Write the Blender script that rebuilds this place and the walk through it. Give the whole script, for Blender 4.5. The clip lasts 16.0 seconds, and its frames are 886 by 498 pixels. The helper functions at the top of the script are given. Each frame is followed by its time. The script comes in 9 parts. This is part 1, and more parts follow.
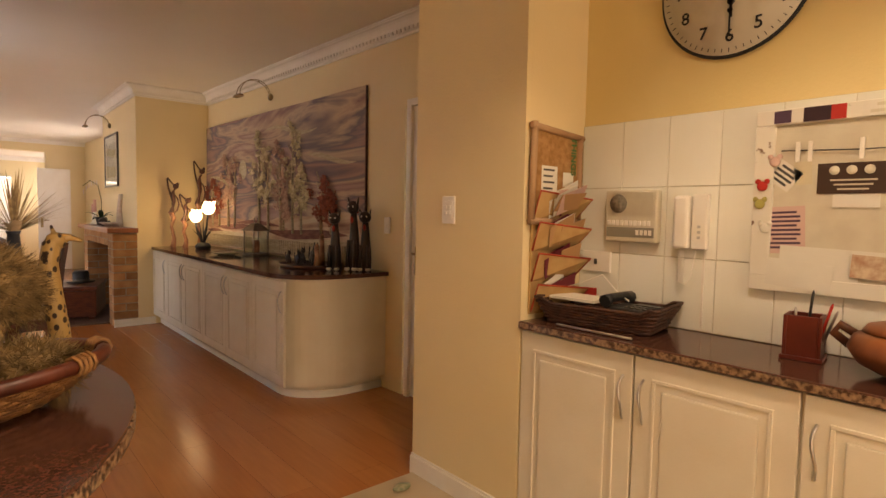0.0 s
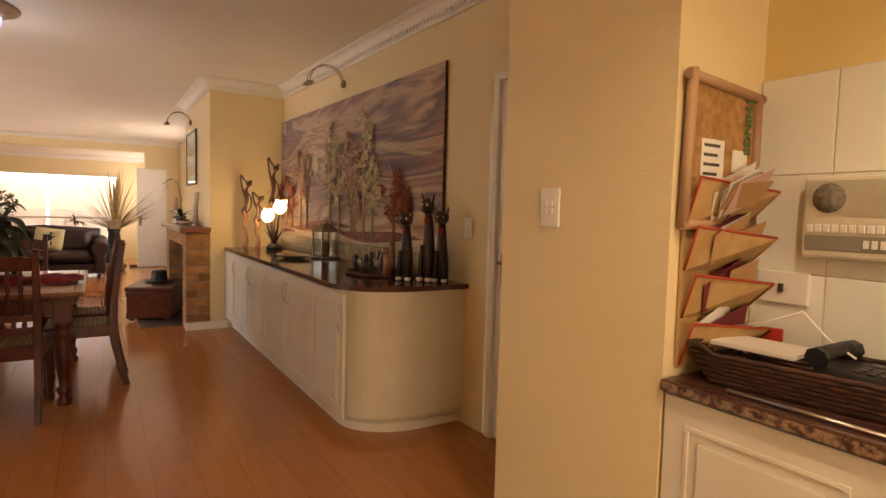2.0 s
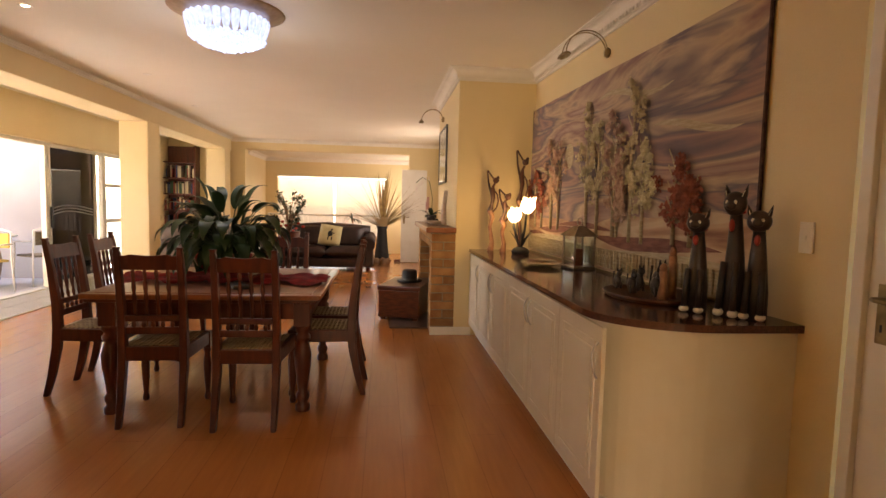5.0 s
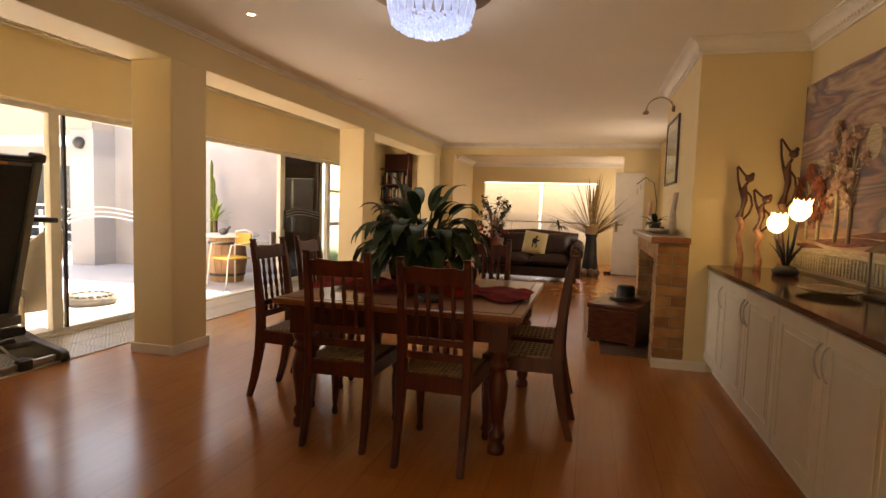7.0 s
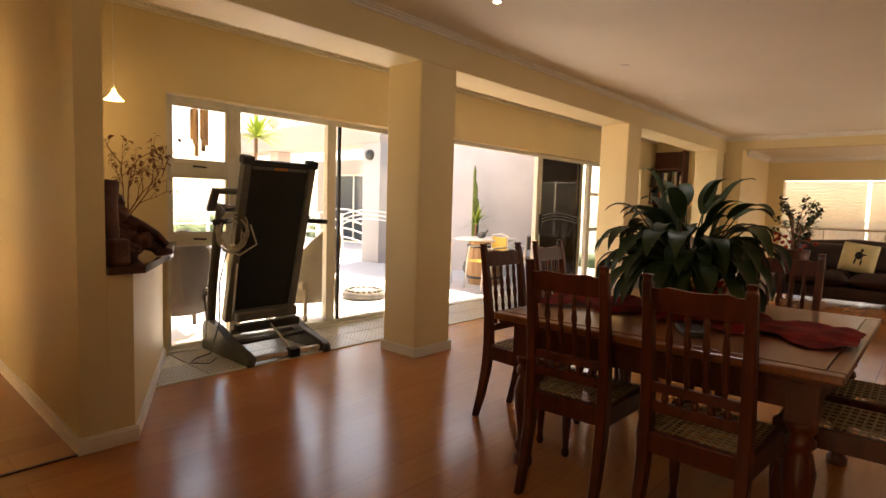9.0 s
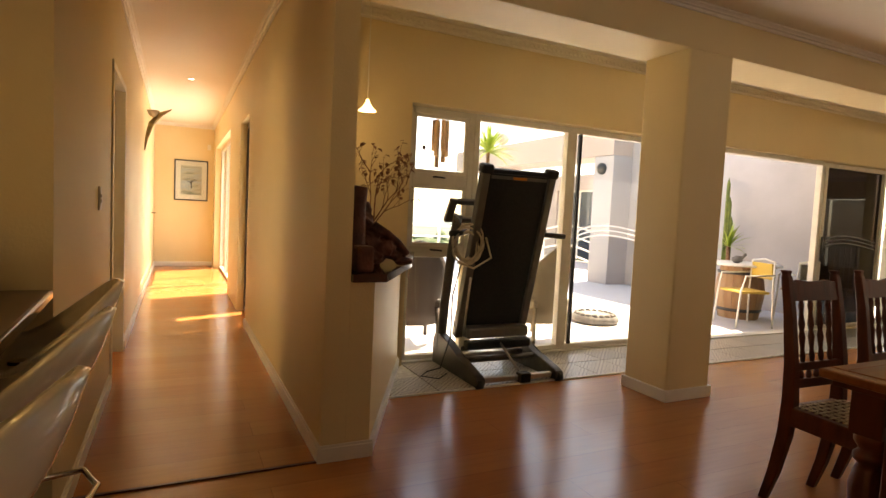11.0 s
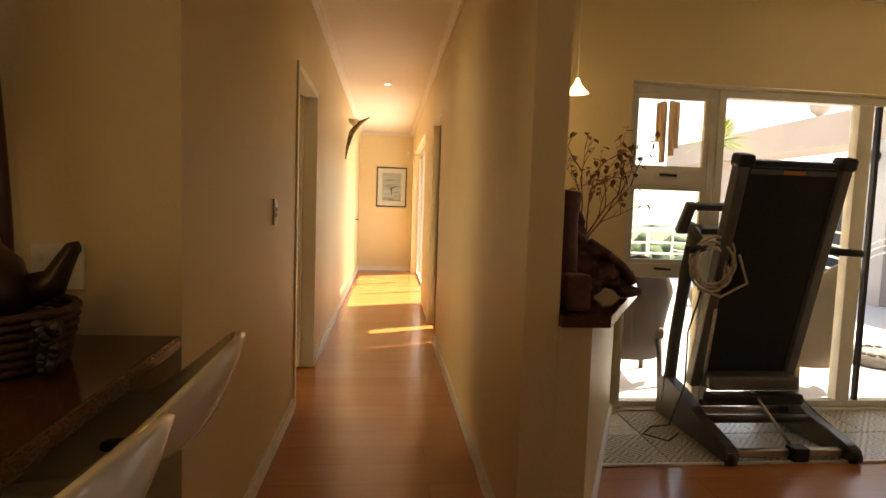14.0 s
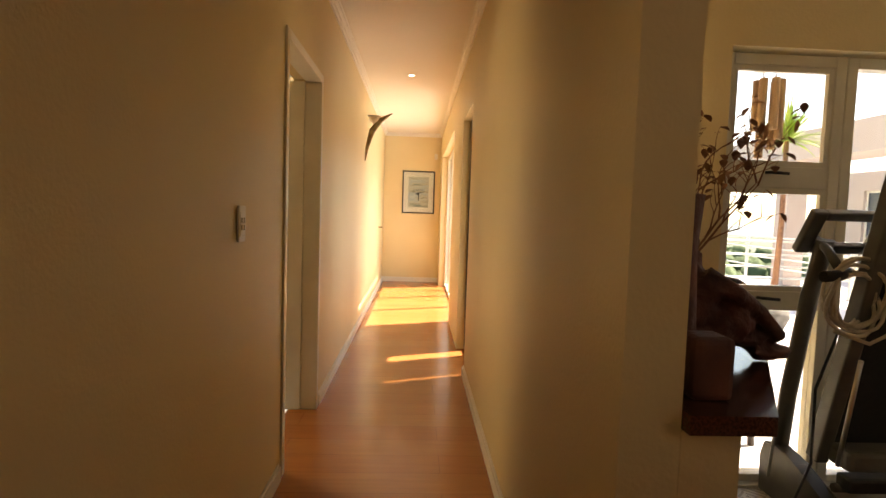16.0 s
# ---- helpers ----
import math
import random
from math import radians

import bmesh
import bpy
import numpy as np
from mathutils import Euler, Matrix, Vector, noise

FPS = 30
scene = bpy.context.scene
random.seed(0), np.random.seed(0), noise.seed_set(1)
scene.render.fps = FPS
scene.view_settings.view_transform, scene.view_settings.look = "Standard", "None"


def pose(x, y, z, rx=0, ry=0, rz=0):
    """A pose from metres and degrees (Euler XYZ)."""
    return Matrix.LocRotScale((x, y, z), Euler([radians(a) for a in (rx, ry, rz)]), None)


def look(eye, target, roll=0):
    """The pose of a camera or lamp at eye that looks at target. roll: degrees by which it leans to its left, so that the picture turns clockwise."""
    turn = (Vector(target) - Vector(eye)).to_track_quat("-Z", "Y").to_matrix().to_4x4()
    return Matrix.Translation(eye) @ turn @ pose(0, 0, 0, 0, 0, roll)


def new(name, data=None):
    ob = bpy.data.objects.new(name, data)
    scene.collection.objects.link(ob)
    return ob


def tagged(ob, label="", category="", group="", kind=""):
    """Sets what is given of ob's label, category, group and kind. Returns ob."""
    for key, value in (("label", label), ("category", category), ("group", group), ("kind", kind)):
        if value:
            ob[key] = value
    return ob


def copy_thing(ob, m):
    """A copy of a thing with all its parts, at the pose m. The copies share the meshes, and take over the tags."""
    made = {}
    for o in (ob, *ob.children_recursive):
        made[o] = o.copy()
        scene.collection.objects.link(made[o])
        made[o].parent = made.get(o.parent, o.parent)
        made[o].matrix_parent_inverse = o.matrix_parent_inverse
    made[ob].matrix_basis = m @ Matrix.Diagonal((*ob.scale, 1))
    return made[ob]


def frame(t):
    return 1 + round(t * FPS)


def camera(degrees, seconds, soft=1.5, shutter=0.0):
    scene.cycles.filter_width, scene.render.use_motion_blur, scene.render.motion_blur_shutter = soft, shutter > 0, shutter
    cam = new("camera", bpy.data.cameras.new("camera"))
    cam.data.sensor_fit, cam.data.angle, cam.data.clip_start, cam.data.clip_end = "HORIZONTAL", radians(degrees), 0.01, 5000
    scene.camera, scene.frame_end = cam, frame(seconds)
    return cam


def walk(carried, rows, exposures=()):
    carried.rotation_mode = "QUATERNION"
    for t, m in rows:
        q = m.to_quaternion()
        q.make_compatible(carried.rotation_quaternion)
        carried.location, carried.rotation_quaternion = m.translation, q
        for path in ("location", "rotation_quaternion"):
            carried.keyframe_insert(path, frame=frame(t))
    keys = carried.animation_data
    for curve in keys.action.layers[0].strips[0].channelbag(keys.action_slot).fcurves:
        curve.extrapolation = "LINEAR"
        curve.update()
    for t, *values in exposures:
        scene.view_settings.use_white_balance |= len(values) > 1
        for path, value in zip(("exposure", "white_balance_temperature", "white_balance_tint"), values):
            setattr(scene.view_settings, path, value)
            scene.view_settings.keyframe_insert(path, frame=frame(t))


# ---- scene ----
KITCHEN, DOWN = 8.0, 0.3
cam = camera(77.3, 16.0)
PATH = [
    (0, (0.912, 1.989, 1.306), (2.217, 3.499, 1.18), 1.1),
    (0.5, (1.003, 2.135, 1.29), (2.243, 3.699, 1.168), 1.4),
    (1, (1.096, 2.304, 1.291), (2.285, 3.908, 1.167), 1.4),
    (1.5, (1.222, 2.438, 1.286), (2.353, 4.083, 1.162), 1.4),
    (2, (1.35, 2.554, 1.296), (2.406, 4.248, 1.169), 1.5),
    (2.5, (1.409, 2.689, 1.285), (2.365, 4.441, 1.158), 1.8),
    (3, (1.451, 2.83, 1.277), (2.323, 4.625, 1.152), 2.0),
    (3.5, (1.496, 2.948, 1.273), (2.276, 4.785, 1.15), 2.3),
    (4, (1.573, 3.097, 1.281), (2.171, 5.001, 1.149), 2.3),
    (4.2, (1.587, 3.148, 1.303), (2.09, 5.078, 1.158), 2.1),
    (6.3, (1.674, 3.805, 1.288), (1.469, 5.788, 1.134), 1.6),
    (6.5, (1.664, 3.882, 1.269), (1.364, 5.854, 1.121), 1.7),
    (7, (1.565, 4.031, 1.269), (1.06, 5.96, 1.119), 1.8),
    (7.5, (1.545, 4.183, 1.268), (0.852, 6.053, 1.114), 1.9),
    (8, (1.543, 4.359, 1.264), (0.663, 6.148, 1.109), 1.8),
    (8.5, (1.534, 4.515, 1.268), (0.4, 6.154, 1.104), 1.5),
    (9, (1.459, 4.597, 1.25), (0.128, 6.08, 1.09), 1.7),
    (9.5, (1.275, 4.642, 1.18), (-0.204, 5.982, 1.048), 1.6),
    (10, (1.305, 4.771, 1.24), (-0.343, 5.894, 1.086), 1.4),
    (10.2, (1.183, 4.687, 1.197), (-0.48, 5.789, 1.058), 1.9),
    (12.3, (0.875, 4.848, 1.237), (-1.084, 5.218, 1.079), 1.8),
    (12.5, (0.806, 4.836, 1.242), (-1.157, 5.187, 1.082), 1.7),
    (13, (0.659, 4.867, 1.208), (-1.313, 5.168, 1.065), 1.9),
    (13.5, (0.461, 4.894, 1.243), (-1.517, 5.152, 1.092), 1.9),
    (14, (0.271, 4.902, 1.246), (-1.713, 5.107, 1.098), 1.9),
    (14.5, (0.061, 4.88, 1.25), (-1.926, 5.057, 1.106), 2.0),
    (15, (-0.146, 4.901, 1.242), (-2.135, 5.057, 1.105), 1.8),
    (15.5, (-0.344, 4.958, 1.266), (-2.335, 5.089, 1.131), 2.0),
    (16, (-0.517, 4.974, 1.261), (-2.511, 5.07, 1.13), 1.9),
]
walk(cam, [(t, look(eye, target, roll)) for t, eye, target, roll in PATH],
     [(0.0, 3.12, 7700, 24), (2.0, 3.28, 7900, 25), (4.2, 3.32, 8300, 24), (6.3, 2.85, 9000, 20), (7.0, 2.6, 9400, 21), (9.0, 2.5, 9400, 20), (10.0, 2.4, 9200, 18), (12.5, 2.12, 9000, 16), (16.0, 2.02, 8400, 15)])

# ---- world, sun, lights ----
world = bpy.data.worlds.new("sky")
scene.world = world
world.use_nodes = True
wn = world.node_tree
sky = wn.nodes.new("ShaderNodeTexSky")
sky.sky_type, sky.sun_disc = "NISHITA", False
sky.sun_elevation, sky.sun_rotation = radians(56), radians(-22)
wn.links.new(sky.outputs[0], wn.nodes["Background"].inputs[0])
wn.nodes["Background"].inputs[1].default_value = 0.15


def lamp(name, kind, energy, m, color=(1, 1, 1), **kw):
    data = bpy.data.lights.new(name, kind)
    data.energy, data.color = energy, color
    for key, value in kw.items():
        if key == "size":
            data.size = value
        if key == "size_y":
            data.shape, data.size_y = "RECTANGLE", value
        if key == "angle":
            data.angle = value
        if key == "soft":
            data.shadow_soft_size = value
        if key == "spot":
            data.spot_size, data.spot_blend = value, 0.6
    ob = new(name, data)
    ob.matrix_world = m
    return ob


SUN_AZ, SUN_EL = radians(-22), radians(56)
sun_dir = Vector((math.sin(SUN_AZ) * math.cos(SUN_EL), math.cos(SUN_AZ) * math.cos(SUN_EL), math.sin(SUN_EL)))
lamp("sun", "SUN", 5.0, look(sun_dir * 50, (0, 0, 0)), (1.0, 0.97, 0.92), angle=radians(0.5))

# ---- materials ----
def mat(name, base, rough=0.6, metal=0.0, second=None, scale=8.0, bump=0.0, bump_scale=60.0, kind="noise", detail=4.0,
        coat=0.0, stretch=(1, 1, 1), emit=None, emit_strength=0.0, contrast=(0.35, 0.65), rand=0.0, space="Object", trans=0.0, ior=1.45,
        rough2=None, sheen=0.0):
    """A principled material with two colours mixed by a pattern at real size, fine bump and variation from object to object."""
    m = bpy.data.materials.new(name)
    m.use_nodes = True
    t = m.node_tree
    n, l = t.nodes, t.links
    b = n["Principled BSDF"]
    b.inputs["Base Color"].default_value = (*base, 1)
    b.inputs["Roughness"].default_value = rough
    b.inputs["Metallic"].default_value = metal
    b.inputs["Coat Weight"].default_value = coat
    b.inputs["Coat Roughness"].default_value = 0.12
    b.inputs["Transmission Weight"].default_value = trans
    b.inputs["IOR"].default_value = ior
    b.inputs["Sheen Weight"].default_value = sheen
    tc = n.new("ShaderNodeTexCoord")
    mp = n.new("ShaderNodeMapping")
    mp.inputs["Scale"].default_value = stretch
    if space == "World":
        geo = n.new("ShaderNodeNewGeometry")
        l.new(geo.outputs["Position"], mp.inputs[0])
    else:
        l.new(tc.outputs[space], mp.inputs[0])
    out_col = None
    if second is not None:
        if kind == "noise":
            tex = n.new("ShaderNodeTexNoise")
            tex.inputs["Scale"].default_value, tex.inputs["Detail"].default_value = scale, detail
            fac = tex.outputs["Fac"]
        elif kind == "voronoi":
            tex = n.new("ShaderNodeTexVoronoi")
            tex.inputs["Scale"].default_value = scale
            fac = tex.outputs["Distance"]
        else:
            tex = n.new("ShaderNodeTexWave")
            tex.wave_type = "BANDS"
            tex.inputs["Scale"].default_value, tex.inputs["Distortion"].default_value = scale, 4.0
            tex.inputs["Detail"].default_value = detail
            fac = tex.outputs["Fac"]
        l.new(mp.outputs[0], tex.inputs["Vector"])
        rmp = n.new("ShaderNodeMapRange")
        rmp.inputs["From Min"].default_value, rmp.inputs["From Max"].default_value = contrast
        l.new(fac, rmp.inputs["Value"])
        mix = n.new("ShaderNodeMix")
        mix.data_type = "RGBA"
        mix.inputs[6].default_value, mix.inputs[7].default_value = (*base, 1), (*second, 1)
        l.new(rmp.outputs[0], mix.inputs[0])
        out_col = mix.outputs[2]
        if rough2 is not None:
            rr = n.new("ShaderNodeMapRange")
            rr.inputs["To Min"].default_value, rr.inputs["To Max"].default_value = rough, rough2
            l.new(rmp.outputs[0], rr.inputs["Value"])
            l.new(rr.outputs[0], b.inputs["Roughness"])
    if rand > 0:
        oi = n.new("ShaderNodeObjectInfo")
        rv = n.new("ShaderNodeMapRange")
        rv.inputs["To Min"].default_value, rv.inputs["To Max"].default_value = 1 - rand, 1 + rand
        l.new(oi.outputs["Random"], rv.inputs["Value"])
        hsv = n.new("ShaderNodeHueSaturation")
        hsv.inputs["Color"].default_value = (*base, 1)
        if out_col is not None:
            l.new(out_col, hsv.inputs["Color"])
        l.new(rv.outputs[0], hsv.inputs["Value"])
        out_col = hsv.outputs[0]
    if out_col is not None:
        l.new(out_col, b.inputs["Base Color"])
    if bump > 0:
        bt = n.new("ShaderNodeTexNoise")
        bt.inputs["Scale"].default_value, bt.inputs["Detail"].default_value = bump_scale, 3.0
        l.new(mp.outputs[0], bt.inputs["Vector"])
        bp = n.new("ShaderNodeBump")
        bp.inputs["Strength"].default_value, bp.inputs["Distance"].default_value = bump, 0.01
        l.new(bt.outputs["Fac"], bp.inputs["Height"])
        l.new(bp.outputs[0], b.inputs["Normal"])
    if emit is not None:
        b.inputs["Emission Color"].default_value = (*emit, 1)
        b.inputs["Emission Strength"].default_value = emit_strength
    return m


def floor_wood():
    """Laminate planks that run along y: warm orange, glossy, with faint joints."""
    m = bpy.data.materials.new("laminate")
    m.use_nodes = True
    t = m.node_tree
    n, l = t.nodes, t.links
    b = n["Principled BSDF"]
    geo = n.new("ShaderNodeNewGeometry")
    mp = n.new("ShaderNodeMapping")
    mp.inputs["Rotation"].default_value = (0, 0, radians(90))
    l.new(geo.outputs["Position"], mp.inputs[0])
    br = n.new("ShaderNodeTexBrick")
    br.offset = 0.37
    br.inputs["Scale"].default_value = 1.0
    br.inputs["Brick Width"].default_value, br.inputs["Row Height"].default_value = 1.28, 0.195
    br.inputs["Mortar Size"].default_value = 0.0012
    br.inputs["Color1"].default_value = (0.46, 0.18, 0.058, 1)
    br.inputs["Color2"].default_value = (0.42, 0.155, 0.047, 1)
    br.inputs["Mortar"].default_value = (0.25, 0.09, 0.03, 1)
    l.new(mp.outputs[0], br.inputs["Vector"])
    st = n.new("ShaderNodeMapping")
    st.inputs["Scale"].default_value = (18, 1.3, 1)
    l.new(geo.outputs["Position"], st.inputs[0])
    gr = n.new("ShaderNodeTexNoise")
    gr.inputs["Scale"].default_value, gr.inputs["Detail"].default_value = 2.2, 6
    l.new(st.outputs[0], gr.inputs["Vector"])
    mr = n.new("ShaderNodeMapRange")
    mr.inputs["From Min"].default_value, mr.inputs["From Max"].default_value = 0.3, 0.7
    mr.inputs["To Min"].default_value, mr.inputs["To Max"].default_value = 0.93, 1.06
    l.new(gr.outputs["Fac"], mr.inputs["Value"])
    hs = n.new("ShaderNodeHueSaturation")
    l.new(br.outputs["Color"], hs.inputs["Color"])
    l.new(mr.outputs[0], hs.inputs["Value"])
    l.new(hs.outputs[0], b.inputs["Base Color"])
    sm = n.new("ShaderNodeTexNoise")
    sm.inputs["Scale"].default_value = 3.0
    l.new(geo.outputs["Position"], sm.inputs["Vector"])
    rr = n.new("ShaderNodeMapRange")
    rr.inputs["To Min"].default_value, rr.inputs["To Max"].default_value = 0.14, 0.26
    l.new(sm.outputs["Fac"], rr.inputs["Value"])
    l.new(rr.outputs[0], b.inputs["Roughness"])
    bp = n.new("ShaderNodeBump")
    bp.inputs["Strength"].default_value, bp.inputs["Distance"].default_value = 0.06, 0.002
    l.new(gr.outputs["Fac"], bp.inputs["Height"])
    l.new(bp.outputs[0], b.inputs["Normal"])
    return m


def glass_mat(name, tint=(0.95, 0.97, 0.96), rough=0.0):
    """Thin clear pane: see-through with a mirror share."""
    m = bpy.data.materials.new(name)
    m.use_nodes = True
    t = m.node_tree
    n, l = t.nodes, t.links
    n.remove(n["Principled BSDF"])
    tr, gl, mx, lw, pw, ma = (n.new(k) for k in ("ShaderNodeBsdfTransparent", "ShaderNodeBsdfGlossy", "ShaderNodeMixShader", "ShaderNodeLayerWeight", "ShaderNodeMath", "ShaderNodeMath"))
    tr.inputs[0].default_value = (*tint, 1)
    gl.inputs["Roughness"].default_value = rough
    lw.inputs[0].default_value = 0.5
    pw.operation, pw.inputs[1].default_value = "POWER", 5.0
    ma.operation, ma.inputs[1].default_value, ma.inputs[2].default_value = "MULTIPLY_ADD", 0.8, 0.035
    l.new(lw.outputs["Facing"], pw.inputs[0])
    l.new(pw.outputs[0], ma.inputs[0])
    l.new(ma.outputs[0], mx.inputs[0])
    l.new(tr.outputs[0], mx.inputs[1])
    l.new(gl.outputs[0], mx.inputs[2])
    l.new(mx.outputs[0], n["Material Output"].inputs[0])
    return m


M = dict(
    wall=mat("cream_wall_paint", (0.76, 0.62, 0.36), 0.5, second=(0.73, 0.59, 0.335), scale=1.5, bump=0.15, bump_scale=90, space="World"),
    wall_y=mat("yellow_wall_paint", (0.80, 0.64, 0.31), 0.5, second=(0.77, 0.61, 0.28), scale=2, bump=0.15, bump_scale=90, space="World"),
    ceil=mat("ceiling_paint", (0.82, 0.76, 0.64), 0.6, second=(0.79, 0.73, 0.61), scale=1.2, bump=0.1, bump_scale=60, space="World"),
    white=mat("white_gloss_paint", (0.80, 0.76, 0.68), 0.35, second=(0.76, 0.71, 0.62), scale=6, bump=0.05, bump_scale=40),
    cream=mat("cream_cabinet_foil", (0.74, 0.68, 0.55), 0.38, second=(0.70, 0.63, 0.49), scale=5, bump=0.05, bump_scale=120),
    floor=floor_wood(),
    granite=mat("brown_granite", (0.115, 0.045, 0.03), 0.12, second=(0.05, 0.022, 0.016), scale=170, detail=8, contrast=(0.42, 0.6), space="World"),
    granite_l=mat("speckled_granite_edge", (0.30, 0.19, 0.11), 0.25, second=(0.06, 0.03, 0.02), scale=70, detail=8, contrast=(0.4, 0.6), bump=0.2, space="World"),
    chair=mat("red_brown_wood", (0.15, 0.030, 0.012), 0.42, second=(0.04, 0.009, 0.005), scale=2.5, stretch=(8, 8, 1), coat=0.08, contrast=(0.2, 0.8), bump=0.08, bump_scale=30),
    table=mat("honey_wood", (0.28, 0.095, 0.035), 0.3, second=(0.22, 0.07, 0.025), scale=4, stretch=(12, 1.2, 1), coat=0.3),
    brick=mat("face_brick", (0.42, 0.23, 0.10), 0.85, second=(0.33, 0.15, 0.06), scale=9, bump=0.5, bump_scale=110, rand=0.22, space="World"),
    mortar=mat("mortar", (0.36, 0.29, 0.2), 0.95, second=(0.28, 0.22, 0.15), scale=30, bump=0.5, bump_scale=150, space="World"),
    stone=mat("hearth_slate", (0.18, 0.10, 0.07), 0.4, second=(0.11, 0.07, 0.06), scale=6, bump=0.2, bump_scale=30),
    black=mat("black_plastic", (0.012, 0.012, 0.012), 0.5, second=(0.02, 0.02, 0.02), scale=20, bump=0.1, bump_scale=200),
    grey=mat("dark_grey_metal", (0.09, 0.085, 0.075), 0.4, 0.3, second=(0.06, 0.055, 0.05), scale=10),
    steel=mat("brushed_steel", (0.55, 0.53, 0.5), 0.28, 1.0, second=(0.45, 0.43, 0.4), scale=20),
    chrome=mat("chrome", (0.75, 0.75, 0.75), 0.08, 1.0),
    brass=mat("aged_brass", (0.38, 0.28, 0.14), 0.32, 1.0, second=(0.2, 0.14, 0.07), scale=15),
    leather=mat("brown_leather", (0.04, 0.016, 0.013), 0.4, second=(0.022, 0.010, 0.008), scale=8, bump=0.4, bump_scale=70),
    tile=mat("white_glazed_tile", (0.80, 0.79, 0.70), 0.12, second=(0.77, 0.755, 0.66), scale=5, rand=0.03, bump=0.04, bump_scale=12),
    grout=mat("grout", (0.68, 0.63, 0.50), 0.9, second=(0.5, 0.44, 0.33), scale=20),
    alu=mat("cream_aluminium_frame", (0.72, 0.68, 0.58), 0.4, second=(0.66, 0.62, 0.52), scale=8),
    plaster_out=mat("lilac_grey_render", (0.47, 0.445, 0.44), 0.9, second=(0.42, 0.395, 0.39), scale=1.5, bump=0.12, bump_scale=18, space="World"),
    plaster_out2=mat("pink_beige_render", (0.52, 0.42, 0.36), 0.9, second=(0.46, 0.37, 0.32), scale=1.5, bump=0.3, bump_scale=60, space="World"),
    glass=glass_mat("clear_glass"),
    glass_dark=glass_mat("tinted_glass", (0.12, 0.1, 0.1)),
)


# ---- helpers for meshes ----
def bm_new():
    return bmesh.new()


def add_box(bm, x0, x1, y0, y1, z0, z1, m=None):
    vs = [bm.verts.new((x, y, z)) for z in (z0, z1) for y in (y0, y1) for x in (x0, x1)]
    if m is not None:
        for v in vs:
            v.co = m @ v.co
    fs = [(0, 2, 3, 1), (4, 5, 7, 6), (0, 1, 5, 4), (2, 6, 7, 3), (0, 4, 6, 2), (1, 3, 7, 5)]
    for f in fs:
        bm.faces.new([vs[i] for i in f])
    return vs


def add_bbox(bm, x0, x1, y0, y1, z0, z1, r=0.004, m=None):
    """A box with its edges bevelled by r."""
    tmp = bmesh.new()
    add_box(tmp, x0, x1, y0, y1, z0, z1)
    bmesh.ops.bevel(tmp, geom=list(tmp.edges), offset=r, segments=2, affect="EDGES", profile=0.5)
    merge(bm, tmp, m)


def merge(bm, tmp, m=None):
    if m is not None:
        bmesh.ops.transform(tmp, matrix=m, verts=tmp.verts)
    tmp.verts.index_update()
    vs = [bm.verts.new(v.co) for v in tmp.verts]
    for f in tmp.faces:
        nf = bm.faces.new([vs[v.index] for v in f.verts])
        nf.smooth = f.smooth
    tmp.free()


def add_lathe(bm, profile, seg=20, m=None, sx=1.0, sy=1.0):
    """Turns (radius, z) pairs round z."""
    rings = []
    for r, z in profile:
        ring = []
        for i in range(seg):
            a = 2 * math.pi * i / seg
            co = Vector((r * math.cos(a) * sx, r * math.sin(a) * sy, z))
            ring.append(bm.verts.new(m @ co if m is not None else co))
        rings.append(ring)
    for a, b in zip(rings, rings[1:]):
        for i in range(seg):
            f = bm.faces.new((a[i], a[(i + 1) % seg], b[(i + 1) % seg], b[i]))
            f.smooth = True
    for ring, rev in ((rings[0], True), (rings[-1], False)):
        bm.faces.new(ring[::-1] if rev else ring)


def add_tube(bm, pts, r, seg=8, radii=None, flat=1.0):
    """A tube along points; radii: one for each point. flat squeezes it across."""
    pts = [Vector(p) for p in pts]
    rings = []
    up = Vector((0, 0, 1))
    prev = None
    for i, p in enumerate(pts):
        d = (pts[min(i + 1, len(pts) - 1)] - pts[max(i - 1, 0)])
        d = d.normalized() if d.length > 1e-9 else Vector((0, 0, 1))
        if prev is None:
            ref = up if abs(d.dot(up)) < 0.95 else Vector((1, 0, 0))
            a = d.cross(ref).normalized()
        else:
            a = (prev - d * prev.dot(d)).normalized()
        prev = a
        b = d.cross(a)
        rr = radii[i] if radii else r
        rings.append([bm.verts.new(p + rr * (math.cos(2 * math.pi * k / seg) * a + flat * math.sin(2 * math.pi * k / seg) * b)) for k in range(seg)])
    for a, b in zip(rings, rings[1:]):
        for k in range(seg):
            f = bm.faces.new((a[k], a[(k + 1) % seg], b[(k + 1) % seg], b[k]))
            f.smooth = True
    bm.faces.new(rings[0][::-1])
    bm.faces.new(rings[-1])


def add_prism(bm, outline, z0, z1, m=None):
    """An outline of (x, y), anticlockwise, raised from z0 to z1."""
    lo = [bm.verts.new((m @ Vector((x, y, z0))) if m is not None else (x, y, z0)) for x, y in outline]
    hi = [bm.verts.new((m @ Vector((x, y, z1))) if m is not None else (x, y, z1)) for x, y in outline]
    bm.faces.new(lo[::-1])
    bm.faces.new(hi)
    for i in range(len(lo)):
        j = (i + 1) % len(lo)
        bm.faces.new((lo[i], lo[j], hi[j], hi[i]))


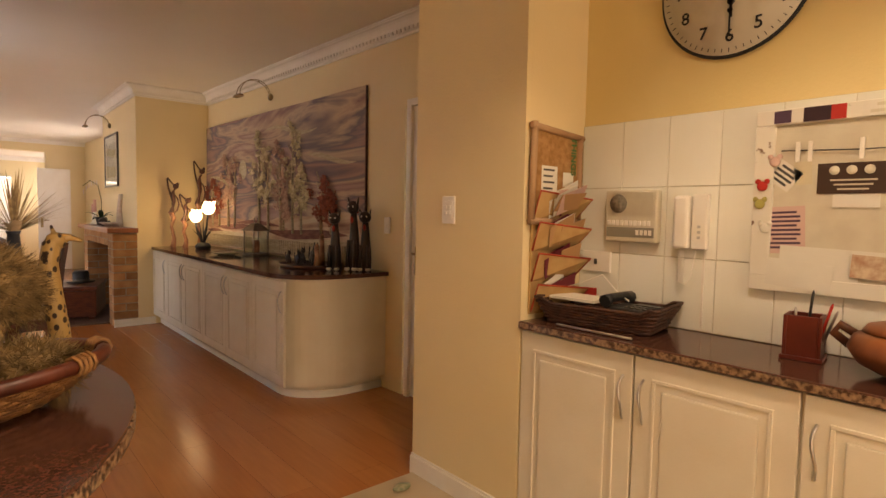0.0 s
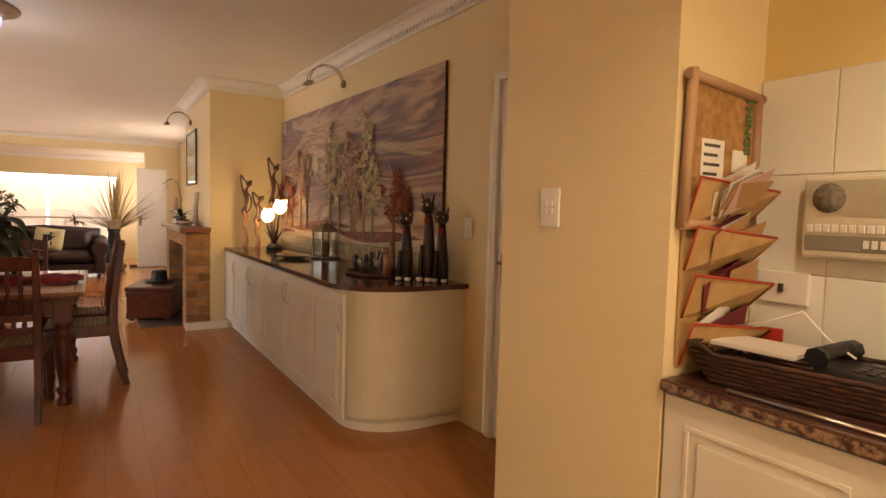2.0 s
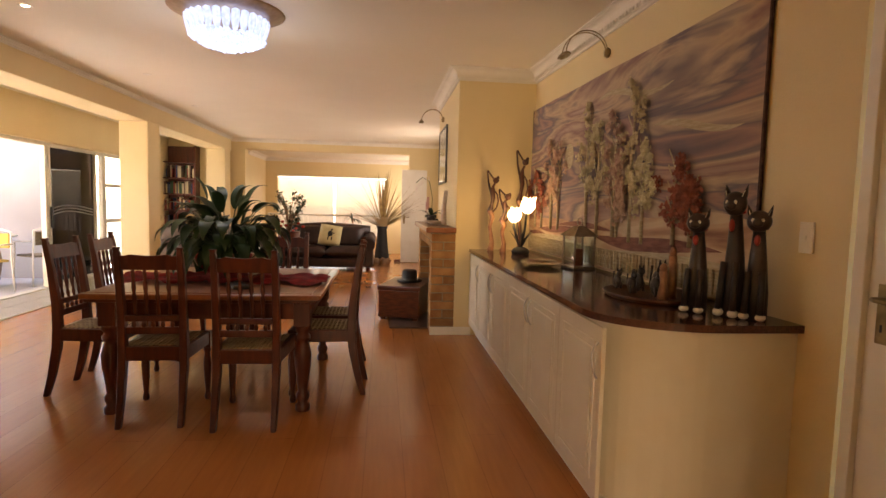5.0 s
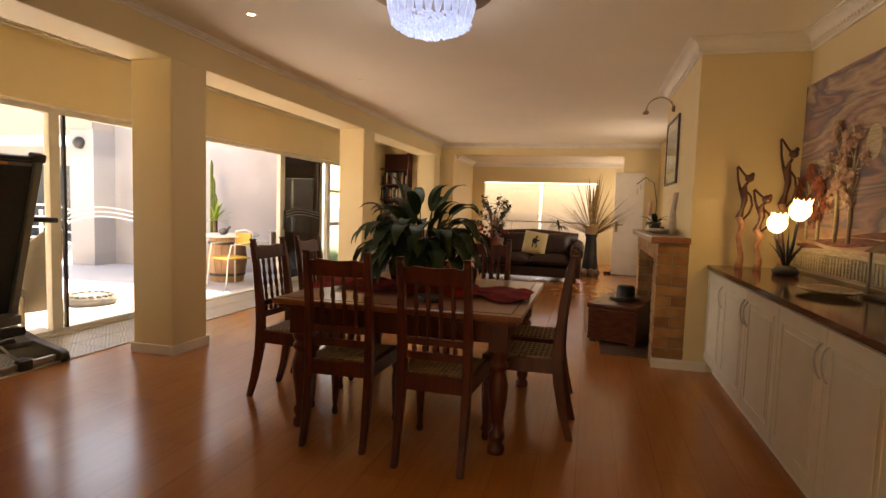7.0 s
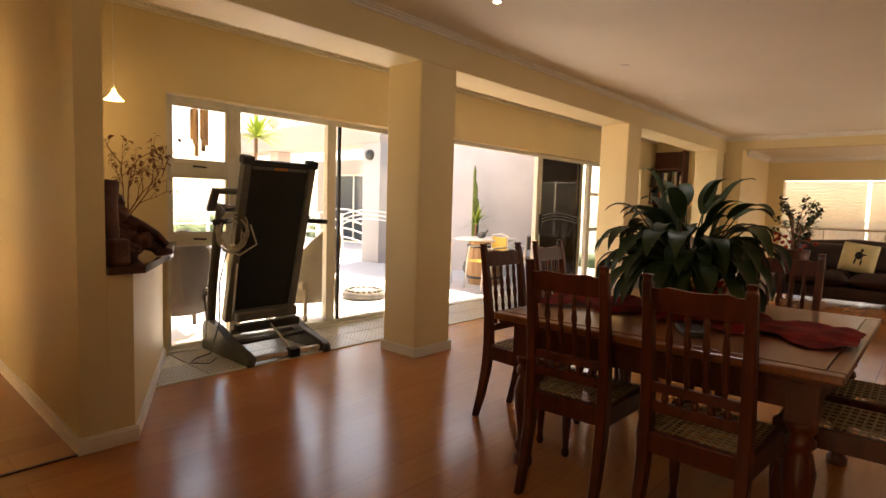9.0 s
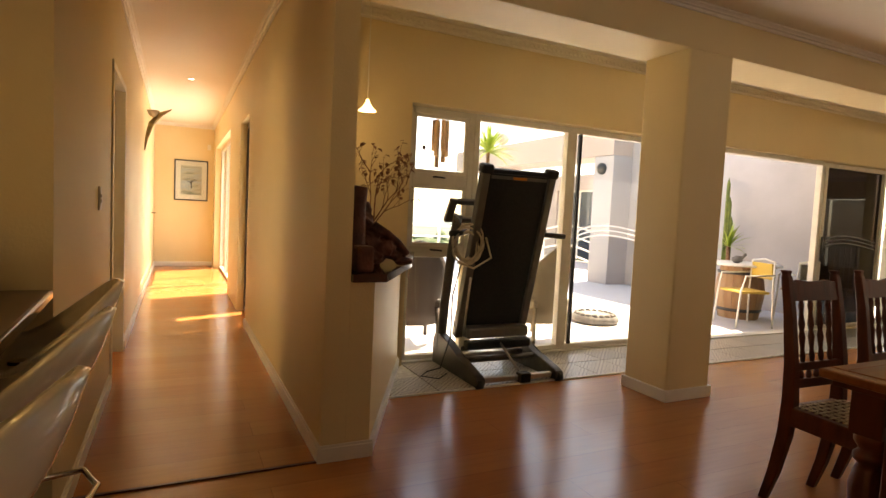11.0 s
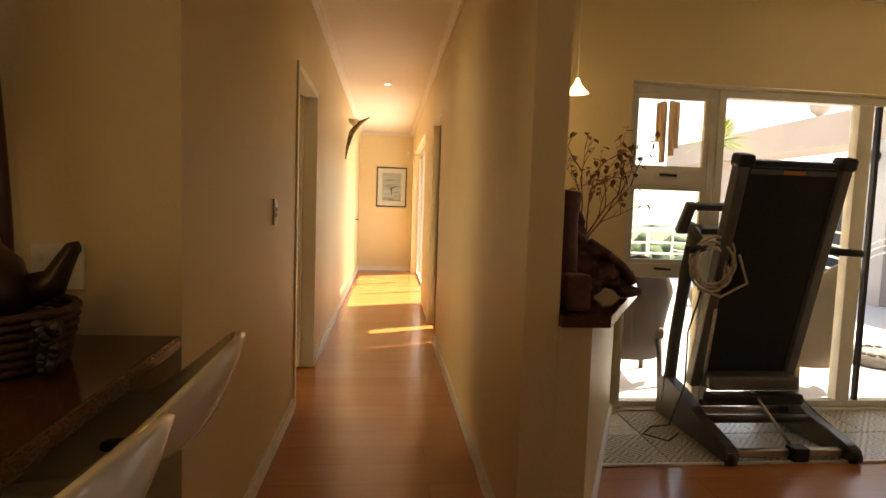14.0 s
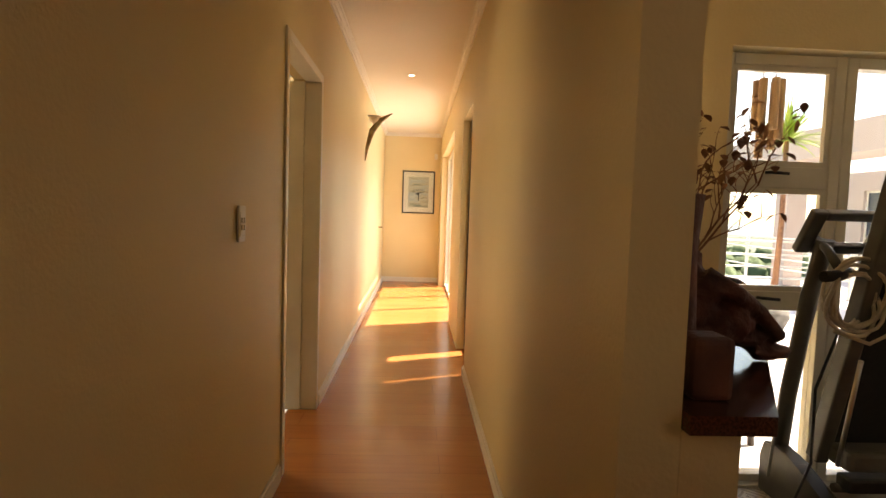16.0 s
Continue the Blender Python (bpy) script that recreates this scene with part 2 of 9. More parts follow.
def add_blob(bm, c, sx, sy, sz, seg=10, rings=7, m=None, rough=0.0, seed=0):
    tmp = bmesh.new()
    bmesh.ops.create_uvsphere(tmp, u_segments=seg, v_segments=rings, radius=1.0)
    for v in tmp.verts:
        k = 1 + (rough * noise.noise(v.co * 1.9 + Vector((seed, seed * 0.7, 0))) if rough else 0)
        v.co = Vector((v.co.x * sx * k, v.co.y * sy * k, v.co.z * sz * k))
        if m is not None:
            v.co = m.to_3x3() @ v.co
        v.co += Vector(c)
    for f in tmp.faces:
        f.smooth = True
    merge(bm, tmp)


def add_pillow(bm, w, d, h, m, puff=4):
    """A cushion: a rounded box with swollen faces."""
    tmp = bmesh.new()
    bmesh.ops.create_cube(tmp, size=2.0)
    bmesh.ops.subdivide_edges(tmp, edges=list(tmp.edges), cuts=7, use_grid_fill=True)
    for v in tmp.verts:
        x, y, z = v.co
        e = (1 - abs(x) ** puff) * (1 - abs(y) ** puff)
        v.co = Vector((x * w / 2 * (1 - 0.05 * abs(z)), y * d / 2 * (1 - 0.05 * abs(z)), z * h / 2 * (0.35 + 0.65 * max(e, 0) ** 0.4)))
    for f in tmp.faces:
        f.smooth = True
    merge(bm, tmp, m)


def mesh_of(name, bm, material):
    me = bpy.data.meshes.new(name)
    bmesh.ops.recalc_face_normals(bm, faces=bm.faces)
    bm.to_mesh(me)
    bm.free()
    for mm in (material if isinstance(material, (list, tuple)) else [material]):
        me.materials.append(mm)
    return me


def part(name, bm, material, parent=None, label="", m=None):
    ob = new(name, mesh_of(name, bm, material))
    if parent is not None:
        ob.parent = parent
    if m is not None:
        ob.matrix_basis = m
    if label:
        tagged(ob, label)
    return ob


def thing(name, m, label, category, group=""):
    ob = new(name)
    ob.empty_display_size = 0.1
    ob.matrix_basis = m
    return tagged(ob, label, category, group)


def single(name, bm, material, label, category, m=None, group=""):
    ob = part(name, bm, material, None, "", m)
    return tagged(ob, label, category, group)


def structure(name, bm, material, label="", category=""):
    ob = part(name, bm, material)
    return tagged(ob, label, category, kind="structure")


def T(x=0, y=0, z=0):
    return Matrix.Translation((x, y, z))


def wall_x(bm, x0, x1, y0, y1, z0, z1, holes=()):
    """A wall that runs along y between x0 and x1; holes: (y0, y1, z0, z1)."""
    _wall(bm, 1, x0, x1, y0, y1, z0, z1, holes)


def wall_y(bm, x0, x1, y0, y1, z0, z1, holes=()):
    """A wall that runs along x between y0 and y1; holes: (x0, x1, z0, z1)."""
    _wall(bm, 0, x0, x1, y0, y1, z0, z1, holes)


def _wall(bm, axis, x0, x1, y0, y1, z0, z1, holes):
    a0, a1 = (y0, y1) if axis else (x0, x1)
    cuts = sorted({a0, a1, *[h[0] for h in holes], *[h[1] for h in holes]})
    for u, v in zip(cuts, cuts[1:]):
        mid = (u + v) / 2
        spans, z = [], z0
        for h in sorted([h for h in holes if h[0] < mid < h[1]], key=lambda h: h[2]):
            if h[2] > z:
                spans.append((z, h[2]))
            z = h[3]
        if z < z1:
            spans.append((z, z1))
        for lo, hi in spans:
            if axis:
                add_box(bm, x0, x1, u, v, lo, hi)
            else:
                add_box(bm, u, v, y0, y1, lo, hi)

# ---- large structure ----
CEIL = 2.65
bm = bm_new()
add_box(bm, -3.08, 3.5, -1.6, 20.2, -0.12, 0.0)
add_box(bm, -12.2, -3.08, 4.2, 5.61, -0.12, 0.0)
structure("floor", bm, M["floor"], "glossy orange-brown laminate planks through the rooms", "floor")
bm = bm_new()
add_box(bm, -3.05, 3.7, -1.6, 20.2, CEIL, CEIL + 0.2)
add_box(bm, -12.2, -3.05, 4.2, 5.6, CEIL, CEIL + 0.2)
add_box(bm, -3.9, -3.05, 2.0, 20.2, CEIL + 0.02, CEIL + 0.22)
structure("ceiling", bm, M["ceil"], "smooth off-white plaster ceiling", "ceiling")

# buffet wall, with the door in it
bm = bm_new()
wall_x(bm, 0, 0.24, -0.9, 15.1, 0, CEIL, [(-0.79, 0.045, 0, 2.065)])
bmesh.ops.transform(bm, matrix=Matrix.Translation((3.27, 5.1, 0)) @ Matrix.Rotation(radians(2.1), 4, "Z"), verts=bm.verts)
structure("wall_east", bm, M["wall"], "cream painted wall behind the long sideboard", "wall")
# stub between kitchen and dining room
bm = bm_new()
add_box(bm, 2.60, 3.6, 3.457, 4.15, 0, CEIL)
structure("wall_kitchen_pier", bm, M["wall"], "wide cream pier between kitchen and dining room", "wall")
bm = bm_new()
wall_x(bm, 2.995, 3.2, -1.6, 3.457, 0, CEIL)
structure("wall_kitchen_east", bm, M["wall_y"], "yellow kitchen wall over white tiles", "wall")
bm = bm_new()
wall_y(bm, -1.45, 3.2, -1.8, -1.6, 0, CEIL)
structure("wall_kitchen_south", bm, M["wall_y"], "plain yellow kitchen wall", "wall")
# chimney breast
bm = bm_new()
add_box(bm, 2.36, 3.2, 8.86, 9.12, 0, CEIL)
add_box(bm, 2.36, 3.2, 10.5, 10.76, 0, CEIL)
add_box(bm, 2.36, 3.2, 9.12, 10.5, 1.02, CEIL)
add_box(bm, 3.0, 3.2, 9.12, 10.5, 0, 1.02)
structure("wall_chimney_breast", bm, M["wall"], "cream chimney breast with a brick fireplace", "wall")
# bar wall and corridor south wall
bm = bm_new()
wall_y(bm, -12.2, -1.25, 4.2, 4.365, 0, CEIL, [(-3.98, -3.09, 0, 2.04)])
wall_x(bm, -1.45, -1.25, -1.6, 4.2, 0, CEIL)
structure("wall_corridor_south", bm, M["wall"], "cream passage wall with a doorway", "wall")
# corridor north wall
bm = bm_new()
wall_y(bm, -12.2, -4.2, 5.37, 5.61, 0, CEIL, [(-5.6, -4.75, 0, 2.1), (-10.0, -6.9, 0, 2.2)])
add_box(bm, -4.2, -1.53, 5.37, 5.49, 0, CEIL)
structure("wall_corridor_north", bm, M["wall"], "cream passage wall with glazed openings", "wall")
bm = bm_new()
wall_x(bm, -10.75, -10.5, 4.365, 5.37, 0, CEIL)
structure("wall_corridor_end", bm, M["wall"], "cream end wall of the passage", "wall")
# low angled wall with the ledge
bm = bm_new()
add_prism(bm, [(-1.53, 5.491), (-1.53, 5.61), (-3.03, 6.34), (-3.1, 6.2), (-3.1, 5.491)], 0, 0.86)
structure("wall_ledge", bm, M["wall"], "low cream angled wall under the ledge", "wall")
# glazed west wall
GX = -3.05
WIN = [(6.34, 8.98, 0.03, 2.03), (9.15, 15.2, 0.03, 2.03)]
bm = bm_new()
wall_x(bm, GX - 0.1, GX + 0.1, 5.61, 20.2, 0, CEIL, [(6.34, 15.2, 0.0, 2.04)])
structure("wall_west", bm, M["wall"], "cream wall with wide glazed doors to the terrace", "wall")
# columns and beams
for i, (y0, y1) in enumerate([(7.75, 8.165), (11.59, 12.0), (15.4, 15.8)]):
    bm = bm_new()
    add_bbox(bm, -2.03, -1.645, y0, y1, 0, 2.37, 0.012)
    structure("column", bm, M["wall"], "square cream painted column", "column")
bm = bm_new()
add_bbox(bm, -2.05, -1.645, 3.0, 15.9, 2.365, CEIL, 0.008)
structure("beam", bm, M["wall"], "long cream dropped beam over the columns", "beam")
bm = bm_new()
wall_y(bm, -3.0, 3.0, 15.9, 16.15, 0, CEIL, [(-1.36, 2.2, 0, 2.42)])
structure("wall_lounge_arch", bm, M["wall"], "cream wall with a wide opening to the far room", "wall")
bm = bm_new()
add_box(bm, -3.0, 3.0, 16.151, 18.0, 2.43, 2.5)
structure("ceiling_far_room", bm, M["ceil"], "lower off-white ceiling of the far room", "ceiling")
bm = bm_new()
add_box(bm, -1.5, -1.36, 16.151, 18.0, 0, 2.43)
structure("wall_far_room_west", bm, M["wall"], "cream side wall of the far room", "wall")
bm = bm_new()
wall_y(bm, -3.0, 3.0, 18.0, 18.2, 0, CEIL, [(-1.06, 1.74, 0.45, 1.96)])
structure("wall_far", bm, M["wall"], "cream far wall with a wide window", "wall")
# ground outside
bm = bm_new()
add_box(bm, -400, 400, -300, 600, -3.3, -3.1)
structure("ground", bm, mat("far_veld", (0.07, 0.09, 0.05), 0.95, second=(0.16, 0.15, 0.12), scale=0.05, space="World"), "hazy green suburb far below", "ground")
bm = bm_new()
add_box(bm, -13.5, -3.15, 5.61, 15.5, -0.14, -0.02)
structure("terrace_floor", bm, mat("terrace_tile", (0.64, 0.62, 0.62), 0.55, second=(0.58, 0.56, 0.57), scale=3, space="World"), "pale tiled terrace floor", "terrace")
bm = bm_new()
add_box(bm, -7.4, -3.15, 12.8, 13.05, -0.02, 3.2)
structure("wall_terrace", bm, M["plaster_out"], "tall lilac-grey rendered terrace wall", "wall")

# ---- doors, skirtings, cornices, windows ----
def wx(y):
    """The sideboard wall's face at y."""
    return 3.27 - 0.037 * (y - 5.1)


def skirting(x0, y0, x1, y1, side, h=0.08, t=0.016):
    """White skirting from one floor point to another; side: +1 puts its thickness to the left of the way."""
    d = Vector((x1 - x0, y1 - y0, 0))
    n = Vector((-d.y, d.x, 0)).normalized() * side
    bm = bm_new()
    m = Matrix.Translation((x0, y0, 0)) @ Matrix.Rotation(math.atan2(d.y, d.x), 4, "Z")
    a, b = (0.001, t) if side > 0 else (-t, -0.001)
    add_box(bm, 0, d.length, a, b, 0.0, h - 0.012, m)
    a2, b2 = (0.001, t * 0.55) if side > 0 else (-t * 0.55, -0.001)
    add_box(bm, 0, d.length, a2, b2, h - 0.012, h, m)
    structure("baseboard", bm, M["white"], "white painted skirting board", "skirting")


def cornice(x0, y0, x1, y1, side, drop=0.11, out=0.10, dentils=False, mitre0=0.0, mitre1=0.0, mat_=None, top=None):
    """A coved cornice under the ceiling."""
    d = Vector((x1 - x0, y1 - y0, 0))
    L = d.length
    zc = CEIL if top is None else top
    m = Matrix.Translation((x0, y0, 0)) @ Matrix.Rotation(math.atan2(d.y, d.x), 4, "Z")
    prof = [(0.001, -drop), (0.014, -drop), (0.016, -drop + 0.018), (0.03, -drop + 0.022)]
    for k in range(6):
        a = math.pi / 2 * k / 5
        prof.append((0.03 + (out - 0.045) * (1 - math.cos(a)), -drop + 0.026 + (drop - 0.045) * math.sin(a)))
    prof += [(out - 0.012, -0.014), (out, -0.012), (out, -0.001), (0.001, -0.001)]
    bm = bm_new()
    rings = []
    for x, mi in ((0.0, mitre0), (L, mitre1)):
        s = -1 if x == 0 else 1
        rings.append([bm.verts.new(m @ Vector((x + s * mi * o, side * o, zc + z))) for o, z in prof])
    for i in range(len(prof)):
        j = (i + 1) % len(prof)
        bm.faces.new((rings[0][i], rings[0][j], rings[1][j], rings[1][i]))
    bm.faces.new(rings[0])
    bm.faces.new(rings[1][::-1])
    if dentils:
        n = int(L / 0.045)
        for i in range(n):
            x = (i + 0.5) * L / n
            add_box(bm, x - 0.013, x + 0.013, *sorted((side * 0.02, side * 0.045)), zc - drop + 0.024, zc - drop + 0.046, m)
    structure("cornice", bm, mat_ or M["white"], "white coved plaster cornice" + (" with small dentils" if dentils else ""), "cornice")


skirting(3.27, 5.31, 3.27, 5.19, 1)
skirting(2.60, 4.15, 2.60, 3.457, -1, 0.1)
skirting(2.12, 8.86, 2.534, 8.86, -1)
skirting(-1.27, 4.365, -3.03, 4.365, -1)
skirting(-1.25, 4.38, -1.25, 4.30, 1)
skirting(-4.04, 4.365, -10.5, 4.365, -1)
skirting(-4.75, 5.37, -1.515, 5.37, -1)
skirting(-1.53, 5.36, -1.53, 5.626, -1)
skirting(-1.53, 5.61, -3.0, 6.325, -1)
skirting(-10.5, 4.365, -10.5, 5.37, -1)
for y0, y1 in ((7.75, 8.165), (11.59, 12.0), (15.4, 15.8)):
    bm = bm_new()
    add_bbox(bm, -2.046, -1.629, y0 - 0.016, y1 + 0.016, 0, 0.08, 0.004)
    structure("baseboard", bm, M["white"], "white skirting round a square column", "skirting")
cornice(wx(4.2), 4.2, wx(8.86), 8.86, 1, 0.12, 0.11, True, 0, -1)
cornice(3.13, 8.86, 2.36, 8.86, 1, 0.12, 0.11, False, -1, 1)
cornice(2.36, 8.86, 2.36, 10.76, 1, 0.12, 0.11, False, 1, 1)
cornice(-1.645, 3.0, -1.645, 15.9, -1, 0.05, 0.05)
cornice(-2.95, 5.62, -2.95, 15.9, -1, 0.06, 0.07, True, mat_=M["ceil"])
cornice(-1.53, 4.365, -10.5, 4.365, -1, 0.06, 0.05)
cornice(-1.53, 5.37, -10.5, 5.37, 1, 0.06, 0.05)
cornice(-10.5, 4.37, -10.5, 5.37, -1, 0.06, 0.05)
cornice(-1.645, 15.9, 3.1, 15.9, -1, 0.08, 0.07)
cornice(-1.36, 17.999, 2.9, 17.999, -1, 0.1, 0.1, top=2.43)
cornice(-1.359, 16.16, -1.359, 17.9, -1, 0.1, 0.1, top=2.43)


def door_set(name, m, width, height, panel_open=None, wallt=0.23, label="", leaf_mat=None):
    """A frame in a wall opening (x across, y into the wall), with or without a leaf."""
    fr = thing(name, m, label, "door")
    fr["kind"] = "structure"
    bm = bm_new()
    f, p = 0.045, 0.012
    for x0, x1 in ((-width / 2 - f + 0.01, -width / 2 + 0.012), (width / 2 - 0.012, width / 2 + f - 0.01)):
        add_bbox(bm, x0, x1, -p, 0.09, 0, height + f - 0.01, 0.004)
    add_bbox(bm, -width / 2 + 0.012, width / 2 - 0.012, -p, 0.09, height - 0.012, height + f - 0.01, 0.004)
    part("door_frame", bm, leaf_mat or M["white"], fr)
    return fr


def lever(parent, m, metal):
    bm = bm_new()
    add_bbox(bm, -0.022, 0.022, -0.008, 0, -0.1, 0.1, 0.003)
    h = part("door_handle", bm, metal, parent, "aged brass lever handle on a long plate", m)
    bm = bm_new()
    add_tube(bm, [(0, -0.008, 0.05), (0, -0.05, 0.05), (0.02, -0.058, 0.05), (0.11, -0.055, 0.045)], 0.009, 8)
    part("lever", bm, metal, h)
    bm = bm_new()
    add_box(bm, -0.004, 0.004, -0.0095, -0.0075, -0.06, -0.035)
    part("keyhole", bm, M["black"], h)


d1 = door_set("door_1", Matrix.Translation((wx(4.67), 4.67, 0)) @ Matrix.Rotation(radians(-90 + 2.1), 4, "Z"), 0.82, 2.06, label="closed white panelled door beside the sideboard")
bm = bm_new()
add_bbox(bm, -0.398, 0.398, 0.012, 0.05, 0.006, 2.047, 0.003)
leaf = part("door_leaf", bm, M["white"], d1)
lever(d1, T(-0.335, 0.012, 0.98), M["brass"])
d2 = door_set("door_2", Matrix.Translation((-3.535, 4.365, 0)) @ Matrix.Rotation(radians(180), 4, "Z"), 0.87, 2.035, label="doorway with a cream frame and an open door")
bm = bm_new()
add_bbox(bm, 0.40, 0.435, 0.09, 0.87, 0.006, 2.02, 0.003)
part("door_leaf", bm, M["white"], d2)
# room behind the doorway
bm = bm_new()
wall_y(bm, -5.2, -1.45, 2.2, 2.35, 0, CEIL)
wall_x(bm, -5.35, -5.2, 2.2, 4.2, 0, CEIL)
structure("wall_side_room", bm, M["wall"], "cream walls of the side room", "wall")


def window_frame(name, y0, y1, z0, z1, bars_y=(), bars_z=(), label="", depth=0.07, f=0.05, x=GX, panes=(), glass=True):
    """A glazed unit in the west wall: outer frame, bars, panes; one thing."""
    w = thing(name, T(x, 0, 0), label, "window")
    w["kind"] = "structure"
    bm = bm_new()
    h = depth / 2
    add_bbox(bm, -h, h, y0, y0 + f, z0, z1, 0.004)
    add_bbox(bm, -h, h, y1 - f, y1, z0, z1, 0.004)
    add_bbox(bm, -h, h, y0 + f, y1 - f, z1 - f, z1, 0.004)
    add_bbox(bm, -h, h, y0 + f, y1 - f, z0, z0 + f * 0.7, 0.004)
    part("window_frame", bm, M["alu"], w)
    for yb, wb in bars_y:
        bm = bm_new()
        add_bbox(bm, -h, h, yb - wb / 2, yb + wb / 2, z0 + f * 0.7, z1 - f, 0.004)
        part("mullion", bm, M["alu"], w)
    for zb, wb in bars_z:
        bm = bm_new()
        add_bbox(bm, -h * 0.9, h * 0.9, y0 + f, y1 - f, zb - wb / 2, zb + wb / 2, 0.004)
        part("transom", bm, M["alu"], w)
    for (pa, pb, qa, qb) in panes:
        bm = bm_new()
        add_box(bm, -0.003, 0.003, pa, pb, qa, qb)
        part("pane", bm, M["glass"], w).visible_shadow = False
    return w


w1 = window_frame("window_1", 6.34, 6.92, 0.03, 2.03, (), ((1.475, 0.10), (0.90, 0.09)), "narrow cream aluminium window with two opening lights",
                  panes=[(6.39, 6.87, 0.07, 0.855), (6.39, 6.87, 0.945, 1.425), (6.39, 6.87, 1.525, 1.98)])
for z0, z1 in ((0.945, 1.425), (1.525, 1.98)):
    bm = bm_new()
    for a, b, c, d in ((6.39, 6.415, z0, z1), (6.845, 6.87, z0, z1), (6.415, 6.845, z0, z0 + 0.025), (6.415, 6.845, z1 - 0.025, z1)):
        add_box(bm, 0.0, 0.025, a, b, c, d)
    part("sash", bm, M["alu"], w1)
    bm = bm_new()
    add_tube(bm, [(0.035, 6.57, z0 - 0.03), (0.06, 6.58, z0 - 0.03), (0.065, 6.66, z0 - 0.035)], 0.008, 6)
    part("catch", bm, M["black"], w1, "black window catch")
w2 = window_frame("window_2", 6.925, 8.98, 0.03, 2.03, ((7.92, 0.1),), (), "wide cream aluminium window beside the terrace door",
                  panes=[(6.975, 7.87, 0.065, 1.98), (7.97, 8.93, 0.065, 1.98)])
bm = bm_new()
add_box(bm, 0.0, 0.03, 8.01, 8.035, 0.065, 1.98)
part("sliding_stile", bm, M["black"], w2)
w3 = window_frame("window_3", 11.62, 13.25, 0.03, 2.03, ((11.72, 0.06), (12.98, 0.05)), (), "stacked sliding door leaves with dark glass")
bm = bm_new()
add_box(bm, -0.003, 0.003, 11.75, 12.95, 0.065, 1.98)
part("pane", bm, M["glass_dark"], w3)
bm = bm_new()
add_bbox(bm, 0.04, 0.075, 11.70, 11.735, 0.85, 1.15, 0.006)
part("pull_handle", bm, M["black"], w3, "black pull handle")
w4 = window_frame("window_4", 13.26, 15.2, 0.03, 2.03, ((14.1, 0.06),), ((1.5, 0.06), (0.9, 0.06)), "cream aluminium window with small lights",
                  panes=[(13.31, 14.07, 0.065, 0.87), (13.31, 14.07, 0.93, 1.47), (13.31, 14.07, 1.53, 1.98), (14.13, 15.15, 0.065, 1.98)])
# head track over the open door and its threshold
bm = bm_new()
add_bbox(bm, GX - 0.05, GX + 0.05, 8.98, 11.62, 1.99, 2.04, 0.004)
structure("door_head_track", bm, M["alu"], "cream aluminium head track over the open terrace door", "door track")
bm = bm_new()
add_box(bm, GX - 0.06, GX + 0.06, 6.34, 15.2, -0.019, 0.022)
structure("door_threshold", bm, M["alu"], "aluminium threshold under the glazing", "threshold")
# frosted wave bands on the sliding glass
frost = mat("frosted_band", (0.8, 0.8, 0.8), 0.7)
_n, _l = frost.node_tree.nodes, frost.node_tree.links
_tr, _mx = _n.new("ShaderNodeBsdfTranslucent"), _n.new("ShaderNodeMixShader")
_tr.inputs[0].default_value, _mx.inputs[0].default_value = (0.85, 0.85, 0.85, 1), 0.7
_l.new(_n["Principled BSDF"].outputs[0], _mx.inputs[1])
_l.new(_tr.outputs[0], _mx.inputs[2])
_l.new(_mx.outputs[0], _n["Material Output"].inputs[0])
for ya, yb, nm in ((8.05, 8.92, w2), (11.78, 12.92, w3)):
    for k in range(3):
        bm = bm_new()
        pts = [(0.006, ya + (yb - ya) * i / 24, 1.0 + 0.045 * k + 0.07 * math.sin(math.pi * (i / 24) ** 0.75)) for i in range(25)]
        for a, b in zip(pts, pts[1:]):
            vs = [bm.verts.new(v) for v in ((a[0], a[1], a[2]), (b[0], b[1], b[2]), (b[0], b[1], b[2] + 0.014), (a[0], a[1], a[2] + 0.014))]
            bm.faces.new(vs)
        part("frosted_band", bm, frost, nm, "white frosted wavy band")

# ---- sideboard ----
SB_Y0, SB_Y1 = 5.31, 8.855
def sb_outline(xf, r, y0):
    """Plan of the sideboard with a rounded near corner."""
    cx, cy = xf + r, y0 + r * 0.8
    arc = [(cx - r * math.cos(a), cy - r * 0.8 * math.sin(a)) for a in np.linspace(0, math.pi / 2, 14)]
    return [(xf, SB_Y1)] + arc + [(wx(y0) - 0.003, y0), (wx(SB_Y1) - 0.003, SB_Y1)]


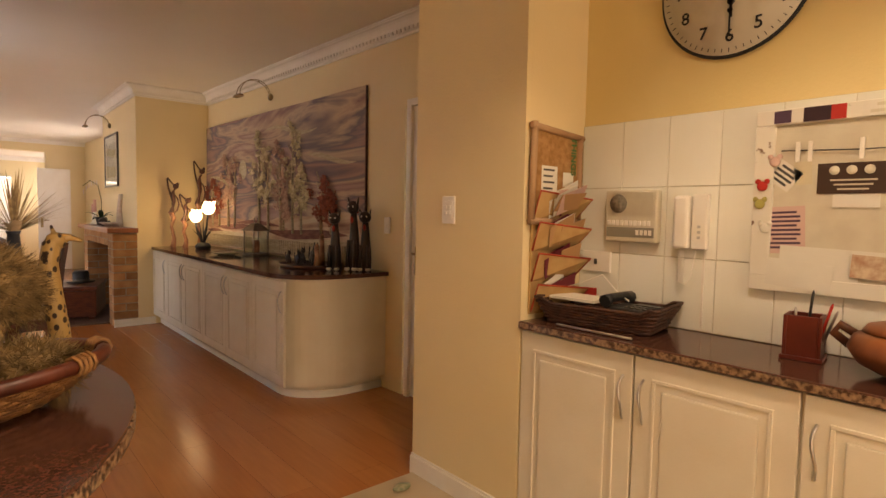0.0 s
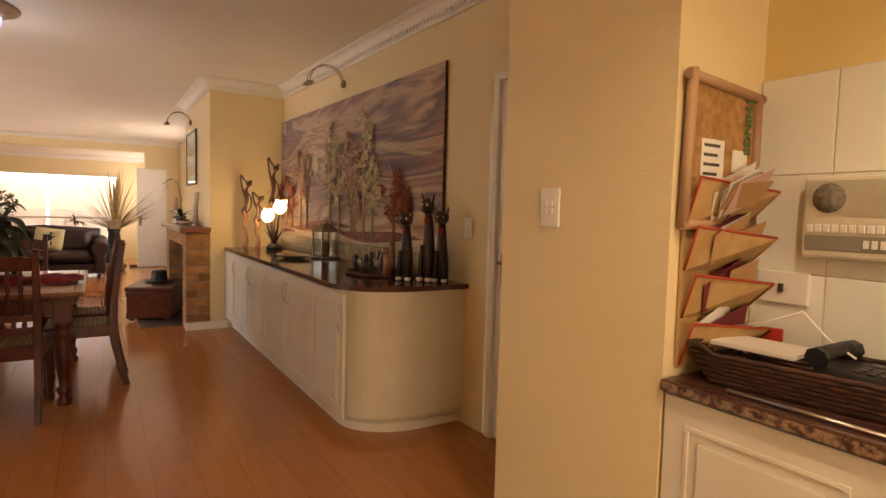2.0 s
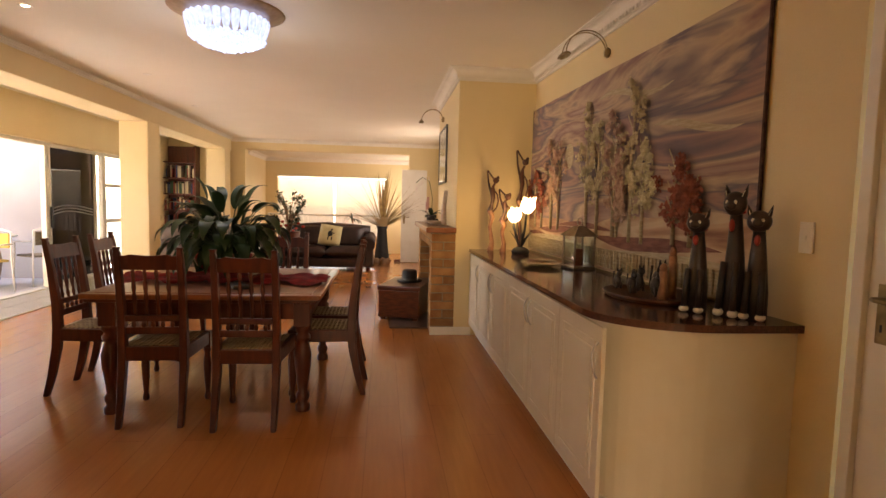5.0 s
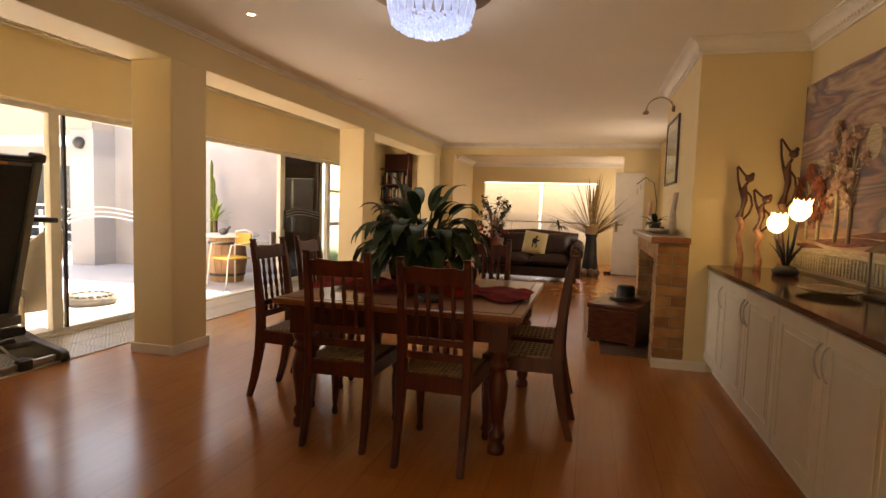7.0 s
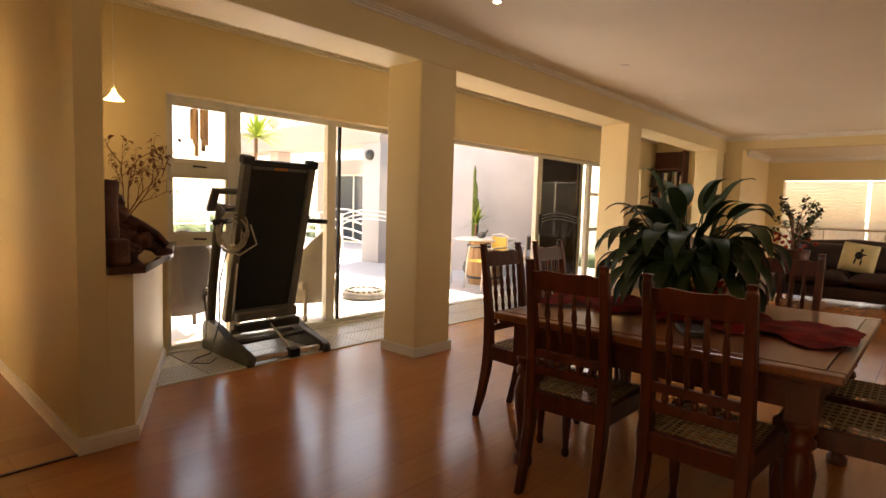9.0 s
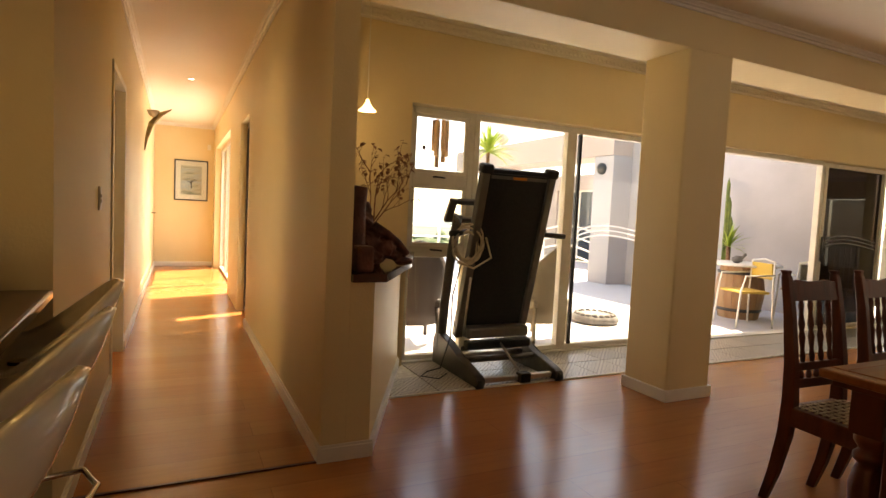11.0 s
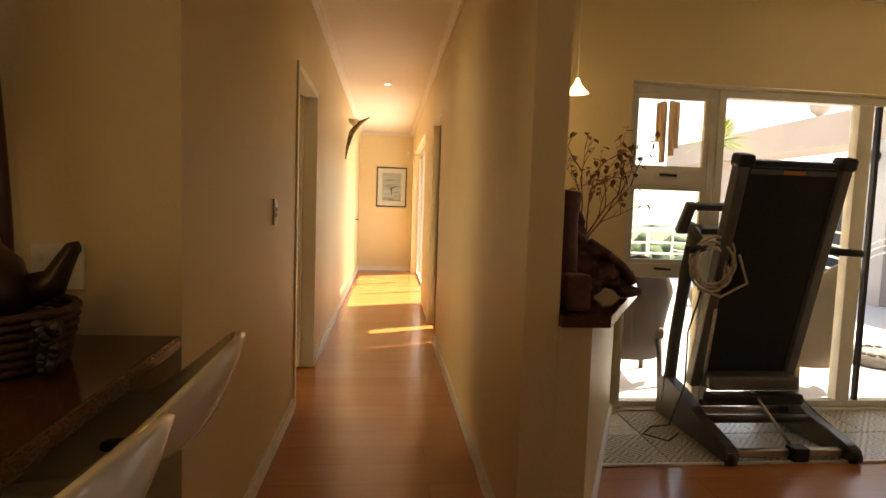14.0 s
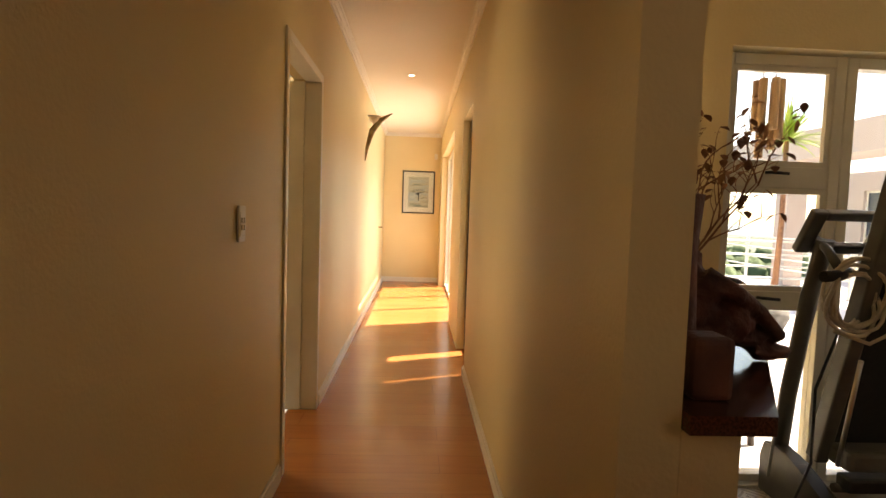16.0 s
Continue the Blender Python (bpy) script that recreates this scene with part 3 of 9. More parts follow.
sb = thing("sideboard", T(0, 0, 0), "long cream built-in sideboard with panelled doors and a rounded end", "sideboard")
bm = bm_new()
add_prism(bm, sb_outline(2.53, 0.42, 5.34), 0.1, 0.843)
part("body", bm, M["cream"], sb)
bm = bm_new()
add_prism(bm, sb_outline(2.60, 0.38, 5.40), 0.0, 0.1)
part("plinth", bm, M["cream"], sb)
bm = bm_new()
add_prism(bm, sb_outline(2.585, 0.40, 5.385), 0.0, 0.05)
part("plinth_skirting", bm, M["white"], sb)
def cab_door(parent, m, w, h, material, handle_side, z_handle, groove=0.045):
    """A door with a raised panel, in x across and z up, facing -y."""
    bm = bm_new()
    add_bbox(bm, 0.002, w - 0.002, -0.018, 0, 0, h, 0.003)
    d = part("door", bm, material, parent, "", m)
    bm = bm_new()
    x0, x1, z0, z1 = groove + 0.02, w - groove - 0.02, groove + 0.02, h - groove - 0.02
    for a, b, c, e in ((x0, x1, z0, z0 + 0.012), (x0, x1, z1 - 0.012, z1), (x0, x0 + 0.012, z0 + 0.012, z1 - 0.012), (x1 - 0.012, x1, z0 + 0.012, z1 - 0.012)):
        add_bbox(bm, a, b, -0.023, -0.0175, c, e, 0.002)
    add_bbox(bm, x0 + 0.035, x1 - 0.035, -0.024, -0.0175, z0 + 0.035, z1 - 0.035, 0.005)
    part("panel_moulding", bm, material, d)
    bm = bm_new()
    xh = 0.035 if handle_side < 0 else w - 0.035
    pts = []
    for i in range(13):
        a = i / 12
        pts.append((xh + 0.006 * math.sin(2 * math.pi * a), -0.018 - 0.026 * math.sin(math.pi * a) ** 0.6, z_handle - 0.075 + 0.15 * a))
    add_tube(bm, pts, 0.0045, 6)
    part("handle", bm, M["steel"], d, "slim bowed steel handle")
    return d


seams = [8.855, 8.31, 7.71, 7.13, 6.55, 6.0, 5.68]
RX = Matrix.Rotation(radians(-90), 4, "Z")
for (a, b), side in zip(zip(seams[:-2], seams[1:-1]), (1, 1, -1, 1, -1)):
    cab_door(sb, Matrix.Translation((2.53, a, 0.11)) @ RX, a - b, 0.72, M["cream"], side, 0.58)
cab_door(sb, Matrix.Translation((2.53, 6.0, 0.11)) @ RX, 0.54, 0.72, M["cream"], 1, 0.58)
bm = bm_new()
add_prism(bm, sb_outline(2.50, 0.44, 5.31), 0.845, 0.875)
wt = single("granite_worktop", bm, M["granite"], "polished dark brown granite top of the sideboard", "worktop")

# ---- fireplace ----
fp = thing("fireplace", T(0, 0, 0), "face-brick fireplace surround with a wooden mantel shelf", "fireplace")
bm = bm_new()
for y0, y1 in ((8.866, 9.116), (10.504, 10.754)):
    add_box(bm, 2.127, 2.357, y0 + 0.004, y1 - 0.004, 0.0, 1.03)
add_box(bm, 2.127, 2.357, 9.116, 10.504, 0.88, 1.03)
add_box(bm, 2.36, 2.98, 9.122, 9.135, 0, 1.02)
add_box(bm, 2.98, 2.998, 9.135, 10.498, 0, 1.02)
part("mortar_core", bm, M["mortar"], fp)
bm = bm_new()
add_bbox(bm, 2.06, 2.36, 8.80, 10.82, 1.034, 1.085, 0.006)
part("mantel_shelf", bm, M["table"], fp, "honey-brown wooden mantel shelf")
BR_MESH = {}
def brick(x0, x1, y0, y1, z0, z1):
    key = (round(x1 - x0, 3), round(y1 - y0, 3), round(z1 - z0, 3))
    if key not in BR_MESH:
        b_ = bm_new()
        add_bbox(b_, 0, x1 - x0, 0, y1 - y0, 0, z1 - z0, 0.003)
        BR_MESH[key] = mesh_of("brick", b_, M["brick"])
    ob = new("brick", BR_MESH[key])
    ob.parent = fp
    ob.matrix_basis = T(x0, y0, z0)


COURSE = 0.0855
for c in range(12):
    z0 = c * COURSE + 0.004
    z1 = z0 + 0.073
    for ya, yb in ((8.862, 9.12), (10.50, 10.758)):
        if c % 2 == 0:
            brick(2.120, 2.2355, ya, ya + 0.11, z0, z1)
            brick(2.2475, 2.36, ya, ya + 0.11, z0, z1)
            brick(2.120, 2.2355, ya + 0.122, yb, z0, z1)
        else:
            brick(2.120, 2.36, ya, ya + 0.11, z0, z1)
            brick(2.120, 2.36, ya + 0.122, yb, z0, z1)
for k in range(6):
    y = 9.135 + k * 0.23
    for c in (0, 1):
        brick(2.120, 2.14, y, y + 0.215, 0.882 + c * 0.075, 0.882 + c * 0.075 + 0.066)
for c in range(11):
    z0 = c * COURSE + 0.004
    for k in range(3):
        x = 2.37 + k * 0.205 - (0.1 if c % 2 else 0)
        xa, xb = max(x, 2.365), min(x + 0.195, 2.975)
        if xb - xa > 0.03:
            brick(xa, xb, 9.130, 9.142, z0, z0 + 0.073)
    for k in range(7):
        y = 9.15 + k * 0.205 - (0.1 if c % 2 else 0)
        ya, yb = max(y, 9.145), min(y + 0.195, 10.49)
        if yb - ya > 0.03:
            brick(2.968, 2.983, ya, yb, z0, z0 + 0.073)
bm = bm_new()
add_bbox(bm, 1.72, 2.36, 9.13, 10.5, 0.001, 0.014, 0.003)
single("hearth_slab", bm, M["stone"], "dark slate hearth slab in front of the fireplace", "hearth")

# ---- kist with hat ----
KM = Matrix.Translation((1.93, 9.86, 0.014)) @ Matrix.Rotation(radians(-16), 4, "Z")
wood_k = mat("mahogany", (0.16, 0.045, 0.02), 0.3, second=(0.07, 0.02, 0.012), scale=5, stretch=(2, 10, 10), coat=0.3)
kist = thing("wooden_chest", KM, "low red-brown wooden chest in front of the fireplace", "chest")
bm = bm_new()
add_bbox(bm, -0.23, 0.23, -0.4, 0.4, 0.03, 0.33, 0.008)
part("body", bm, wood_k, kist)
bm = bm_new()
add_bbox(bm, -0.245, 0.245, -0.415, 0.415, 0.333, 0.385, 0.012)
part("lid", bm, wood_k, kist)
for z in (0.05, 0.3):
    for y in (-0.37, 0.37):
        bm = bm_new()
        add_bbox(bm, -0.24, -0.22, y - 0.02, y + 0.02, z - 0.02, z + 0.02, 0.003)
        part("corner_plate", bm, M["brass"], kist)
bm = bm_new()
add_bbox(bm, -0.26, -0.24, -0.03, 0.03, 0.29, 0.36, 0.004)
part("lock", bm, M["brass"], kist, "small brass lock")
for y in (-0.35, 0.35):
    for x in (-0.18, 0.18):
        bm = bm_new()
        add_bbox(bm, x - 0.03, x + 0.03, y - 0.03, y + 0.03, 0.0, 0.03, 0.004)
        part("foot", bm, wood_k, kist)
bm = bm_new()
add_lathe(bm, [(0.0, 0.0), (0.17, 0.004), (0.175, 0.012), (0.11, 0.012), (0.105, 0.03), (0.1, 0.12), (0.08, 0.14), (0.0, 0.132)], 28, sx=0.85)
hat = thing("hat", KM @ T(0.02, 0.03, 0.386), "black felt hat with a curled brim on the chest", "hat")
part("crown", bm, M["black"], hat)
bm = bm_new()
add_lathe(bm, [(0.108, 0.014), (0.108, 0.04)], 28, sx=0.85)
part("hat_band", bm, M["grey"], hat)

# ---- dining table ----
TBX0, TBX1, TBY0, TBY1 = -0.10, 1.27, 6.71, 8.10
tb = thing("dining_table", T(0, 0, -0.015), "square honey-wood dining table on dark turned legs", "table")
bm = bm_new()
add_bbox(bm, TBX0 + 0.06, TBX1 - 0.06, TBY0 + 0.06, TBY1 - 0.06, 0.736, 0.762, 0.003)
part("tabletop", bm, M["table"], tb)
bm = bm_new()
for a, b, c, d in ((TBX0, TBX1, TBY0, TBY0 + 0.058), (TBX0, TBX1, TBY1 - 0.058, TBY1), (TBX0, TBX0 + 0.058, TBY0 + 0.06, TBY1 - 0.06), (TBX1 - 0.058, TBX1, TBY0 + 0.06, TBY1 - 0.06)):
    add_bbox(bm, a, b, c, d, 0.728, 0.76, 0.008)
part("top_border", bm, M["table"], tb)
bm = bm_new()
for a, b, c, d in ((TBX0 + 0.03, TBX1 - 0.03, TBY0 + 0.03, TBY0 + 0.05), (TBX0 + 0.03, TBX1 - 0.03, TBY1 - 0.05, TBY1 - 0.03), (TBX0 + 0.03, TBX0 + 0.05, TBY0 + 0.05, TBY1 - 0.05), (TBX1 - 0.05, TBX1 - 0.03, TBY0 + 0.05, TBY1 - 0.05)):
    add_bbox(bm, a, b, c, d, 0.705, 0.73, 0.005)
part("moulding", bm, M["chair"], tb)
bm = bm_new()
for a, b, c, d in ((TBX0 + 0.12, TBX1 - 0.12, TBY0 + 0.08, TBY0 + 0.1), (TBX0 + 0.12, TBX1 - 0.12, TBY1 - 0.1, TBY1 - 0.08), (TBX0 + 0.08, TBX0 + 0.1, TBY0 + 0.12, TBY1 - 0.12), (TBX1 - 0.1, TBX1 - 0.08, TBY0 + 0.12, TBY1 - 0.12)):
    add_bbox(bm, a, b, c, d, 0.60, 0.708, 0.003)
part("apron", bm, M["chair"], tb)
LEG = [(0.035, 0.0), (0.045, 0.02), (0.045, 0.05), (0.03, 0.07), (0.042, 0.1), (0.042, 0.12), (0.028, 0.14), (0.035, 0.2), (0.05, 0.3), (0.055, 0.38), (0.04, 0.44), (0.033, 0.455),
       (0.048, 0.47), (0.048, 0.49), (0.034, 0.505), (0.05, 0.53), (0.05, 0.55), (0.045, 0.56)]
for x in (TBX0 + 0.12, TBX1 - 0.12):
    for y in (TBY0 + 0.12, TBY1 - 0.12):
        bm = bm_new()
        add_lathe(bm, LEG, 16)
        add_bbox(bm, -0.05, 0.05, -0.05, 0.05, 0.555, 0.735, 0.004)
        part("leg", bm, M["chair"], tb, "", T(x, y, 0))

# ---- dining chairs ----
riempie = mat("hide_thong", (0.42, 0.32, 0.2), 0.7, second=(0.3, 0.22, 0.13), scale=30)


def dining_chair(m):
    """Origin on the floor under the seat; the sitter looks to +y."""
    ch = thing("dining_chair", m, "dark red-brown wooden dining chair with spindle back and woven thong seat", "chair", "chairs round the dining table")
    for s in (-1, 1):
        bm = bm_new()
        pts = [(s * 0.166, -0.285, 0), (s * 0.166, -0.245, 0.14), (s * 0.166, -0.21, 0.32), (s * 0.166, -0.2, 0.46), (s * 0.166, -0.207, 0.62), (s * 0.166, -0.235, 0.85), (s * 0.166, -0.262, 1.0), (s * 0.166, -0.265, 1.012), (s * 0.166, -0.268, 1.03)]
        rings = []
        for i, (x, y, z) in enumerate(pts):
            wd = (0.019, 0.022, 0.026, 0.027, 0.025, 0.023, 0.022, 0.017, 0.024)[i]
            dp = (0.018, 0.023, 0.027, 0.028, 0.025, 0.02, 0.017, 0.013, 0.019)[i]
            rings.append([bm.verts.new((x + a * wd * 0.8, y + b * dp, z)) for a, b in ((-1, -1), (1, -1), (1, 1), (-1, 1))])
        for a, b in zip(rings, rings[1:]):
            for k in range(4):
                bm.faces.new((a[k], a[(k + 1) % 4], b[(k + 1) % 4], b[k]))
        bm.faces.new(rings[0][::-1])
        bm.faces.new(rings[-1])
        bmesh.ops.bevel(bm, geom=list(bm.edges), offset=0.004, segments=1, affect="EDGES")
        part("back_post", bm, M["chair"], ch)
        bm = bm_new()
        add_lathe(bm, [(0.016, 0), (0.022, 0.02), (0.014, 0.05), (0.02, 0.12), (0.026, 0.24), (0.018, 0.31), (0.026, 0.33), (0.02, 0.35)], 12)
        add_bbox(bm, -0.023, 0.023, -0.023, 0.023, 0.345, 0.452, 0.003)
        part("front_leg", bm, M["chair"], ch, "", T(s * 0.19, 0.19, 0))
        bm = bm_new()
        add_bbox(bm, -0.018, 0.018, -0.18, 0.18, 0.37, 0.45, 0.005, Matrix.Translation((s * 0.178, -0.01, 0)) @ Matrix.Rotation(radians(-3.2 * s), 4, "Z"))
        part("seat_rail", bm, M["chair"], ch)
    for y, nm in ((0.19, "seat_rail"), (-0.2, "seat_rail")):
        bm = bm_new()
        hw = 0.167 if y > 0 else 0.149
        add_bbox(bm, -hw, hw, y - 0.018, y + 0.018, 0.37, 0.45, 0.005)
        part(nm, bm, M["chair"], ch)
    # crest rail, bowed along the top
    bm = bm_new()
    n = 12
    for i in range(n):
        a0, a1 = -0.149 + 0.298 * i / n, -0.149 + 0.298 * (i + 1) / n
        def top(x):
            u = abs(x) / 0.149
            return 0.986 - 0.005 * math.cos(u * math.pi) - (0.010 if u > 0.82 else 0)
        lo = 0.90
        vs = [bm.verts.new(v) for v in ((a0, -0.252, lo), (a1, -0.252, lo), (a1, -0.23, lo), (a0, -0.23, lo),
                                        (a0, -0.27, top(a0)), (a1, -0.27, top(a1)), (a1, -0.248, top(a1)), (a0, -0.248, top(a0)))]
        for f in ((0, 3, 2, 1), (4, 5, 6, 7), (0, 1, 5, 4), (1, 2, 6, 5), (2, 3, 7, 6), (3, 0, 4, 7)):
            bm.faces.new([vs[k] for k in f])
    bmesh.ops.remove_doubles(bm, verts=bm.verts, dist=0.0002)
    part("crest_rail", bm, M["chair"], ch)
    for z, h, y in ((0.60, 0.035, -0.208), (0.525, 0.04, -0.202)):
        bm = bm_new()
        add_bbox(bm, -0.15, 0.15, y - 0.011, y + 0.011, z, z + h, 0.003)
        part("back_rail", bm, M["chair"], ch)
    for i in range(4):
        x = -0.093 + i * 0.062
        bm = bm_new()
        pts, rad = [], []
        for k in range(11):
            u = k / 10
            pts.append((x, -0.208 - 0.033 * u, 0.634 + 0.27 * u))
            rad.append((0.008, 0.012, 0.008, 0.011, 0.014, 0.009, 0.014, 0.011, 0.008, 0.012, 0.008)[k])
        add_tube(bm, pts, 0.01, 8, rad)
        part("spindle", bm, M["chair"], ch)
    for i in range(5):
        x = -0.104 + i * 0.052
        bm = bm_new()
        add_tube(bm, [(x, -0.203, 0.562), (x, -0.204, 0.575), (x, -0.205, 0.583), (x, -0.206, 0.602)], 0.01, 8, [0.008, 0.013, 0.013, 0.008])
        part("short_spindle", bm, M["chair"], ch)
    bm = bm_new()
    for i in range(13):
        x = -0.15 + i * 0.025
        add_box(bm, x - 0.004, x + 0.004, -0.19, 0.18, 0.451 if i % 2 else 0.4535, 0.4535 if i % 2 else 0.456)
    for i in range(13):
        y = -0.175 + i * 0.0287
        add_box(bm, -0.172, 0.172, y - 0.004, y + 0.004, 0.4515, 0.4548)
    tagged(part("woven_seat", bm, riempie, ch, "open lattice of pale hide thongs"), kind="stuff")
    return ch


def CH(x, y, deg):
    return Matrix.Translation((x, y, 0)) @ Matrix.Rotation(radians(deg), 4, "Z")


c0 = dining_chair(CH(0.325, 6.865, 2))
for x, y, deg in ((0.875, 6.785, -1), (-0.235, 7.295, -92), (-0.245, 7.86, -88), (1.235, 7.275, 89), (1.215, 7.77, 91), (0.24, 8.14, 180), (0.78, 8.17, 177)):
    copy_thing(c0, CH(x, y, deg))

# ---- treadmill, folded up by the window ----
rubber = mat("belt_rubber", (0.010, 0.010, 0.011), 0.75, second=(0.016, 0.016, 0.017), scale=60, bump=0.3, bump_scale=300)
silver = mat("silver_grey_plastic", (0.14, 0.135, 0.12), 0.4, 0.2, second=(0.11, 0.105, 0.095), scale=12)
cord_m = mat("cream_cord", (0.55, 0.48, 0.36), 0.6, second=(0.45, 0.39, 0.28), scale=30)
tm = thing("treadmill", T(-2.62, 6.99, 0), "black and grey treadmill folded upright beside the terrace window", "treadmill")
TILT_D = Matrix.Translation((-0.12, 0, 0.27)) @ Matrix.Rotation(radians(14), 4, "Y")
bm = bm_new()
add_bbox(bm, -0.02, 0.02, -0.25, 0.25, 0.08, 1.28, 0.006, TILT_D)
part("running_belt", bm, rubber, tm, "black ribbed running belt")
for s in (-1, 1):
    bm = bm_new()
    add_bbox(bm, -0.035, 0.035, *sorted((s * 0.255, s * 0.315)), 0.0, 1.3, 0.008, TILT_D)
    part("side_rail", bm, silver, tm)
    bm = bm_new()
    add_bbox(bm, -0.04, 0.045, *sorted((s * 0.235, s * 0.33)), 1.275, 1.345, 0.018, TILT_D)
    part("end_cap", bm, M["black"], tm)
    bm = bm_new()
    add_tube(bm, [(-0.30, s * 0.335, 0.1), (-0.255, s * 0.335, 0.5), (-0.17, s * 0.335, 0.95), (-0.10, s * 0.335, 1.2)], 0.04, 10, flat=0.6)
    part("upright", bm, silver, tm, "silver-grey handrail upright")
    bm = bm_new()
    add_prism(bm, [(-0.37, 0.012), (0.33, 0.012), (0.375, 0.03), (0.37, 0.075), (0.33, 0.095), (0.05, 0.155), (-0.14, 0.235), (-0.26, 0.265), (-0.35, 0.25), (-0.375, 0.18)], s * 0.335 - 0.034, s * 0.335 + 0.034, Matrix.Rotation(radians(90), 4, "X") @ Matrix.Diagonal((1, 1, -1, 1)))
    bmesh.ops.bevel(bm, geom=list(bm.edges), offset=0.006, segments=2, affect="EDGES")
    part("base_rail", bm, M["grey"], tm, "dark grey wedge-shaped base rail")
    bm = bm_new()
    add_lathe(bm, [(0.0, -0.025), (0.035, -0.022), (0.035, 0.022), (0.0, 0.025)], 14, Matrix.Translation((0.35, s * 0.34, 0.036)) @ Matrix.Rotation(radians(90), 4, "X"))
    part("wheel", bm, M["black"], tm)
    bm = bm_new()
    add_tube(bm, [(-0.14, s * 0.34, 1.2), (-0.05, s * 0.36, 1.16), (0.03, s * 0.375, 1.1)], 0.018, 8)
    part("arm", bm, M["grey"], tm)
    bm = bm_new()
    add_tube(bm, [(0.03, s * 0.33, 1.08), (0.1, s * 0.42, 1.075), (0.12, s * 0.5, 1.07)], 0.021, 10)
    part("hand_grip", bm, M["black"], tm, "black foam grip")
bm = bm_new()
add_bbox(bm, -0.03, 0.035, -0.235, 0.235, 1.285, 1.315, 0.008, TILT_D)
part("top_bar", bm, M["black"], tm)
bm = bm_new()
add_bbox(bm, 0.021, 0.0235, -0.24, 0.24, 1.245, 1.27, 0.001, TILT_D)
part("belt_edge_strip", bm, silver, tm)
bm = bm_new()
add_bbox(bm, 0.024, 0.026, -0.06, 0.06, 1.248, 1.267, 0.0008, TILT_D)
part("warning_label", bm, mat("orange_sticker", (0.6, 0.2, 0.03), 0.5), tm, "small orange sticker")
bm = bm_new()
add_bbox(bm, 0.285, 0.325, -0.30, 0.30, 0.025, 0.065, 0.008)
part("front_bar", bm, M["steel"], tm)
bm = bm_new()
add_bbox(bm, 0.29, 0.36, 0.0, 0.09, 0.012, 0.085, 0.008)
part("latch_block", bm, M["black"], tm)
bm = bm_new()
add_tube(bm, [(-0.1, -0.32, 0.12), (-0.1, 0.32, 0.12)], 0.025, 10)
part("cross_bar", bm, M["steel"], tm)
bm = bm_new()
add_tube(bm, [(0.0, -0.3, 0.2), (0.0, 0.3, 0.2)], 0.018, 10)
part("cross_bar", bm, M["grey"], tm)
bm = bm_new()
add_tube(bm, [(0.28, 0.05, 0.06), (-0.06, -0.02, 0.33)], 0.009, 8)
part("gas_strut", bm, M["steel"], tm, "slim steel gas strut")
bm = bm_new()
add_bbox(bm, -0.09, 0.04, -0.27, 0.27, 0.275, 0.36, 0.02)
part("motor_cover", bm, silver, tm)
bm = bm_new()
add_bbox(bm, -0.02, 0.06, -0.28, 0.28, 0.20, 0.262, 0.012)
part("motor_housing", bm, M["black"], tm)
bm = bm_new()
add_tube(bm, [(0.07, -0.30, 0.13), (0.07, 0.30, 0.13)], 0.022, 10)
part("cross_bar", bm, M["grey"], tm)
bm = bm_new()
add_tube(bm, [(0.02, -0.305, 0.3), (0.10, -0.31, 0.75)], 0.009, 8)
part("gas_strut", bm, M["steel"], tm, "slim steel gas strut")
CON = Matrix.Translation((-0.12, 0, 1.235)) @ Matrix.Rotation(radians(-58), 4, "Y")
bm = bm_new()
for a, b, c, d in ((-0.10, 0.10, -0.42, -0.36), (-0.10, 0.10, -0.12, 0.42), (-0.10, -0.06, -0.36, -0.12), (0.06, 0.10, -0.36, -0.12)):
    add_bbox(bm, a, b, c, d, -0.02, 0.02, 0.008, CON)
part("console", bm, silver, tm, "grey console with a cup hole")
bm = bm_new()
add_bbox(bm, -0.06, 0.06, -0.08, 0.3, 0.0205, 0.024, 0.001, CON)
part("display", bm, M["black"], tm)
rng = random.Random(4)
for k in range(7):
    pts = []
    rr, cy, cz = 0.085 + rng.random() * 0.045, -0.36 + rng.random() * 0.03, 0.97 + rng.random() * 0.04
    for i in range(25):
        a = 2 * math.pi * i / 24
        pts.append((0.07 + 0.02 * math.sin(3 * a + k) + k * 0.006, cy + rr * math.cos(a) * 0.95, cz + rr * math.sin(a) * 1.1))
    bm = bm_new()
    add_tube(bm, pts, 0.0075, 6)
    part("cord_loop", bm, cord_m, tm, "loop of pale extension cord")
bm = bm_new()
add_tube(bm, [(0.1, -0.2, 1.05), (0.14, -0.17, 0.9), (0.12, -0.3, 0.82), (0.09, -0.42, 0.86)], 0.0075, 6)
part("cord_end", bm, cord_m, tm, "hanging end of a pale extension cord")
bm = bm_new()
add_tube(bm, [(0.04, -0.36, 0.85), (-0.02, -0.39, 0.6), (0.0, -0.4, 0.3), (-0.05, -0.45, 0.05), (-0.12, -0.52, 0.012), (-0.02, -0.62, 0.01), (0.08, -0.52, 0.01), (0.0, -0.42, 0.02)], 0.006, 6)
part("power_cord", bm, M["black"], tm, "thin black power cord")

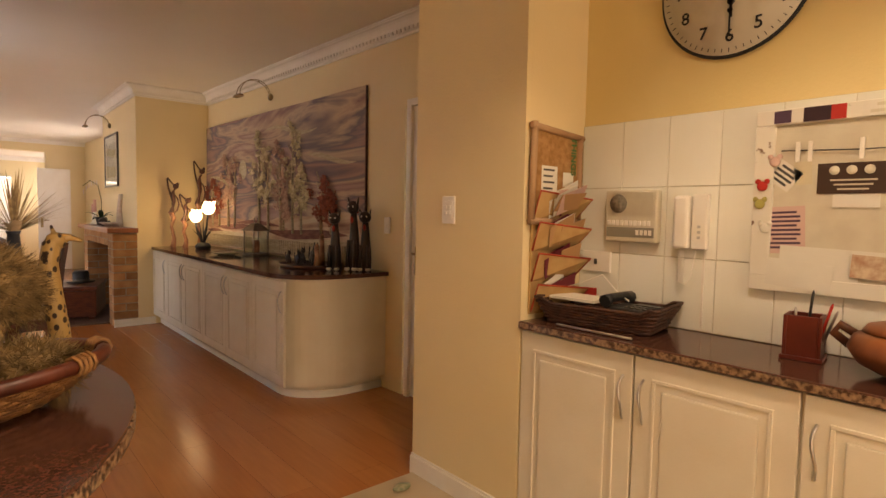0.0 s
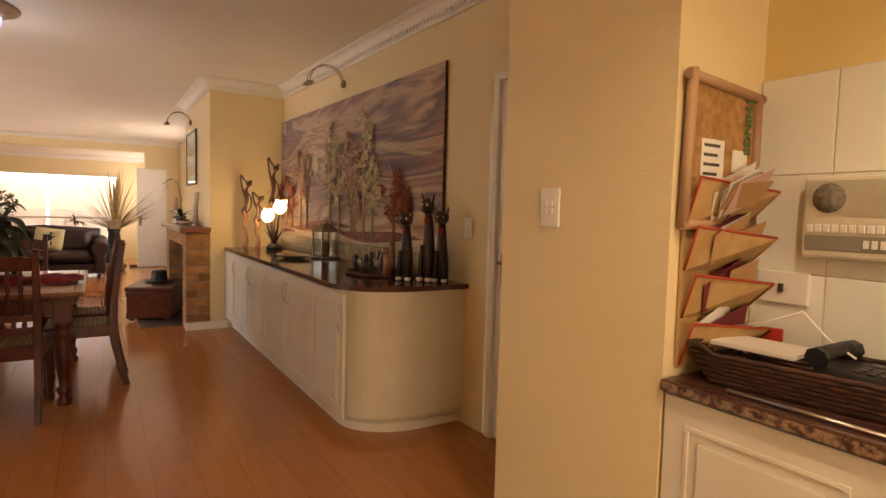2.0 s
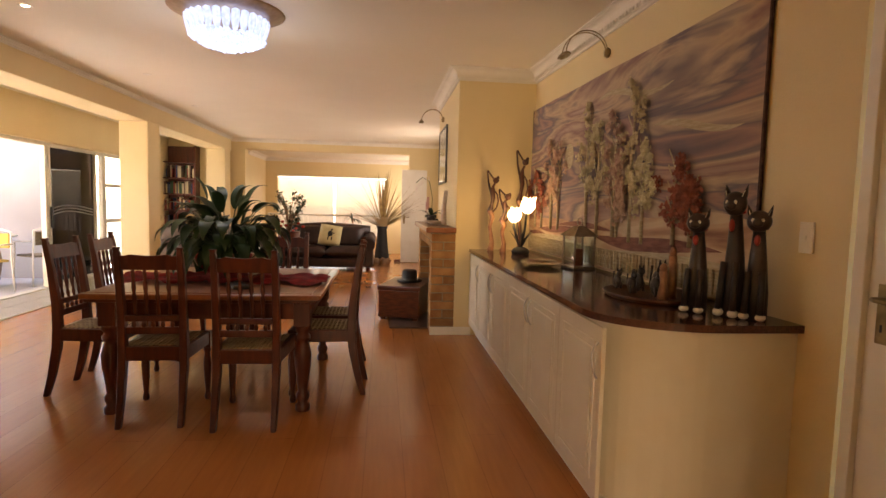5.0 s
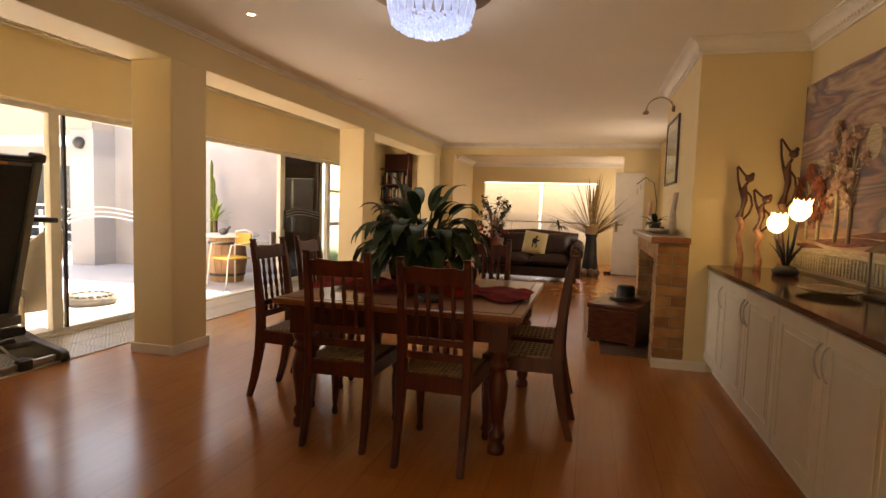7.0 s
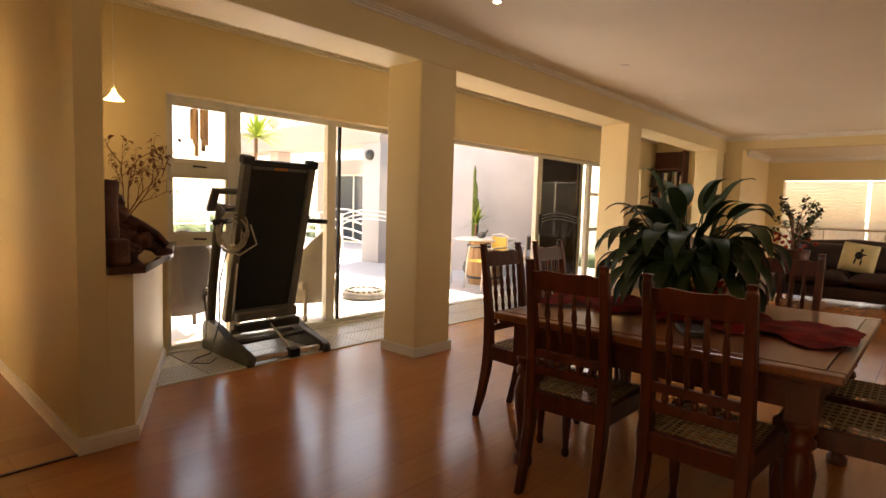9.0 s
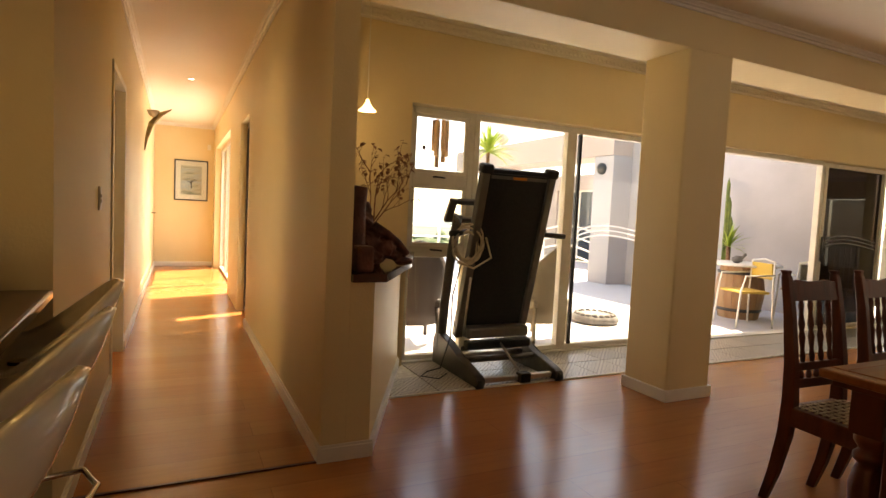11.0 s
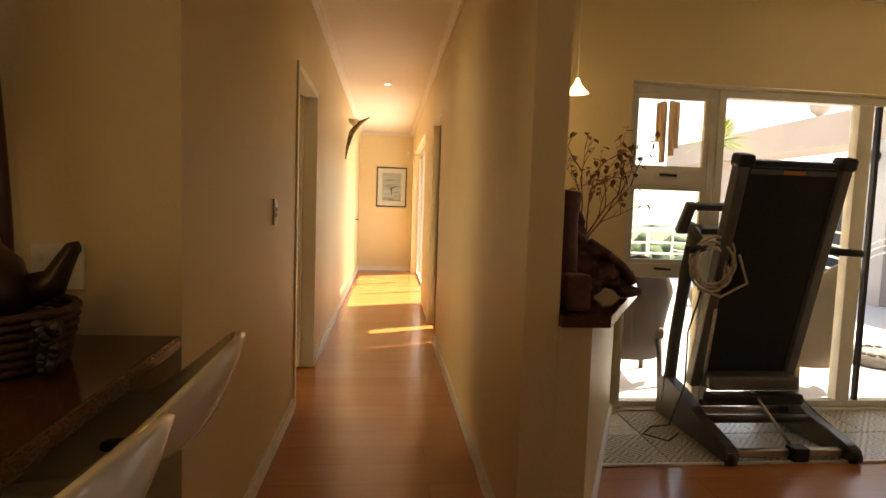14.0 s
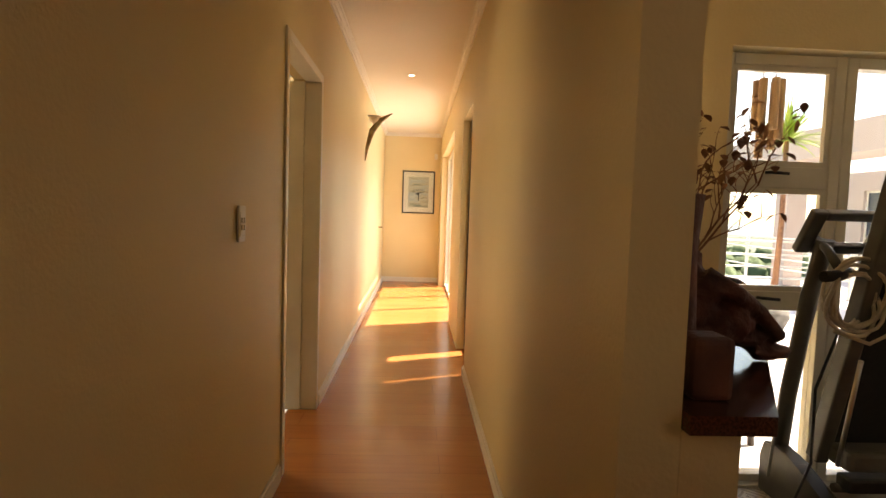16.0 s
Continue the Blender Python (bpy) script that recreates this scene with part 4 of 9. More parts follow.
# ---- tapestry and lamps over it ----
def painted(name, stops, scale, stretch, distortion=2.0, rough=0.9, tilt=0.0):
    m = bpy.data.materials.new(name)
    m.use_nodes = True
    t = m.node_tree
    n, l = t.nodes, t.links
    b = n["Principled BSDF"]
    b.inputs["Roughness"].default_value = rough
    tc, mp, tx, rp = (n.new(k) for k in ("ShaderNodeTexCoord", "ShaderNodeMapping", "ShaderNodeTexNoise", "ShaderNodeValToRGB"))
    mp.inputs["Scale"].default_value = stretch
    mp.inputs["Rotation"].default_value = (tilt, 0, 0)
    tx.inputs["Scale"].default_value, tx.inputs["Detail"].default_value, tx.inputs["Distortion"].default_value = scale, 5.0, distortion
    l.new(tc.outputs["Object"], mp.inputs[0])
    l.new(mp.outputs[0], tx.inputs["Vector"])
    l.new(tx.outputs["Fac"], rp.inputs[0])
    e = rp.color_ramp.elements
    e[0].position, e[0].color = stops[0][0], (*stops[0][1], 1)
    e[1].position, e[1].color = stops[-1][0], (*stops[-1][1], 1)
    for p, c in stops[1:-1]:
        q = e.new(p)
        q.color = (*c, 1)
    wv = n.new("ShaderNodeTexWave")
    wv.inputs["Scale"].default_value = 60
    l.new(tc.outputs["Object"], wv.inputs["Vector"])
    bp = n.new("ShaderNodeBump")
    bp.inputs["Strength"].default_value, bp.inputs["Distance"].default_value = 0.3, 0.002
    l.new(wv.outputs["Fac"], bp.inputs["Height"])
    l.new(bp.outputs[0], b.inputs["Normal"])
    l.new(rp.outputs[0], b.inputs["Base Color"])
    return m


sky_m = painted("woven_sky", [(0.26, (0.07, 0.08, 0.10)), (0.37, (0.19, 0.14, 0.16)), (0.43, (0.40, 0.25, 0.21)), (0.48, (0.18, 0.15, 0.17)), (0.53, (0.54, 0.40, 0.28)), (0.58, (0.29, 0.18, 0.17)), (0.63, (0.46, 0.33, 0.27)), (0.73, (0.62, 0.52, 0.36))], 1.25, (1, 0.42, 2.4), 0.9, tilt=radians(14))
land_m = painted("woven_land", [(0.3, (0.20, 0.08, 0.06)), (0.45, (0.48, 0.30, 0.20)), (0.55, (0.60, 0.46, 0.32)), (0.7, (0.52, 0.38, 0.27))], 1.6, (1, 0.6, 4.0), 1.0)
cream_cloth = mat("woven_cream", (0.55, 0.47, 0.33), 0.95, second=(0.42, 0.34, 0.22), scale=14, stretch=(1, 1, 8))
TP = Matrix.Translation((wx(5.6), 5.6, 0)) @ Matrix.Rotation(radians(2.1), 4, "Z")
tap = thing("tapestry", TP, "large woven landscape tapestry with appliqued trees above the sideboard", "tapestry")
TL, TZ0, TZ1 = 3.26, 0.89, 2.265
def cloth(name, y0, y1, z0f, z1f, off, material, ny=40, nz=10):
    bm = bm_new()
    for side in (0, 1):
        grid = []
        for j in range(nz + 1):
            row = []
            for i in range(ny + 1):
                y = y0 + (y1 - y0) * i / ny
                z = z0f(y) + (z1f(y) - z0f(y)) * j / nz
                x = -off - 0.006 - 0.006 * math.sin(y * 5.2) * math.sin(z * 3.1) - 0.004 * side
                row.append(bm.verts.new((x, y, z)))
            grid.append(row)
        for j in range(nz):
            for i in range(ny):
                f = bm.faces.new((grid[j][i], grid[j][i + 1], grid[j + 1][i + 1], grid[j + 1][i]))
                f.smooth = True
    return part(name, bm, material, tap)


hz = lambda y: 1.24 + 0.05 * math.sin(y * 2.0 + 0.5) + 0.02 * math.sin(y * 6)
cloth("woven_sky", 0, TL, lambda y: hz(y) - 0.03, lambda y: TZ1, 0.01, sky_m)
cloth("woven_land", 0, TL, lambda y: TZ0, hz, 0.014, land_m)
cloth("woven_fence_band", 0, TL, lambda y: 0.90, lambda y: 1.05 + 0.02 * math.sin(y * 3), 0.018, cream_cloth, nz=3)
bm = bm_new()
add_blob(bm, (-0.026, 2.22, 1.73), 0.005, 0.095, 0.105, 16, 10)
part("moon", bm, cream_cloth, tap, "pale woven moon")
for (yc, wc, zc) in ((2.75, 0.42, 1.63), (1.2, 0.5, 2.05), (0.5, 0.4, 1.75)):
    cloth("cloud_streak", yc - wc, yc + wc, lambda y, a=yc, w=wc, z=zc: z + 0.05 * math.sin((y - a) * 5) - 0.022 * (1 - ((y - a) / w) ** 2),
          lambda y, a=yc, w=wc, z=zc: z + 0.05 * math.sin((y - a) * 5) + 0.022 * (1 - ((y - a) / w) ** 2), 0.018, cream_cloth, 24, 2)
bm = bm_new()
for k in range(74):
    y = 0.03 + k * 0.0437
    add_tube(bm, [(-0.032, y, 0.905), (-0.034, y, 1.03)], 0.006, 5)
part("fence_stitches", bm, cream_cloth, tap)
dark_cloth = mat("woven_dark_red", (0.16, 0.06, 0.05), 0.95, second=(0.26, 0.12, 0.09), scale=10, stretch=(1, 1, 5))
for yc, wc, zc, hh in ((0.95, 0.75, 1.105, 0.045), (2.45, 0.5, 1.13, 0.03), (1.9, 0.55, 1.17, 0.022), (2.95, 0.28, 1.07, 0.03)):
    cloth("woven_hill", yc - wc, min(yc + wc, 3.25), lambda y, a=yc, w=wc, z=zc, h=hh: z - h * (1 - ((y - a) / w) ** 2) + 0.015 * math.sin(y * 4),
          lambda y, a=yc, w=wc, z=zc, h=hh: z + h * (1 - ((y - a) / w) ** 2) + 0.015 * math.sin(y * 4), 0.017, dark_cloth, 20, 2)
leaf_cols = {"pale": mat("felt_leaf_pale", (0.66, 0.56, 0.36), 0.95, second=(0.44, 0.36, 0.2), scale=24), "rust": mat("felt_leaf_rust", (0.32, 0.09, 0.05), 0.95, second=(0.2, 0.06, 0.04), scale=24),
             "pink": mat("felt_leaf_pink", (0.56, 0.38, 0.28), 0.95, second=(0.36, 0.2, 0.15), scale=24)}
def felt_tree(y, z0, z1, w, col, seed):
    rg = random.Random(seed)
    bm = bm_new()
    add_tube(bm, [(-0.03, y, z0), (-0.034, y + 0.01, (z0 + z1) / 2), (-0.03, y - 0.01, z1 - 0.1)], 0.01, 6, [0.013, 0.009, 0.004])
    for k in range(7):
        zz = z0 + (z1 - z0) * (0.3 + 0.09 * k)
        s = -1 if k % 2 else 1
        add_tube(bm, [(-0.03, y, zz), (-0.036, y + s * w * 0.45, zz + 0.12)], 0.004, 5)
    t_ = part("tree", bm, cream_cloth, tap, {"pale": "pale felt tree", "rust": "rust-red felt tree", "pink": "pinkish felt tree"}[col])
    bm = bm_new()
    clumps = []
    for k in range(15):
        u = (k + rg.random() * 0.6) / 15
        ww = w * (0.15 + 0.95 * math.sin(math.pi * min(1, (1 - u) * 0.85 + 0.06)))
        clumps.append((y + rg.uniform(-1, 1) * ww, z0 + (z1 - z0) * (0.34 + 0.64 * u), rg.uniform(0.028, 0.058) * (1.1 - 0.45 * u)))
    for k in range(460):
        cy, cz, cr = clumps[k % 15]
        yy, zz = rg.gauss(cy, cr * 0.62), rg.gauss(cz, cr * 0.55)
        r = 0.009 + rg.random() * 0.012
        a = rg.random() * 6.28
        c = Vector((-0.037 - rg.random() * 0.02, yy, zz))
        q = [c + Vector((rg.uniform(-0.008, 0.008), r * math.cos(a + t), r * 0.8 * math.sin(a + t))) for t in (0, 1.57, 3.14, 4.71)]
        vs = [bm.verts.new(v) for v in q]
        bm.faces.new(vs)
    part("leaves", bm, leaf_cols[col], t_)


for i, tr in enumerate([(3.05, 1.12, 1.66, 0.14, "rust"), (2.86, 1.12, 1.58, 0.1, "rust"), (2.6, 1.12, 1.93, 0.14, "pink"), (2.42, 1.12, 1.88, 0.13, "pink"), (1.82, 1.12, 2.12, 0.14, "pale"), (1.62, 1.1, 1.95, 0.12, "pale"),
                        (1.36, 1.12, 1.98, 0.12, "pink"), (1.12, 1.1, 2.14, 0.14, "pale"), (0.96, 1.1, 1.72, 0.12, "pale"), (1.3, 1.12, 1.5, 0.12, "pink"), (0.62, 1.12, 1.6, 0.13, "rust"), (0.46, 1.12, 1.45, 0.1, "rust")]):
    felt_tree(tr[0], tr[1], tr[2], tr[3] * 1.2, tr[4], i)
binding = mat("dark_binding", (0.12, 0.06, 0.05), 0.9, second=(0.04, 0.02, 0.02), scale=30)
for y0, y1 in ((-0.012, 0), (TL, TL + 0.012)):
    bm = bm_new()
    add_box(bm, -0.02, -0.006, y0, y1, TZ0, TZ1)
    part("dark_edging", bm, binding, tap)

def picture_light(m, reach, rise):
    """A wall rose with two thin rods that arch out to one long brass shade; x points into the wall."""
    pl = thing("picture_light", m, "thin curved brass picture light on the wall", "wall lamp")
    bm = bm_new()
    add_lathe(bm, [(0.0, 0.0), (0.03, 0.002), (0.036, 0.014), (0.026, 0.03), (0.0, 0.036)], 16, Matrix.Rotation(radians(-90), 4, "Y"))
    part("wall_rose", bm, M["brass"], pl)
    for s in (-1, 1):
        bm = bm_new()
        pts = [(-0.02 - (reach - 0.02) * (1 - math.cos(math.pi * i / 16)) / 2, s * (0.012 + 0.028 * i / 16), rise * math.sin(math.pi * i / 16) - 0.03 * i / 16) for i in range(17)]
        add_tube(bm, pts, 0.0035, 6)
        part("arm", bm, M["brass"], pl)
    bm = bm_new()
    n = 10
    rows = []
    for y, r in ((-0.085, 0.006), (-0.075, 0.022), (-0.04, 0.03), (0.0, 0.032), (0.04, 0.03), (0.075, 0.022), (0.085, 0.006)):
        rows.append([bm.verts.new((-reach + r * math.cos(math.pi * k / n), y, -0.045 + r * 0.8 * math.sin(math.pi * k / n))) for k in range(n + 1)])
    for p, q in zip(rows, rows[1:]):
        for k in range(n):
            bm.faces.new((p[k], p[k + 1], q[k + 1], q[k])).smooth = True
    sh_ = part("lamp_head", bm, M["brass"], pl)
    md = sh_.modifiers.new("thick", "SOLIDIFY")
    md.thickness = 0.003
    return pl


picture_light(Matrix.Translation((wx(7.2) - 0.001, 7.2, 2.40)) @ Matrix.Rotation(radians(2), 4, "Z"), 0.33, 0.15)
picture_light(T(2.358, 10.2, 2.35), 0.28, 0.13)
# framed picture on the chimney breast
def picture(m, w, h, label, art, frame_m, mat_w=0.07):
    p = thing("framed_picture", m, label, "picture")
    bm = bm_new()
    for a, b, c, d in ((-w / 2, w / 2, -h / 2, -h / 2 + 0.025), (-w / 2, w / 2, h / 2 - 0.025, h / 2), (-w / 2, -w / 2 + 0.025, -h / 2 + 0.025, h / 2 - 0.025), (w / 2 - 0.025, w / 2, -h / 2 + 0.025, h / 2 - 0.025)):
        add_bbox(bm, a, b, -0.022, -0.001, c, d, 0.003)
    part("frame", bm, frame_m, p)
    bm = bm_new()
    add_box(bm, -w / 2 + 0.025, w / 2 - 0.025, -0.012, -0.002, -h / 2 + 0.025, h / 2 - 0.025)
    part("mount", bm, M["white"], p)
    bm = bm_new()
    add_box(bm, -w / 2 + mat_w, w / 2 - mat_w, -0.0135, -0.0122, -h / 2 + mat_w, h / 2 - mat_w)
    part("artwork", bm, art, p)
    bm = bm_new()
    add_box(bm, -w / 2 + 0.025, w / 2 - 0.025, -0.0165, -0.0155, -h / 2 + 0.025, h / 2 - 0.025)
    part("pane", bm, M["glass"], p)
    return p


art1 = mat("faded_print", (0.35, 0.33, 0.28), 0.8, second=(0.62, 0.58, 0.5), scale=7, detail=6)
picture(Matrix.Translation((2.357, 10.14, 1.90)) @ RX, 0.80, 0.66, "framed print above the mantel shelf", art1, M["grey"], 0.12)
art2 = painted("watercolour_veld", [(0.3, (0.15, 0.22, 0.2)), (0.45, (0.55, 0.52, 0.42)), (0.6, (0.45, 0.52, 0.56)), (0.75, (0.7, 0.68, 0.6))], 2.2, (1, 1, 5), 0.4)
pc = picture(Matrix.Translation((-10.498, 4.98, 1.61)) @ Matrix.Rotation(radians(90), 4, "Z"), 0.58, 0.76, "framed watercolour of a bare tree in a wide white mount", art2, M["grey"], 0.11)
bm = bm_new()
add_tube(bm, [(0, -0.015, -0.15), (0.005, -0.015, -0.05), (0.0, -0.015, 0.0)], 0.008, 6, [0.01, 0.007, 0.003])
for k in range(9):
    a = radians(-70 + 17.5 * k)
    add_tube(bm, [(0, -0.015, -0.06 + 0.004 * k), (0.13 * math.sin(a), -0.015, 0.0 + 0.06 * math.cos(a))], 0.003, 5)
part("painted_tree", bm, M["black"], pc)

# ---- light switches ----
def switch(m, w, h, n, label):
    sw = thing("light_switch", m, label, "light switch")
    bm = bm_new()
    add_bbox(bm, -w / 2, w / 2, -0.01, -0.0005, -h / 2, h / 2, 0.003)
    part("plate", bm, M["white"], sw)
    bm = bm_new()
    add_bbox(bm, -w * 0.36, w * 0.36, -0.0115, -0.0095, -h * 0.33, h * 0.33, 0.001)
    part("centre_plate", bm, M["white"], sw)
    for i in range(n):
        x = (-0.012 if i % 2 else 0.012) if n > 1 else 0
        z = (0.013 if i < 2 else -0.013) if n > 1 else 0
        bm = bm_new()
        add_bbox(bm, x - 0.007, x + 0.007, -0.016, -0.011, z - 0.009, z + 0.009, 0.002)
        part("rocker", bm, M["white"], sw)
    return sw


switch(Matrix.Translation((2.599, 3.90, 1.325)) @ RX, 0.085, 0.125, 4, "white four-gang light switch on the pier")
switch(Matrix.Translation((wx(5.33) - 0.001, 5.33, 1.215)) @ RX, 0.07, 0.12, 1, "white single light switch beside the sideboard")
switch(Matrix.Translation((-2.45, 4.366, 1.2)) @ Matrix.Rotation(radians(180), 4, "Z"), 0.07, 0.125, 4, "white switch plate at the passage mouth")

# ---- things on the sideboard ----
ZS = 0.876
carved = mat("carved_dark_wood", (0.10, 0.035, 0.018), 0.35, second=(0.04, 0.015, 0.01), scale=9, bump=0.3, bump_scale=60)
carved_l = mat("carved_pale_wood", (0.42, 0.22, 0.12), 0.45, second=(0.22, 0.09, 0.05), scale=16, bump=0.4, bump_scale=80)


def figurine(m, h, label):
    """A slender carved standing figure with a raised arm; plain shape."""
    bm = bm_new()
    pts = [(0, 0, 0.0), (0.006, 0, 0.02), (0.012, 0, 0.12), (-0.006, 0, 0.3), (0.01, 0, 0.42), (-0.008, 0, 0.5), (0.004, 0, 0.58), (0.012, 0, 0.66), (0.004, 0, 0.75), (0.012, 0, 0.81), (0.024, 0, 0.84)]
    rad = [0.04, 0.036, 0.026, 0.022, 0.03, 0.036, 0.018, 0.026, 0.034, 0.013, 0.012]
    add_tube(bm, [(x * 1.6, y, z * h) for x, y, z in pts], 0.03, 10, rad, flat=0.8)
    add_blob(bm, (0.045, 0, 0.875 * h), 0.034, 0.024, 0.03)
    add_blob(bm, (0.066, 0, 0.905 * h), 0.016, 0.014, 0.02)
    add_tube(bm, [(-0.015, 0, 0.755 * h), (-0.04, 0, 0.86 * h), (-0.052, 0, 0.985 * h), (-0.046, 0, 0.995 * h), (-0.005, 0, 0.93 * h), (0.03, 0, 0.885 * h)], 0.008, 8, [0.012, 0.009, 0.008, 0.008, 0.008, 0.009])
    add_tube(bm, [(0.03, 0, 0.75 * h), (0.065, 0, 0.70 * h), (0.078, 0, 0.62 * h), (0.06, 0, 0.54 * h), (0.02, 0, 0.48 * h)], 0.008, 8)
    ob = single("carved_figure", bm, [carved, carved_l], label, "figurine", m)
    for p in ob.data.polygons:
        p.material_index = 1 if p.center.z < 0.48 * h else 0
    return ob


for x, y, h in ((2.68, 8.70, 0.78), (2.97, 8.72, 0.99), (2.78, 8.60, 0.60)):
    figurine(Matrix.Translation((x, y, ZS)) @ Matrix.Rotation(radians(-42), 4, "Z"), h, {0.78: "tall slender carved wooden figure with raised arm", 0.99: "tallest dark carved wooden figure with raised arm", 0.6: "short carved wooden figure with red cap"}[h])

shade_m = mat("frosted_tulip_glass", (0.85, 0.75, 0.5), 0.4, emit=(1.0, 0.80, 0.42), emit_strength=1.0)
fl = thing("flower_lamp", T(2.88, 8.28, ZS), "table lamp of two glowing tulip flowers on dark stems", "table lamp")
bm = bm_new()
add_lathe(bm, [(0.0, 0), (0.075, 0.0), (0.085, 0.03), (0.06, 0.06), (0.03, 0.07), (0, 0.072)], 14, sy=1.0)
part("base", bm, M["black"], fl)
for i, (dx, dy, z) in enumerate(((-0.04, 0.14, 0.30), (0.02, -0.10, 0.39))):
    bm = bm_new()
    add_tube(bm, [(0, 0, 0.05), (dx * 0.5, dy * 0.8, z * 0.55), (dx, dy, z)], 0.01, 8)
    part("stem", bm, M["black"], fl)
    bm = bm_new()
    add_lathe(bm, [(0.010, -0.015), (0.036, -0.005), (0.060, 0.03), (0.066, 0.06), (0.058, 0.09), (0.045, 0.112), (0.042, 0.118)], 18, T(dx, dy, z) @ Matrix.Rotation(radians(10), 4, "Y"))
    for q in range(5):
        add_tube(bm, [(dx + 0.02 + 0.046 * math.cos(q * 1.257), dy + 0.046 * math.sin(q * 1.257), z + 0.095), (dx + 0.022 + 0.05 * math.cos(q * 1.257), dy + 0.05 * math.sin(q * 1.257), z + 0.115), (dx + 0.026 + 0.06 * math.cos(q * 1.257), dy + 0.06 * math.sin(q * 1.257), z + 0.135)], 0.02, 6, [0.024, 0.016, 0.002], flat=0.35)
    sh = part("shade", bm, shade_m, fl, "glowing frosted glass tulip shade")
    sh.visible_shadow = True
    lamp("flower_lamp_light", "POINT", 0.25, T(2.88 + dx - 0.08, 8.28 + dy, ZS + z + 0.06), (1, 0.72, 0.36), soft=0.05)
for k in range(7):
    a = radians(k * 51)
    bm = bm_new()
    L = 0.18 + 0.05 * (k % 3)
    add_tube(bm, [(0, 0, 0.04), (0.05 * math.cos(a), 0.05 * math.sin(a), 0.04 + L * 0.6), (0.11 * math.cos(a), 0.11 * math.sin(a), 0.04 + L)], 0.012, 6, [0.006, 0.016, 0.002], flat=0.3)
    part("leaf", bm, M["black"], fl)
# lantern
ln = thing("lantern", Matrix.Translation((3.04, 7.22, ZS)) @ Matrix.Rotation(radians(12), 4, "Z"), "square pewter and glass lantern with a candle inside", "lantern")
pew = mat("pewter", (0.35, 0.3, 0.24), 0.35, 0.8, second=(0.25, 0.2, 0.15), scale=20)
bm = bm_new()
add_bbox(bm, -0.09, 0.09, -0.09, 0.09, 0, 0.02, 0.004)
part("base", bm, pew, ln)
for sx in (-1, 1):
    for sy in (-1, 1):
        bm = bm_new()
        add_bbox(bm, sx * 0.078 - 0.006, sx * 0.078 + 0.006, sy * 0.078 - 0.006, sy * 0.078 + 0.006, 0.02, 0.235, 0.002)
        part("corner_post", bm, pew, ln)
for a in range(4):
    bm = bm_new()
    add_box(bm, -0.07, 0.07, -0.08, -0.077, 0.022, 0.232, Matrix.Rotation(radians(90 * a), 4, "Z"))
    part("pane", bm, M["glass"], ln)
bm = bm_new()
vs = [bm.verts.new(v) for v in ((-0.1, -0.1, 0.235), (0.1, -0.1, 0.235), (0.1, 0.1, 0.235), (-0.1, 0.1, 0.235), (-0.03, -0.03, 0.305), (0.03, -0.03, 0.305), (0.03, 0.03, 0.305), (-0.03, 0.03, 0.305))]
for f in ((3, 2, 1, 0), (4, 5, 6, 7), (0, 1, 5, 4), (1, 2, 6, 5), (2, 3, 7, 6), (3, 0, 4, 7)):
    bm.faces.new([vs[k] for k in f])
part("roof", bm, pew, ln)
bm = bm_new()
add_tube(bm, [(0, 0.03 * math.cos(a), 0.335 + 0.03 * math.sin(a)) for a in np.linspace(0, 2 * math.pi, 15)], 0.004, 6)
part("ring", bm, pew, ln)
bm = bm_new()
add_lathe(bm, [(0, 0.02), (0.035, 0.02), (0.035, 0.14), (0.02, 0.142), (0, 0.138)], 14)
part("candle", bm, mat("red_wax", (0.2, 0.06, 0.03), 0.5, second=(0.15, 0.04, 0.02), scale=8), ln)
# glass platter
bm = bm_new()
add_lathe(bm, [(0.0, 0.0), (0.10, 0.0), (0.2, 0.025), (0.205, 0.03), (0.19, 0.028), (0.1, 0.006), (0, 0.005)], 30, sx=0.7)
single("glass_platter", bm, mat("green_glass", (0.5, 0.55, 0.4), 0.05, trans=0.85), "low wavy clear glass platter on the sideboard", "platter", T(2.80, 7.35, ZS))
